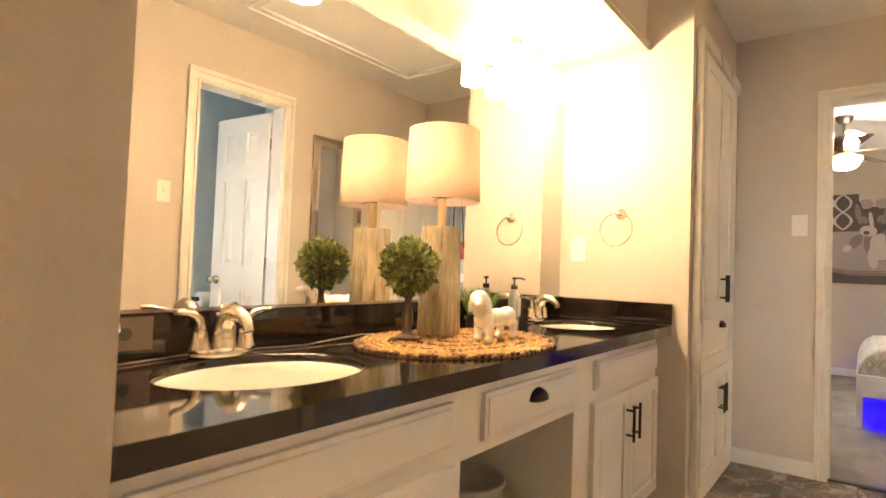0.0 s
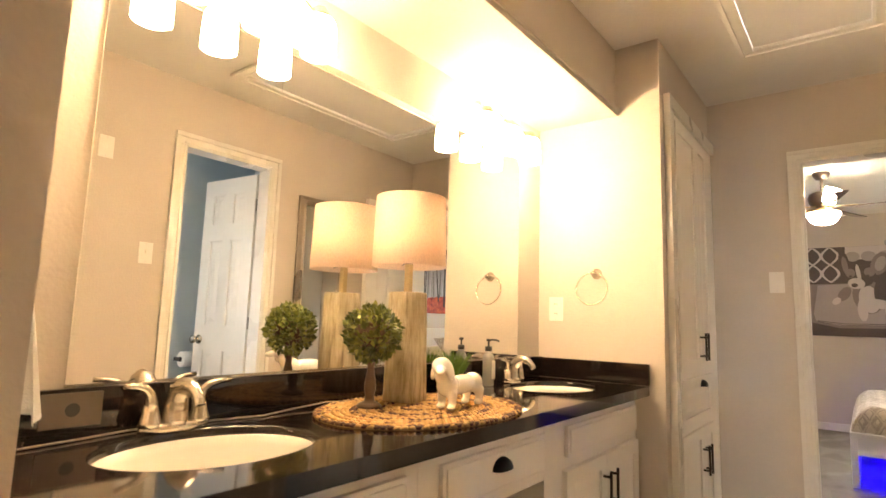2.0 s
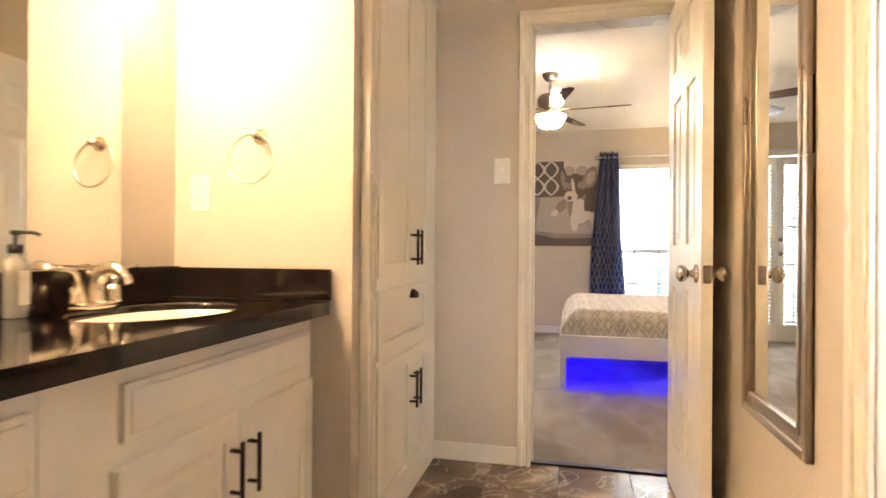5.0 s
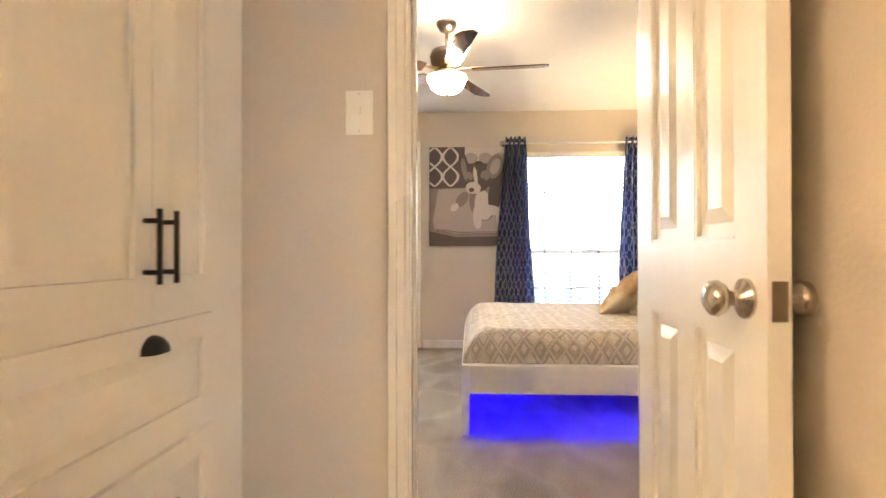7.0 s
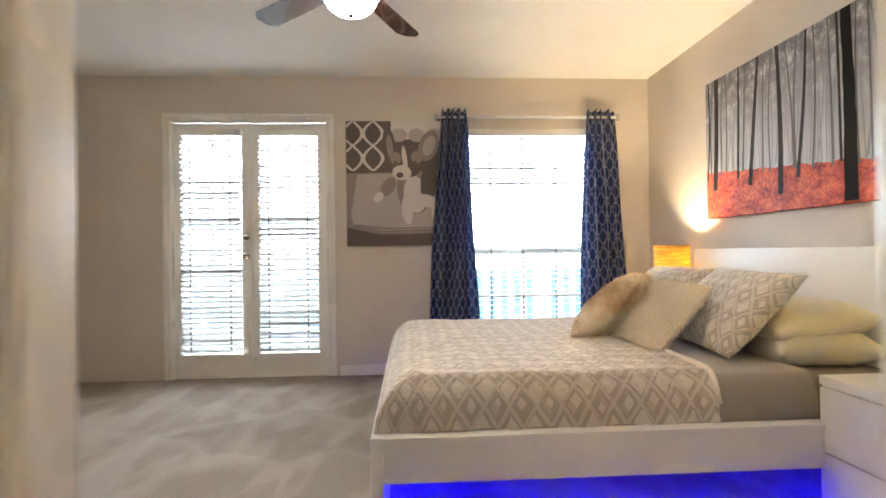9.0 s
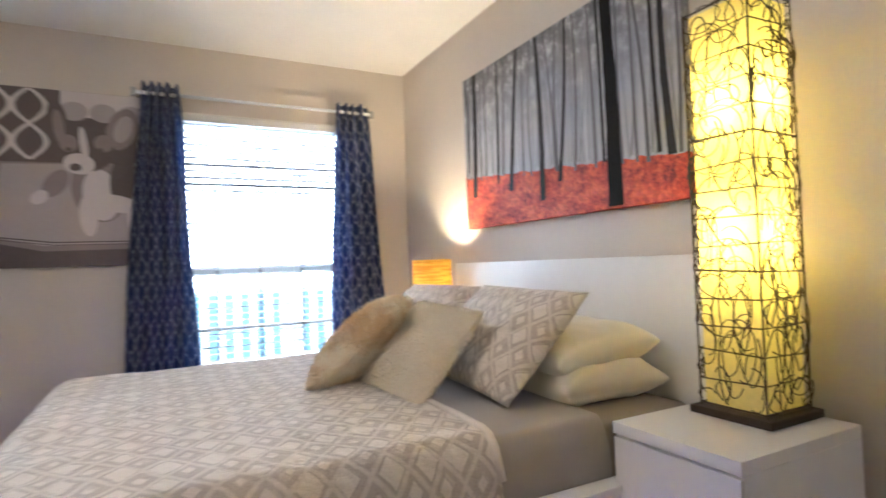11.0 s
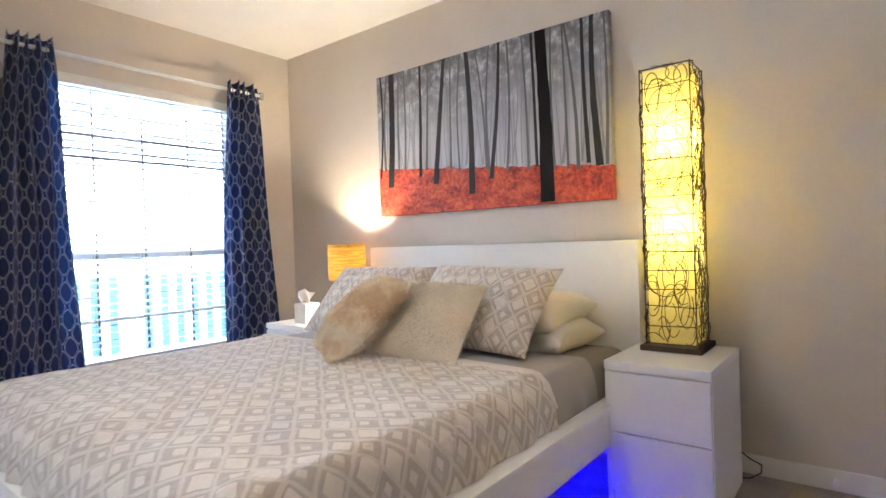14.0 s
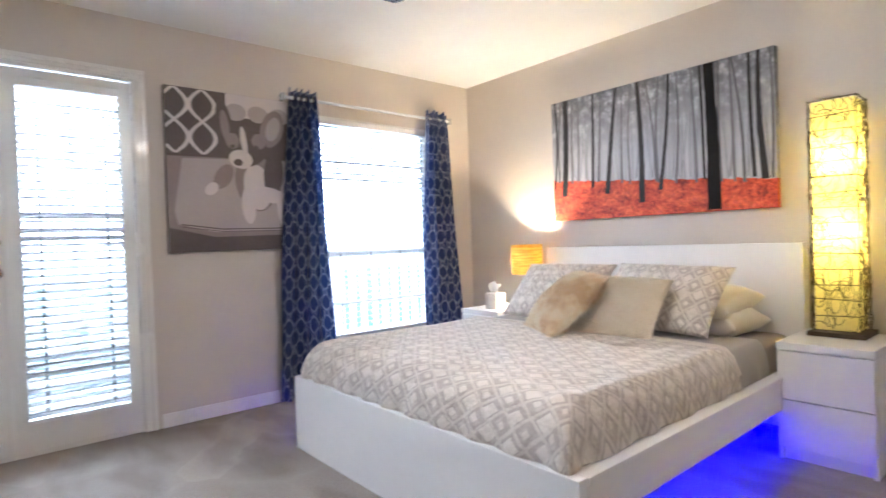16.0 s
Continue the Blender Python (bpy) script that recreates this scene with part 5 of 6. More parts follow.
def bedroom_window():
    x0, x1, z0, z1 = WIN
    y = YW + 0.085
    ob = thing("window_1", ((x0 + x1) / 2, y, z0), "white double-hung window with a bright view of a balcony railing", "window")
    ob["kind"] = "structure"
    box_part("window_frame", ob, M["rail"], (x0, x0 + 0.035, y - 0.03, y + 0.03, z0, z1), (x1 - 0.035, x1, y - 0.03, y + 0.03, z0, z1), (x0 + 0.035, x1 - 0.035, y - 0.03, y + 0.03, z0, z0 + 0.04), (x0 + 0.035, x1 - 0.035, y - 0.03, y + 0.03, z1 - 0.035, z1))
    box_part("meeting_rail", ob, M["rail"], (x0 + 0.035, x1 - 0.035, y - 0.025, y + 0.02, 0.985, 1.03))
    box_part("muntin", ob, M["rail"], (x0 + 0.036, x1 - 0.036, y - 0.012, y + 0.012, 1.655, 1.675))
    box_part("muntin", ob, M["rail"], (x0 + 0.036, x1 - 0.036, y - 0.012, y + 0.012, 0.61, 0.63))
    for a, b in ((z0 + 0.04, 0.61), (0.63, 0.985), (1.03, 1.655), (1.675, z1 - 0.035)):
        p = box_part("pane", ob, M["pane"], (x0 + 0.035, x1 - 0.035, y - 0.002, y + 0.002, a, b), bev=0)
        p.visible_shadow = False
    box_part("window_sill", ob, M["trim"], (x0 - 0.03, x1 + 0.03, YW - 0.03, YW + 0.055, z0 - 0.022, z0 - 0.0005))
    bm = bmesh.new()
    bx(bm, x0, x0 + 0.01, YW + 0.001, YW + 0.054, z0, z1 - 0.0105)
    bx(bm, x1 - 0.01, x1, YW + 0.001, YW + 0.054, z0, z1 - 0.0105)
    bx(bm, x0, x1, YW + 0.001, YW + 0.054, z1 - 0.01, z1)
    part("reveal", bm, M["trim"], ob)
    blind("window_blind", x0 + 0.013, x1 - 0.013, z0 + 0.02, z1 - 0.012, YW + 0.022, "white slatted blind, lowered with its slats open", (0.90, 1.17, 1.45, 1.70))


bedroom_window()


def french_leaf(x0, x1, knob, label):
    y0, y1, h = YW + 0.022, YW + 0.062, FD[2] - 0.016
    ob = thing("door_french", ((x0 + x1) / 2, YW + 0.04, 0), label, "door", "french doors")
    ob["kind"] = "structure"
    g = ((x0 + 0.075, x1 - 0.075), (0.19, 2.0))
    part("leaf", block((x0, x1), (y0, y1), (0.0255, h), holes=[(g[0], (0, 99), g[1])]), M["door"], ob)
    p = box_part("pane", ob, M["pane"], (g[0][0], g[0][1], y0 + 0.018, y0 + 0.022, *g[1]), bev=0)
    p.visible_shadow = False
    bm = bmesh.new()
    for z in (0.55, 0.91, 1.27, 1.63):
        bx(bm, g[0][0] + 0.0005, g[0][1] - 0.0005, y0 + 0.01, y0 + 0.03, z, z + 0.012, 0.002)
    bx(bm, (x0 + x1) / 2 - 0.009, (x0 + x1) / 2 + 0.009, y0 + 0.0105, y0 + 0.0295, g[1][0], g[1][1], 0.002)
    part("muntin", bm, M["door"], ob)
    if knob:
        kx = knob
        for z, r in ((0.985, 0.028), (1.145, 0.024)):
            bm = bmesh.new()
            lathe(bm, [(0.0, 0.0), (r, 0.0), (r, 0.008), (0.012, 0.014), (0.012, 0.03), (r * 0.85, 0.04), (r * 0.8, 0.055), (0.0, 0.06)] if z < 1.1 else [(0.0, 0.0), (r, 0.0), (r, 0.01), (0.01, 0.014), (0.0, 0.02)], 20)
            bmesh.ops.transform(bm, matrix=Matrix.Translation((kx, y0 - 0.0005, z)) @ Matrix.Rotation(radians(90), 4, "X"), verts=bm.verts[:])
            part("door_knob" if z < 1.1 else "deadbolt", bm, M["nickel"], ob, "brushed nickel knob" if z < 1.1 else "brushed nickel deadbolt turn")
    blind("door_blind", x0 + 0.068, x1 - 0.068, 0.185, 2.015, YW - 0.012, "white slatted blind mounted on the french door", (x0 + 0.15, x1 - 0.15), 0.0425, 40)


XM = -1.07
french_leaf(FD[0] + 0.012, XM - 0.002, XM - 0.038, "white glazed french door with a slatted blind, closed")
box = bmesh.new()
bx(box, XM - 0.012, XM + 0.012, YW + 0.010, YW + 0.0215, 0.026, FD[2] - 0.012, 0.003)
structure("trim_astragal", box, M["door"], "white astragal strip between the french doors", "trim")
french_leaf(XM + 0.002, FD[1] - 0.012, 0, "white glazed french door with a slatted blind, closed")
jamb("trim_french_jamb", [(FD[0], FD[0] + 0.01, YW + 0.001, YW + 0.139, 0, FD[2] - 0.011), (FD[1] - 0.01, FD[1], YW + 0.001, YW + 0.139, 0, FD[2] - 0.011), (FD[0], FD[1], YW + 0.001, YW + 0.139, FD[2] - 0.010, FD[2]), (FD[0] + 0.011, FD[1] - 0.011, YW + 0.0205, YW + 0.139, -0.02, 0.025)])


def toilet_window():
    ob = thing("window_2", ((TW[0] + TW[1]) / 2, 0.76, 1.0), "small white toilet room window with a slatted blind", "window")
    ob["kind"] = "structure"
    box_part("window_frame", ob, M["rail"], (TW[0], TW[0] + 0.03, 0.73, 0.78, 0.9, 2.05), (TW[1] - 0.03, TW[1], 0.73, 0.78, 0.9, 2.05), (TW[0] + 0.03, TW[1] - 0.03, 0.73, 0.78, 0.9, 0.93), (TW[0] + 0.03, TW[1] - 0.03, 0.73, 0.78, 2.02, 2.05))
    blind("window_blind", TW[0] + 0.01, TW[1] - 0.01, 0.91, 2.035, 0.80, "white slatted blind in the toilet room window", (1.1, 1.4), 0.0425, -12)


toilet_window()

# sky light entering by the toilet room window
day = bpy.data.lights.new("toilet_window_daylight", "AREA")
day.shape, day.size, day.size_y, day.energy, day.color = "RECTANGLE", TW[1] - TW[0] - 0.06, 1.05, 2.0, (0.86, 0.93, 1.0)
lit = new("toilet_window_daylight", day)
lit.matrix_world = pose((TW[0] + TW[1]) / 2, 0.84, 1.475, 90, 0, 0)

# ---- balcony and the bright day beyond ----
m, n, l, b = material("bright_overcast_distance")
e = n.new("ShaderNodeEmission")
tc = n.new("ShaderNodeTexCoord")
s = n.new("ShaderNodeSeparateXYZ")
l.new(tc.outputs["Object"], s.inputs[0])
hz = calc(n, l, "MULTIPLY_ADD", s.outputs[2], 0.16, 0.42)
l.new(ramp(n, l, hz, [(0.0, (0.012, 0.024, 0.030)), (0.52, (0.022, 0.042, 0.054)), (0.60, (0.80, 0.90, 1.0)), (1.0, (0.92, 0.97, 1.0))]), e.inputs[0])
e.inputs[1].default_value = DAYLIGHT
l.new(e.outputs[0], n["Material Output"].inputs[0])
M["distance"] = m
bm = bmesh.new()
bx(bm, -16, 16, 14.0, 14.1, -3, 11)
structure("backdrop", bm, M["distance"], "bright overcast daylight beyond the balcony", "backdrop")
bm = bmesh.new()
bx(bm, -3, 6, -3.1, -3.0, 0.6, 7)
structure("backdrop_south", bm, M["distance"], "bright overcast daylight beyond the toilet room window", "backdrop")
structure("ground", block((-60, 60), (-60, 60), (-3.3, -3.0)), M["deck"], "pale grey ground far below", "ground")
structure("balcony_floor", block((-3.2, 3.2), (YW + 0.15, 9.45), (-0.25, -0.06)), M["deck"], "grey balcony deck", "floor")


def railing():
    ob = thing("balcony_railing", (0, 9.35, -0.06), "white painted balcony railing with square pickets", "railing")
    box_part("top_rail", ob, M["rail"], (-3.1, 3.1, 9.31, 9.39, 1.0, 1.05))
    box_part("bottom_rail", ob, M["rail"], (-3.1, 3.1, 9.33, 9.37, 0.05, 0.09))
    bm = bmesh.new()
    bx(bm, -0.03, 0.03, -0.0175, 0.0175, 0.15, 1.06)
    me = mesh_of("picket", bm, M["rail"])
    for k in range(44):
        p = new("picket", me)
        p.parent = ob
        p.location = (-3.0 + k * 0.14, 0, 0)
    box_part("post", ob, M["rail"], (1.60, 1.70, 9.30, 9.40, -0.06, 1.12))
    box_part("post", ob, M["rail"], (-1.70, -1.60, 9.30, 9.40, -0.06, 1.12))


railing()


# ---- curtains ----
def curtain(xt0, xt1, xb0, xb1, y, label, seed):
    ob = thing("curtain", ((xb0 + xb1) / 2, y, 0.02), label, "curtain", "window curtains")
    bm = bmesh.new()
    rnd = random.Random(seed)
    ph = rnd.uniform(0, 6)
    folds = 4.0
    L = 1.0
    def cloth(u, v):
        z = 2.165 - 2.15 * v
        k = v ** 0.8
        a, b = xt0 + (xb0 - xt0) * k, xt1 + (xb1 - xt1) * k
        q = u + 0.03 * math.sin(5 * v + ph) * math.sin(math.pi * u)
        x = a + (b - a) * q + 0.006 * math.sin(9 * v + 7 * u)
        amp = 0.036 * (1 - 0.25 * v)
        yy = y + amp * math.sin(2 * math.pi * folds * u + ph + 0.5 * math.sin(3 * v + ph)) + 0.008 * math.sin(14 * u + 4 * v)
        z += 0.012 * math.cos(2 * math.pi * folds * u + ph) * (1 - v) ** 8
        return (x, yy, z), (u * L, v * 2.15)
    sheet(bm, 90, 60, cloth)
    part("cloth", bm, M["curtain"], ob)
    for k in range(4):
        u = (k + 0.5) / 4
        bm = bmesh.new()
        cx = xt0 + (xt1 - xt0) * u
        tube(bm, [(cx, y + 0.022 * math.cos(a), 2.105 + 0.022 * math.sin(a)) for a in (2 * math.pi * i / 20 for i in range(20))], 0.003, 6, True)
        part("grommet", bm, M["nickel"], ob)


curtain(0.498, 0.690, 0.345, 0.80, 7.745, "navy curtain with a pale trellis pattern, drawn aside", 2)
curtain(1.700, 1.925, 1.60, 2.05, 7.745, "navy curtain with a pale trellis pattern, drawn aside", 5)
ob = thing("curtain_rod", (1.21, 7.745, 2.105), "slim white curtain rod with clear square finials", "curtain rod")
bm = bmesh.new()
cyl(bm, (0.46, 7.745, 2.105), (1.96, 7.745, 2.105), 0.011, n=16)
part("rod", bm, M["rail"], ob)
for x in (0.45, 1.962):
    bm = bmesh.new()
    bx(bm, x - 0.014, x + 0.014, 7.73, 7.76, 2.08, 2.13, 0.003)
    part("finial", bm, M["clear"], ob, "clear square finial")
for x in (0.475, 1.945):
    bm = bmesh.new()
    bx(bm, x - 0.006, x + 0.006, 7.745, 7.829, 2.10, 2.11)
    bx(bm, x - 0.012, x + 0.012, 7.825, 7.8295, 2.08, 2.14)
    part("bracket", bm, M["nickel"], ob)


# ---- canvases ----
def shape_into(bm, pts, x, mat, axis="x"):
    vs = [bm.verts.new((x, u, z) if axis == "x" else (u, x, z)) for u, z in pts]
    f = bm.faces.new(vs)
    f.material_index = mat
    return f


def forest_canvas():
    y0, y1, z0, z1 = 5.295, 6.842, 1.198, 2.095
    x = XH - 0.045
    ob = thing("canvas_print", (x, y0, z0), "wide canvas print of dark misty tree trunks over red ferns", "picture")
    box_part("canvas", ob, M["forest"], (x, XH - 0.002, y0, y1, z0, z1), bev=0.003)
    rnd = random.Random(11)
    W, H = y1 - y0, z1 - z0
    bm = bmesh.new()
    def trunk(u, top, foot, w0, w1, lean, mat, off):
        n = 14
        left, right = [], []
        bend = rnd.uniform(-0.02, 0.02)
        for k in range(n + 1):
            t = k / n
            z = z0 + H * (foot + (top - foot) * t)
            c = y1 - W * u - lean * t * W + bend * math.sin(3 * t) + rnd.uniform(-1, 1) * w0 * 0.03
            w = w0 + (w1 - w0) * t + rnd.uniform(-1, 1) * w0 * 0.04
            left.append((max(y0 + 0.001, min(y1 - 0.001, c - w / 2)), z))
            right.append((max(y0 + 0.001, min(y1 - 0.001, c + w / 2)), z))
        for k in range(n):
            if abs(right[k][0] - left[k][0]) > 1e-4 and abs(right[k + 1][0] - left[k + 1][0]) > 1e-4:
                shape_into(bm, [left[k], right[k], right[k + 1], left[k + 1]], x - off, mat)
    foot_at = lambda u: 0.175 + 0.155 * (1 - u)
    for k in range(46):
        u = rnd.uniform(0.01, 0.99)
        trunk(u, rnd.uniform(0.58, 0.88), foot_at(u) + rnd.uniform(0.01, 0.03), rnd.uniform(0.005, 0.011), rnd.uniform(0.003, 0.006), rnd.uniform(-0.03, 0.03), 0, 0.0006)
    for u, lean in ((0.04, 0.02), (0.115, 0.01), (0.147, 0.005), (0.26, 0.02), (0.38, 0.01), (0.42, 0.015), (0.54, -0.04), (0.55, 0.015), (0.625, 0.01), (0.71, -0.015), (0.805, 0.0), (0.855, -0.01), (0.89, -0.04), (0.985, 0.0)):
        trunk(u, 0.998, foot_at(u) + rnd.uniform(-0.02, 0.01), rnd.uniform(0.012, 0.021), rnd.uniform(0.008, 0.013), lean, 1, 0.0010)
    for u, foot, w0, w1, lean in ((0.012, 0.27, 0.016, 0.014, 0.01), (0.068, 0.20, 0.048, 0.044, 0.015), (0.228, 0.25, 0.024, 0.018, 0.01), (0.304, 0.19, 0.038, 0.024, 0.055), (0.473, 0.10, 0.044, 0.026, -0.012), (0.558, 0.18, 0.028, 0.016, 0.045), (0.742, 0.22, 0.018, 0.015, -0.01), (0.777, 0.012, 0.080, 0.058, -0.012), (0.925, 0.205, 0.022, 0.016, -0.012), (0.961, 0.185, 0.040, 0.020, -0.014)):
        trunk(u, 0.998, foot, w0, w1, lean, 3 if w0 > 0.06 else 2, 0.0014)
    part("print", bm, [M["trunk_far"], M["trunk_mid"], M["trunk_dark"], M["trunk_near"]], ob, "printed grey and black tree trunks")


forest_canvas()


def sepia_canvas():
    x0, x1, z0, z1 = -0.29, 0.63, 1.06, 2.085
    y = YW - 0.035
    ob = thing("canvas_print", (x0, y, z0), "sepia canvas print of pale shapes on a cushioned sofa", "picture")
    box_part("canvas", ob, M["sepia_mid"], (x0, x1, y, YW - 0.002, z0, z1), bev=0.003)
    W, H = x1 - x0, z1 - z0
    P = lambda pts: [(x0 + W * a, z0 + H * b) for a, b in pts]
    def oval(cx, cz, rx, rz, tilt=0, n=28):
        t0 = radians(tilt)
        return [(cx + rx * math.cos(t) * math.cos(t0) - rz * math.sin(t) * math.sin(t0), cz + rx * math.cos(t) * math.sin(t0) + rz * math.sin(t) * math.cos(t0)) for t in (2 * math.pi * k / n for k in range(n))]
    bm = bmesh.new()
    d = y - 0.0005
    shape_into(bm, P([(0.002, 0.58), (0.998, 0.60), (0.998, 0.998), (0.002, 0.998)]), d, 0, "y")
    shape_into(bm, P([(0.40, 0.85), (0.998, 0.86), (0.998, 0.998), (0.40, 0.998)]), d - 0.0004, 3, "y")
    for k in range(4):
        shape_into(bm, P(oval(0.47 + 0.16 * k, 0.885, 0.075, 0.055)), d - 0.0008, 2, "y")
    shape_into(bm, P([(0.10, 0.57), (0.998, 0.60), (0.998, 0.13), (0.30, 0.12), (0.06, 0.17), (0.04, 0.25)]), d - 0.0004, 2, "y")
    shape_into(bm, P([(0.002, 0.57), (0.09, 0.57), (0.03, 0.25), (0.002, 0.2)]), d - 0.0004, 1, "y")
    shape_into(bm, P([(0.002, 0.002), (0.998, 0.002), (0.998, 0.10), (0.30, 0.09), (0.002, 0.15)]), d - 0.0004, 0, "y")
    for pts, m, o in ((oval(0.60, 0.44, 0.15, 0.19, 14), 1, 0.0010), (oval(0.61, 0.41, 0.10, 0.15, 10), 3, 0.0012), (oval(0.735, 0.50, 0.075, 0.15, -6), 0, 0.0016),
                      (oval(0.385, 0.80, 0.055, 0.15, 8), 0, 0.0014), (oval(0.39, 0.79, 0.03, 0.10, 8), 1, 0.0016), (oval(0.735, 0.80, 0.085, 0.13, -24), 1, 0.0016), (oval(0.74, 0.80, 0.05, 0.085, -24), 2, 0.0020),
                      (oval(0.535, 0.665, 0.155, 0.125, 6), 0, 0.0020), (oval(0.44, 0.70, 0.05, 0.05, 0), 1, 0.0022), (oval(0.63, 0.71, 0.055, 0.05, 0), 1, 0.0022), (oval(0.52, 0.70, 0.022, 0.10, 8), 3, 0.0024),
                      (oval(0.495, 0.585, 0.085, 0.06, -6), 3, 0.0024), (oval(0.44, 0.665, 0.016, 0.013), 0, 0.0026), (oval(0.61, 0.67, 0.016, 0.013), 0, 0.0026), (oval(0.475, 0.565, 0.032, 0.022), 0, 0.0030),
                      (oval(0.54, 0.29, 0.05, 0.12, 4), 3, 0.0026), (oval(0.80, 0.26, 0.045, 0.13, 8), 3, 0.0026), (oval(0.70, 0.36, 0.12, 0.05, -10), 3, 0.0022), (oval(0.285, 0.39, 0.05, 0.035, 35), 3, 0.0026), (oval(0.37, 0.47, 0.055, 0.09, -38), 1, 0.0024)):
        shape_into(bm, P(pts), d - o, m, "y")
    for za, zb in ((0.135, 0.142), (0.122, 0.126)):
        shape_into(bm, P([(0.08, za + 0.03), (0.35, za), (0.995, za + 0.005), (0.995, zb + 0.005), (0.35, zb), (0.08, zb + 0.03)]), d - 0.0034, 0, "y")
    for cx in (0.06, 0.24):
        for s in (-1, 1):
            n = 24
            for k in range(n):
                za, zb = 0.60 + 0.395 * k / n, 0.60 + 0.395 * (k + 1) / n
                ua = cx + s * 0.085 * math.sin(math.pi * (za - 0.60) / 0.2)
                ub = cx + s * 0.085 * math.sin(math.pi * (zb - 0.60) / 0.2)
                clip = lambda q: min(0.40, max(0.003, q))
                if clip(ua + 0.015) - clip(ua - 0.015) > 0.004 and clip(ub + 0.015) - clip(ub - 0.015) > 0.004:
                    shape_into(bm, P([(clip(ua - 0.015), za), (clip(ua + 0.015), za), (clip(ub + 0.015), zb), (clip(ub - 0.015), zb)]), d - 0.0010 - 0.0002 * (s > 0), 3, "y")
    part("print", bm, [M["sepia_back"], M["sepia_mid"], M["sepia_soft"], M["sepia_pale"]], ob, "printed sepia shapes")


sepia_canvas()


# ---- bed ----
BX0, BX1, BY0, BY1 = 0.087, 2.13, 5.122, 6.938


def bed():
    ob = thing("bed", ((BX0 + BX1) / 2, (BY0 + BY1) / 2, 0), "white lacquered low bed frame with a plain tall headboard", "bed")
    box_part("headboard", ob, M["lacquer"], (BX1 - 0.002, BX1 + 0.085, 5.158, 6.862, 0, 1.0), bev=0.002)
    box_part("footboard", ob, M["lacquer"], (BX0, BX0 + 0.042, BY0, BY1, 0, 0.383), bev=0.002)
    for a, b in ((BY0, BY0 + 0.045), (BY1 - 0.045, BY1)):
        box_part("side_rail", ob, M["lacquer"], (BX0 + 0.0425, BX1 - 0.0025, a, b, 0.228, 0.362), bev=0.002)
    for a, b in ((BY0 - 0.006, BY0 + 0.055), (BY1 - 0.055, BY1 + 0.006)):
        box_part("rail_cap", ob, M["lacquer"], (BX0 + 0.0425, BX1 - 0.0025, a, b, 0.3625, 0.383), bev=0.002)
    box_part("slat_base", ob, M["lacquer"], (BX0 + 0.043, BX1 - 0.003, BY0 + 0.046, BY1 - 0.046, 0.29, 0.305), bev=0)
    box_part("center_leg", ob, M["lacquer"], (1.08, 1.14, 6.0, 6.06, 0, 0.2895), bev=0.002)
    led = thing("led_strip", (1.1, BY0 + 0.06, 0.28), "glowing blue light strip under the bed", "light strip")
    box_part("strip", led, M["led"], (BX0 + 0.06, BX1 - 0.05, BY0 + 0.070, BY0 + 0.080, 0.280, 0.2895), bev=0)
    box_part("strip", led, M["led"], (BX0 + 0.06, BX1 - 0.05, BY1 - 0.080, BY1 - 0.070, 0.280, 0.2895), bev=0)
    box_part("strip", led, M["led"], (BX0 + 0.066, BX0 + 0.076, BY0 + 0.09, BY1 - 0.09, 0.280, 0.2895), bev=0)


bed()


def soft_box(nu, nv, x0, x1, y0, y1, z0, z1, R, wrinkle, open_head=False, seed=0, side=None, rumple=0.0):
    """A cloth that falls over a rounded box; uv in metres along the cloth."""
    bm = bmesh.new()
    def run(t, lo, hi, R, both=True):
        Q = (R + z1 - z0) / 2 * math.pi / 2
        q = 0.22
        if t < q:
            a = t / q * math.pi / 2
            return lo + R * (1 - math.cos(a)), math.sin(a), Q * a / (math.pi / 2)
        if both and t > 1 - q:
            a = (1 - t) / q * math.pi / 2
            return hi - R * (1 - math.cos(a)), math.sin(a), (hi - lo - 2 * R) + 2 * Q - Q * a / (math.pi / 2)
        e = (1 - q) if both else 1.0
        end = hi - R if both else hi
        f = (t - q) / (e - q)
        p = lo + R + (end - lo - R) * f
        return p, 1.0, Q + (p - lo - R)
    def fn(i, j):
        x, hx, ux = run(i, x0, x1, R, not open_head)
        y, hy, uy = run(j, y0, y1, side or R)
        h = min(hx, hy) * (0.75 + 0.25 * max(hx, hy))
        p = Vector((x, y, seed))
        w = wrinkle * (noise.noise(p * 2.2) + 0.6 * noise.noise(p * 5.5) + 0.35 * noise.noise(p * 13))
        edge = 1 - min(hx, hy)
        ruff = wrinkle * 1.5 * edge * math.sin((x * 1.0 + y * 1.3) * 26 + 3 * noise.noise(p * 4))
        foot = max(0.0, 1 - (x - x0) / 0.55)
        fold = noise.noise(Vector((x * 3.2 + 0.8 * y, y * 7.5, seed))) + 0.5 * noise.noise(Vector((x * 9, y * 16, seed)))
        w += rumple * foot * fold
        sx = (1 - hx) * ruff
        sy = (1 - hy) * ruff
        return (x + (-sx if i < 0.5 else sx), y + (-sy if j < 0.5 else sy), z0 + (z1 - z0) * h + w * h), (ux, uy)
    sheet(bm, nu, nv, fn)
    return bm


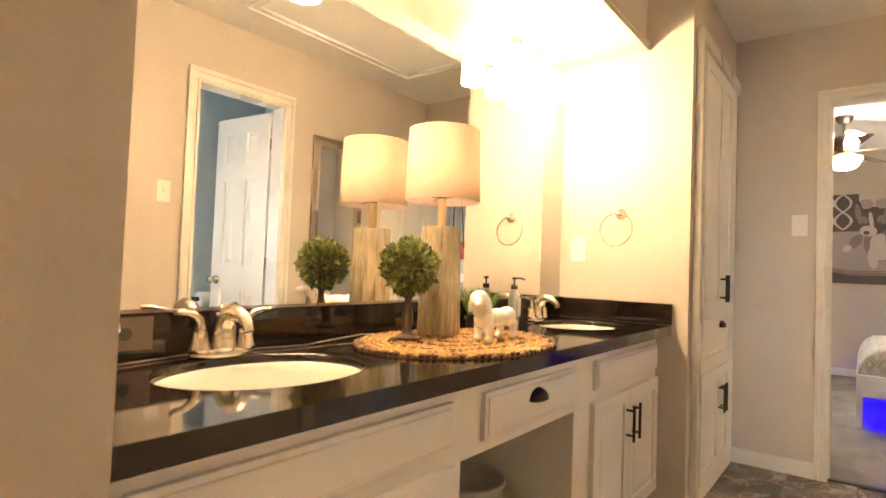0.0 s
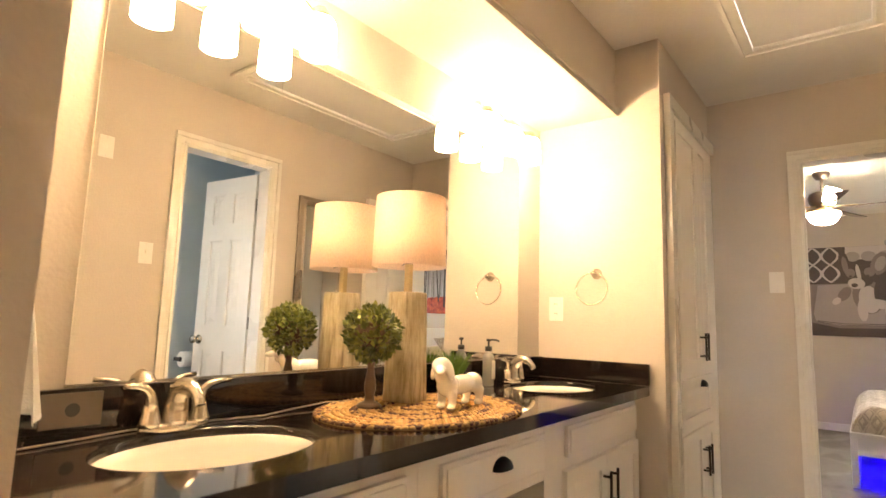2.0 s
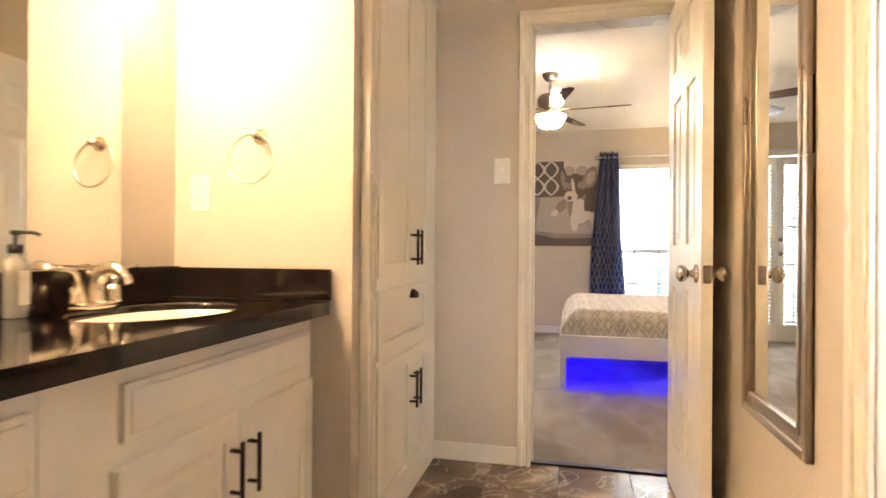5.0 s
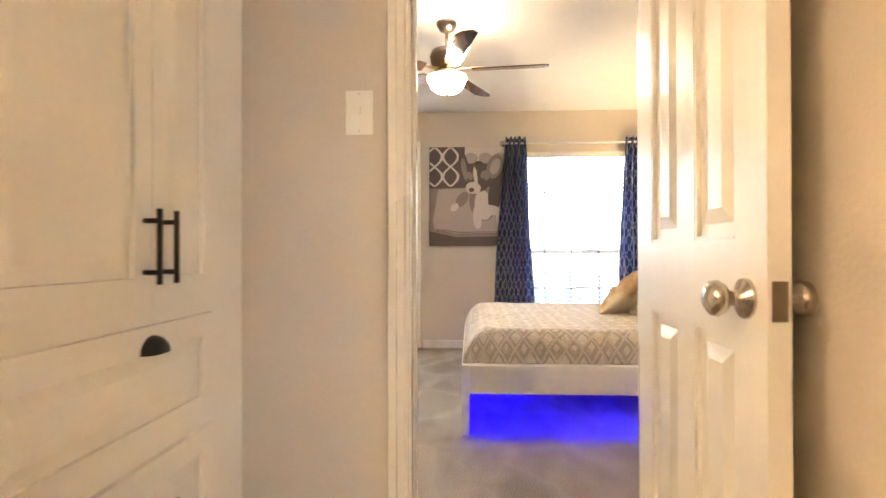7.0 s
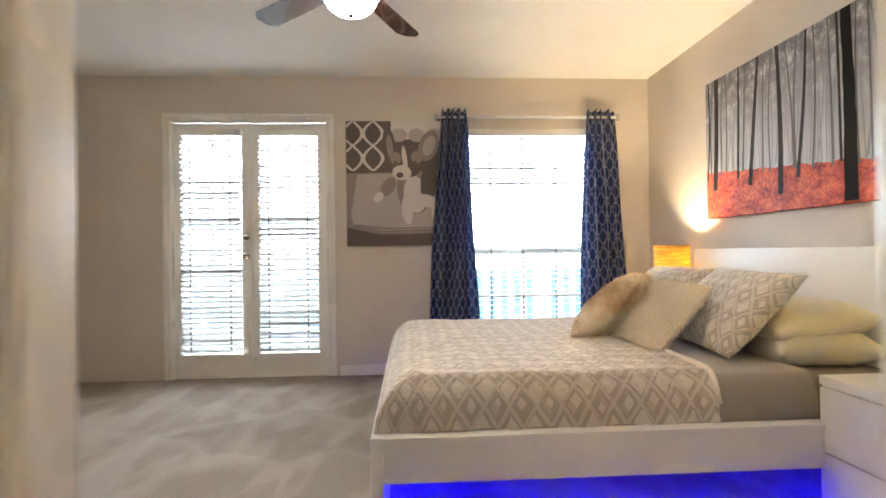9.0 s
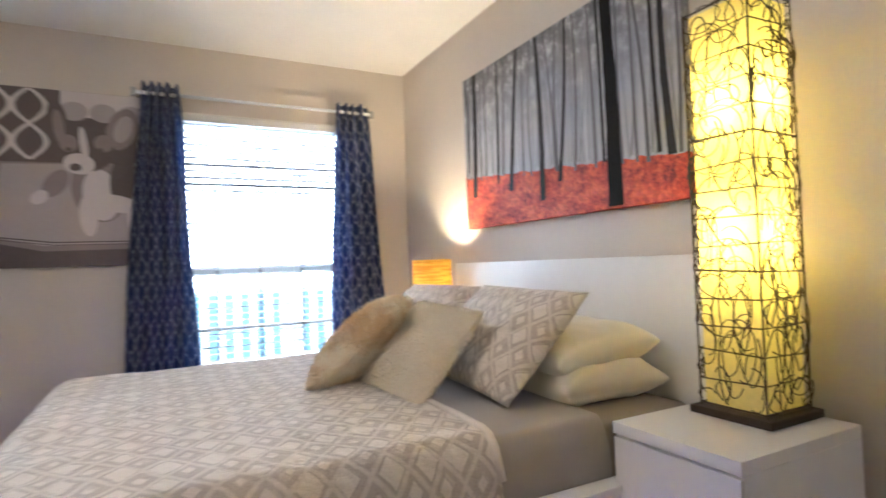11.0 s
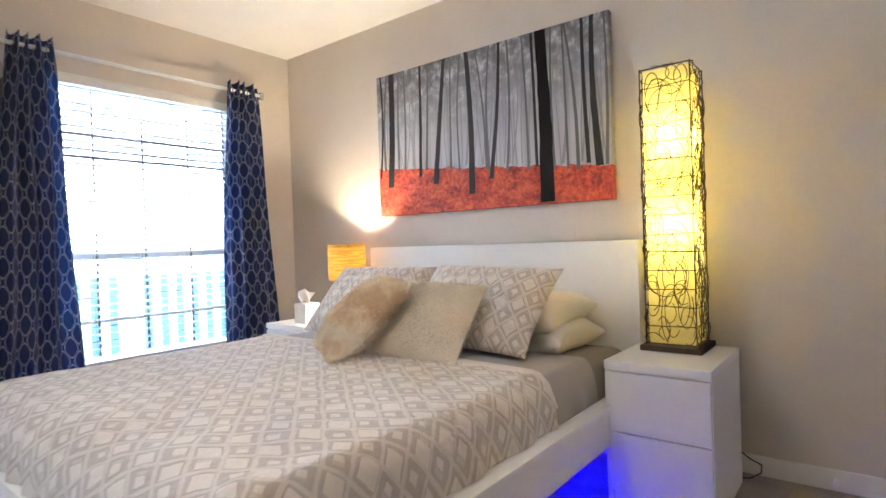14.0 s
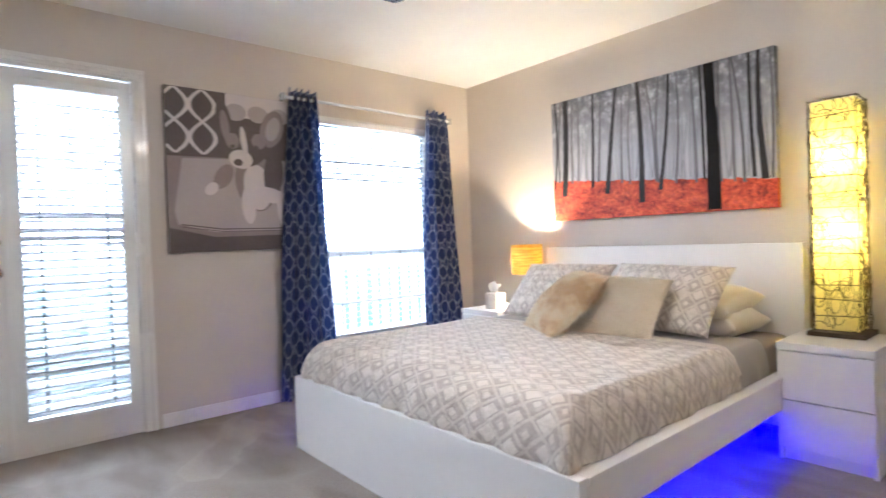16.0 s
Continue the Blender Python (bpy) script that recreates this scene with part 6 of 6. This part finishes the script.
ob = thing("mattress", (1.12, 6.03, 0.306), "mattress in a taupe fitted sheet", "mattress")
bm = bmesh.new()
bx(bm, 0.22, BX1 - 0.006, BY0 + 0.085, BY1 - 0.085, 0.306, 0.520, 0.06, 4)
for f in bm.faces:
    f.smooth = True
part("body", bm, M["mattress"], ob)
tagged(new("bed_sheet", mesh_of("bed_sheet", soft_box(40, 80, 1.05, 1.69, BY0 + 0.06, BY1 - 0.06, 0.375, 0.545, 0.06, 0.004, True, 3.0), M["grey_sheet"])), "taupe cotton sheet folded back over the mattress", "bed sheet")
ob = thing("duvet", (0.7, 6.03, 0.53), "beige and cream geometric patterned duvet on the bed", "duvet")
part("cover", soft_box(120, 150, 0.100, 1.31, BY0 + 0.045, BY1 - 0.045, 0.386, 0.566, 0.15, 0.006, True, 7.0, 0.085, 0.016), M["duvet"], ob)
bm = bmesh.new()
pts = []
for k in range(61):
    t = k / 60
    y = BY0 + 0.052 + (BY1 - BY0 - 0.104) * t
    d = min(y - BY0 - 0.045, BY1 - 0.045 - y)
    h = math.sqrt(max(0.0, 1 - (1 - min(1, d / 0.085)) ** 2))
    pts.append((1.312 + 0.006 * noise.noise(Vector((y * 4, 0, 0))), y, 0.375 + 0.188 * max(h, 0.12) + 0.007 * noise.noise(Vector((1.31, y, 7)) * 2.2) * h))
tube(bm, pts, 0.014, 10)
part("hem", bm, M["sham"], ob, "rolled hem edge")


def cushion(name, centre, across, up, w, h, t, mat, label, category="pillow", group="", pinch=0.35, fuzz=0.0, seed=1, plump=2.6):
    a = Vector(across).normalized()
    b = Vector(up)
    b = (b - b.dot(a) * a).normalized()
    c = a.cross(b)
    bm = bmesh.new()
    n = 34
    for s in (-1, 1):
        def fn(i, j):
            u, v = 2 * i - 1, 2 * j - 1
            prof = max(0.0, (1 - abs(u) ** plump) * (1 - abs(v) ** plump)) ** 0.58
            k = 1 - pinch * 0.16 * (1 - abs(u) ** 2) * abs(v) ** 3
            q = 1 - pinch * 0.16 * (1 - abs(v) ** 2) * abs(u) ** 3
            p = Vector((u * w / 2 * q, v * h / 2 * k, 0))
            wr = (0.016 if plump > 4 else 0.010) * noise.noise(Vector((u * 2 + seed, v * 2, s))) + 0.006 * noise.noise(Vector((u * 5, v * 5 + seed, s)))
            z = s * (t / 2 * prof + wr * prof)
            return (p.x, p.y, z), (u * w / 2 + 3, v * h / 2 + 2)
        sheet(bm, n, n, fn)
    bmesh.ops.remove_doubles(bm, verts=bm.verts[:], dist=0.0004)
    rnd = random.Random(seed)
    if fuzz:
        bm.normal_update()
        fs = list(bm.faces)
        for f in fs:
            ctr, nn = f.calc_center_median(), f.normal.copy()
            if ctr.z * nn.z < 0:
                nn = -nn
            vs = [v.co.copy() for v in f.verts]
            for _ in range(9):
                a1, a2 = rnd.random(), rnd.random()
                p = vs[0].lerp(vs[1], a1).lerp(vs[3].lerp(vs[2], a1), a2) if len(vs) == 4 else ctr
                d = (nn * 0.55 + Vector((rnd.uniform(-0.7, 0.7), rnd.uniform(-0.7, 0.7) - 0.5, 0))).normalized() * fuzz * rnd.uniform(0.6, 1.3)
                sd = d.cross(nn)
                sd = (sd.normalized() if sd.length > 1e-6 else Vector((1, 0, 0))) * 0.0016
                bm.faces.new([bm.verts.new(q) for q in (p - sd, p + sd, p + d)])
    ob = new(name, mesh_of(name, bm, mat))
    ob.matrix_world = Matrix.Translation(centre) @ Matrix((a, b, c)).transposed().to_4x4()
    return tagged(ob, label, category, group)


for k, (y, z, lean) in enumerate(((5.55, 0.588, 0.0), (5.58, 0.686, 0.12))):
    cushion("pillow", (1.88, y + 0.06, z), (0.05, 1, 0.0), (1, 0.0, lean), 0.62, 0.44, 0.16, M["pillow"], "ivory cotton pillow stacked flat against the headboard", "pillow", "sleeping pillows", seed=k + 2, plump=4.5, pinch=0.8)
for k, (y, z, lean) in enumerate(((6.42, 0.588, 0.0), (6.40, 0.686, 0.12))):
    cushion("pillow", (1.88, y, z), (-0.03, 1, 0.0), (1, 0.0, lean), 0.64, 0.44, 0.16, M["pillow"], "ivory cotton pillow stacked flat against the headboard", "pillow", "sleeping pillows", seed=k + 5, plump=4.5, pinch=0.8)
cushion("sham_pillow", (1.645, 5.705, 0.733), (0.03, 1, 0.02), (0.72, 0, 0.72), 0.68, 0.46, 0.16, M["sham"], "patterned pillow sham leaning on the stacked pillows", "pillow", "patterned shams", seed=8)
cushion("sham_pillow", (1.655, 6.40, 0.733), (-0.02, 1, 0.0), (0.72, 0, 0.72), 0.68, 0.46, 0.16, M["sham"], "patterned pillow sham leaning on the stacked pillows", "pillow", "patterned shams", seed=9)
cushion("fur_cushion", (1.375, 5.775, 0.700), (-0.06, 1, 0.04), (0.6, 0.05, 0.68), 0.44, 0.39, 0.13, M["fur_cream"], "cream faux-fur square cushion", "cushion", "fur cushions", fuzz=0.014, seed=12)
cushion("fur_cushion", (1.265, 6.045, 0.715), (0.52, 0.85, 0.0), (0.60, -0.38, 0.62), 0.42, 0.44, 0.17, M["fur_tan"], "tan-tipped faux-fur square cushion", "cushion", "fur cushions", fuzz=0.020, seed=15)


# ---- nightstands ----
def nightstand(y0, y1, at_x=1.66):
    x0, x1, h = at_x, at_x + 0.482, 0.55
    ob = thing("nightstand", ((x0 + x1) / 2, (y0 + y1) / 2, 0), "white lacquered two-drawer nightstand beside the bed", "nightstand", "nightstands")
    box_part("top", ob, M["lacquer"], (x0, x1, y0, y1, h - 0.032, h), bev=0.0015)
    box_part("side", ob, M["lacquer"], (x0 + 0.012, x1, y0, y0 + 0.018, 0, h - 0.0325), bev=0.001)
    box_part("side", ob, M["lacquer"], (x0 + 0.012, x1, y1 - 0.018, y1, 0, h - 0.0325), bev=0.001)
    box_part("back", ob, M["lacquer"], (x1 - 0.012, x1 - 0.002, y0 + 0.0185, y1 - 0.0185, 0.05, h - 0.033), bev=0)
    box_part("plinth", ob, M["lacquer"], (x0 + 0.03, x0 + 0.045, y0 + 0.0185, y1 - 0.0185, 0.0, 0.06), bev=0.001)
    box_part("drawer", ob, M["lacquer"], (x0, x0 + 0.019, y0 + 0.003, y1 - 0.003, 0.062, 0.281), (x0 + 0.0195, x1 - 0.02, y0 + 0.02, y1 - 0.02, 0.075, 0.24), bev=0.0015)
    box_part("drawer", ob, M["lacquer"], (x0, x0 + 0.019, y0 + 0.003, y1 - 0.003, 0.287, 0.510), (x0 + 0.0195, x1 - 0.02, y0 + 0.02, y1 - 0.02, 0.30, 0.46), bev=0.0015)
    box_part("rail", ob, M["lacquer"], (x0 + 0.021, x0 + 0.035, y0 + 0.0185, y1 - 0.0185, 0.465, h - 0.033), bev=0)
    return ob


nightstand(4.766, 5.142)
nightstand(6.946, 7.331)


def floor_lamp(x, y, z):
    ob = thing("wicker_lamp", (x, y, z), "tall lit lamp of yellow paper in a dark vine-wire cage", "lamp")
    box_part("base", ob, M["wire"], (x - 0.118, x + 0.118, y - 0.118, y + 0.118, z, z + 0.022), bev=0.003, label="dark square wooden base")
    s, c, top = 0.086, 0.096, z + 1.14
    bm = bmesh.new()
    for a, b in (((-s, -s), (s, -s)), ((s, -s), (s, s)), ((s, s), (-s, s)), ((-s, s), (-s, -s))):
        vs = [bm.verts.new((x + p[0], y + p[1], q)) for p, q in ((a, z + 0.03), (b, z + 0.03), (b, top - 0.01), (a, top - 0.01))]
        bm.faces.new(vs)
    bmesh.ops.remove_doubles(bm, verts=bm.verts[:], dist=0.0001)
    part("paper_shade", bm, M["rice_paper"], ob, "lit yellow rice paper shade")
    bm = bmesh.new()
    for sx in (-1, 1):
        for sy in (-1, 1):
            cyl(bm, (x + sx * c, y + sy * c, z + 0.02), (x + sx * c, y + sy * c, top), 0.0026, n=8)
    for k in range(16):
        q = z + 0.03 + (top - z - 0.035) * k / 15
        r = 0.0028 if k % 5 == 0 else 0.002
        j = 0.006 * math.sin(k * 2.3)
        tube(bm, [(x - c, y - c, q), (x + c, y - c, q + j), (x + c, y + c, q), (x - c, y + c, q - j)], r, 6, True)
    part("cage", bm, M["wire"], ob, "dark wire frame")
    rnd = random.Random(21)
    for face in range(4):
        bm = bmesh.new()
        for k in range(74):
            cu, cz = rnd.uniform(-0.75, 0.75) * c, z + 0.05 + (k + rnd.random()) / 74 * 1.07
            ru = rnd.uniform(0.02, 1.02 * c - abs(cu)) if abs(cu) < 0.7 * c else 0.03
            rz = rnd.uniform(0.025, 0.10)
            rz = max(0.012, min(rz, cz - z - 0.032, top - cz))
            a0, span = rnd.uniform(0, 6.28), rnd.uniform(2.2, 6.0)
            pts = []
            for i in range(16):
                t = a0 + span * i / 15
                u = max(-c * 1.05, min(c * 1.05, cu + ru * math.cos(t)))
                q = max(z + 0.03, min(top, cz + rz * math.sin(t)))
                o = c + 0.004 * math.sin(3 * t + k) + 0.002
                p = ((u, -o), (o, u), (u, o), (-o, u))[face]
                pts.append((x + p[0], y + p[1], q))
            tube(bm, pts, 0.00185, 4)
        part("vine_wire", bm, M["wire"], ob, "tangled thin vine wire")
    bulb("wicker_lamp_light", (x, y, z + 0.50), FLOOR_BULB, (1.0, 0.80, 0.30), 0.03)
    bulb("wicker_lamp_light", (x, y, z + 0.86), FLOOR_BULB, (1.0, 0.80, 0.30), 0.03)


floor_lamp(2.022, 4.968, 0.5505)


def orange_lamp(x, y):
    z = 0.5505
    ob = thing("bedside_lamp", (x, y, z), "small lit lamp with an orange fibre drum shade", "lamp")
    bm = bmesh.new()
    lathe(bm, [(0.0, 0.0), (0.055, 0.0), (0.06, 0.01), (0.052, 0.06), (0.06, 0.12), (0.045, 0.18), (0.014, 0.21), (0.012, 0.28), (0.0, 0.28)], 28, (x, y, z))
    part("base", bm, M["porcelain"], ob, "white ceramic base")
    bm = bmesh.new()
    lathe(bm, [(0.118, 0.252), (0.118, 0.476), (0.1165, 0.476), (0.1165, 0.252), (0.118, 0.252)], 44, (x, y, z))
    part("shade", bm, M["orange_shade"], ob, "lit orange fibre shade")
    bm = bmesh.new()
    for k in range(3):
        a = 2 * math.pi * k / 3
        cyl(bm, (x, y, z + 0.275), (x + 0.116 * math.cos(a), y + 0.116 * math.sin(a), z + 0.275), 0.0018, n=6)
    part("spider", bm, M["nickel"], ob)
    bulb("bedside_lamp_light", (x, y, z + 0.36), ORANGE_BULB, (1.0, 0.79, 0.47), 0.03)


orange_lamp(2.03, 6.975)


def tissue_box(x, y):
    z = 0.5505
    ob = thing("tissue_box", (x, y, z), "grey patterned tissue box with a tissue sticking out", "tissue box")
    box_part("box", ob, M["sham"], (x - 0.055, x + 0.055, y - 0.055, y + 0.055, z, z + 0.12), bev=0.004)
    bm = bmesh.new()
    def fn(u, v):
        return (x + (u - 0.5) * 0.06 * (1 + v), y + 0.02 * math.sin(u * 7 + v * 3), z + 0.121 + 0.075 * v + 0.015 * math.sin(u * 5)), (u, v)
    sheet(bm, 14, 10, fn)
    bmesh.ops.solidify(bm, geom=bm.faces[:], thickness=0.001)
    part("tissue", bm, M["paper"], ob, "white tissue")


tissue_box(1.80, 7.10)


def ceiling_fan(x, y):
    ob = thing("ceiling_fan", (x, y, CR), "dark five-blade ceiling fan with a lit glass bowl", "ceiling fan")
    bm = bmesh.new()
    lathe(bm, [(0.0, 0.0), (0.065, 0.0), (0.065, -0.02), (0.045, -0.055), (0.015, -0.065), (0.0, -0.065)], 28, (x, y, CR - 0.0005))
    part("canopy", bm, M["dark_metal"], ob)
    bm = bmesh.new()
    cyl(bm, (x, y, CR - 0.06), (x, y, CR - 0.17), 0.012, n=14)
    part("downrod", bm, M["dark_metal"], ob)
    bm = bmesh.new()
    lathe(bm, [(0.0, 2.295), (0.05, 2.29), (0.095, 2.27), (0.108, 2.235), (0.10, 2.19), (0.085, 2.165), (0.05, 2.155), (0.03, 2.14), (0.03, 2.02), (0.0, 2.02)], 36, (x, y, 0))
    part("motor", bm, M["dark_metal"], ob)
    bm = bmesh.new()
    lathe(bm, [(0.118, 2.103), (0.126, 2.097), (0.122, 2.085), (0.108, 2.058), (0.095, 2.034), (0.07, 2.014), (0.035, 2.004), (0.0, 2.002)], 36, (x, y, 0))
    part("glass_bowl", bm, M["glow_bowl"], ob, "lit frosted glass bowl")
    bm = bmesh.new()
    lathe(bm, [(0.0, 2.012), (0.012, 2.008), (0.013, 1.998), (0.007, 1.988), (0.0, 1.985)], 14, (x, y, 0))
    part("bowl_finial", bm, M["dark_metal"], ob)
    bm = bmesh.new()
    lathe(bm, [(0.0, 0.0), (0.030, 0.0), (0.046, 0.012), (0.058, 0.05), (0.062, 0.135), (0.059, 0.135), (0.054, 0.05), (0.042, 0.016), (0.0, 0.006)], 28)
    bmesh.ops.transform(bm, matrix=Matrix.Translation((x + 0.03, y - 0.075, 2.165)) @ Matrix.Rotation(radians(24), 4, "Y"), verts=bm.verts[:])
    part("uplight_shade", bm, M["glow_bowl"], ob, "lit tilted frosted glass shade facing up")
    bm = bmesh.new()
    cyl(bm, (x, y - 0.03, 2.15), (x + 0.032, y - 0.075, 2.17), 0.012, n=12)
    part("uplight_arm", bm, M["brass_wood"], ob, "short brass arm")
    bm = bmesh.new()
    lathe(bm, [(0.03, 2.15), (0.06, 2.145), (0.075, 2.13), (0.10, 2.118), (0.124, 2.114), (0.127, 2.108), (0.122, 2.104), (0.09, 2.106), (0.03, 2.12)], 32, (x, y, 0))
    part("collar", bm, M["brass_wood"], ob, "polished brass collar above the bowl")
    for k in range(5):
        a = radians(-5.5 + 72 * k)
        r = Matrix.Translation((x, y, 2.148)) @ Matrix.Rotation(a, 4, "Z") @ Matrix.Rotation(radians(11), 4, "X")
        bm = bmesh.new()
        prof = [(0.16, 0.045), (0.20, 0.052), (0.40, 0.060), (0.595, 0.064), (0.63, 0.036), (0.635, 0.03)]
        up = [bm.verts.new((p, w, 0.003)) for p, w in prof] + [bm.verts.new((p, -w, 0.003)) for p, w in reversed(prof)]
        f = bm.faces.new(up)
        g = bmesh.ops.extrude_face_region(bm, geom=[f])
        bmesh.ops.translate(bm, verts=[v for v in g["geom"] if isinstance(v, bmesh.types.BMVert)], vec=(0, 0, -0.007))
        bmesh.ops.transform(bm, matrix=r, verts=bm.verts[:])
        bl = part("blade", bm, M["blade"], ob, "dark cherry wood blade")
        bm = bmesh.new()
        bx(bm, 0.06, 0.20, -0.014, 0.014, 0.004, 0.010, 0.002)
        bx(bm, 0.16, 0.235, -0.034, 0.034, 0.0035, 0.009, 0.002)
        bmesh.ops.transform(bm, matrix=r, verts=bm.verts[:])
        part("blade_bracket", bm, M["brass_wood"], bl, "brass blade bracket")


ceiling_fan(-0.01, 5.60)

ob = thing("door_stop", (XH - 0.014, 4.46, 0.045), "small white spring door stop on the baseboard", "door stop")
bm = bmesh.new()
cyl(bm, (XH - 0.0145, 4.46, 0.045), (XH - 0.065, 4.46, 0.045), 0.006, n=12)
cyl(bm, (XH - 0.065, 4.46, 0.045), (XH - 0.078, 4.46, 0.045), 0.010, n=12)
part("spring", bm, M["plastic"], ob)
bm = bmesh.new()
tube(bm, [(2.20, 4.90, 0.30), (2.20, 4.80, 0.12), (2.19, 4.745, 0.085), (2.17, 4.70, 0.075), (2.15, 4.70, 0.05), (2.15, 4.74, 0.02), (2.17, 4.80, 0.004), (2.19, 4.95, 0.004)], 0.003, 8)
tagged(new("lamp_cord", mesh_of("lamp_cord", bm, M["black"])), "black lamp cord looped behind the nightstand", "cable")


ob = thing("blind_tassel", (1.735, 7.80, 1.47), "small white pull tassel on the blind's cord", "tassel")
bm = bmesh.new()
cyl(bm, (1.735, 7.80, 1.50), (1.735, 7.80, 1.98), 0.0012, n=6)
lathe(bm, [(0.0, 0.04), (0.007, 0.038), (0.014, 0.0), (0.0, 0.0)], 12, (1.735, 7.80, 1.47))
part("cord", bm, M["plastic"], ob)


# ---- bathroom floor tiles ----
bm = bmesh.new()
bx(bm, -0.151, 0.151, -0.151, 0.151, -0.003, 0.0, 0.0008, 1)
me = mesh_of("tile", bm, M["tile"])
floor = bpy.data.objects["floor_bathroom"]
edges = ((-1.11, 0.68), (-1.59, 3.625))
x = edges[0][0]
cut_cache = {}
while x < edges[0][1] - 0.02:
    w = min(0.305, edges[0][1] - x)
    y = edges[1][1]
    while y > edges[1][0] + 0.02:
        h = min(0.305, y - edges[1][0])
        if w > 0.304 and h > 0.304:
            data = me
        else:
            key = (round(w, 3), round(h, 3))
            if key not in cut_cache:
                bm = bmesh.new()
                bx(bm, -w / 2 + 0.0015, w / 2 - 0.0015, -h / 2 + 0.0015, h / 2 - 0.0015, -0.003, 0.0, 0.0008, 1)
                cut_cache[key] = mesh_of("tile", bm, M["tile"])
            data = cut_cache[key]
        t = new("tile", data)
        t.parent = floor
        t.location = (x + w / 2, y - h / 2, 0)
        y -= 0.305
    x += 0.305
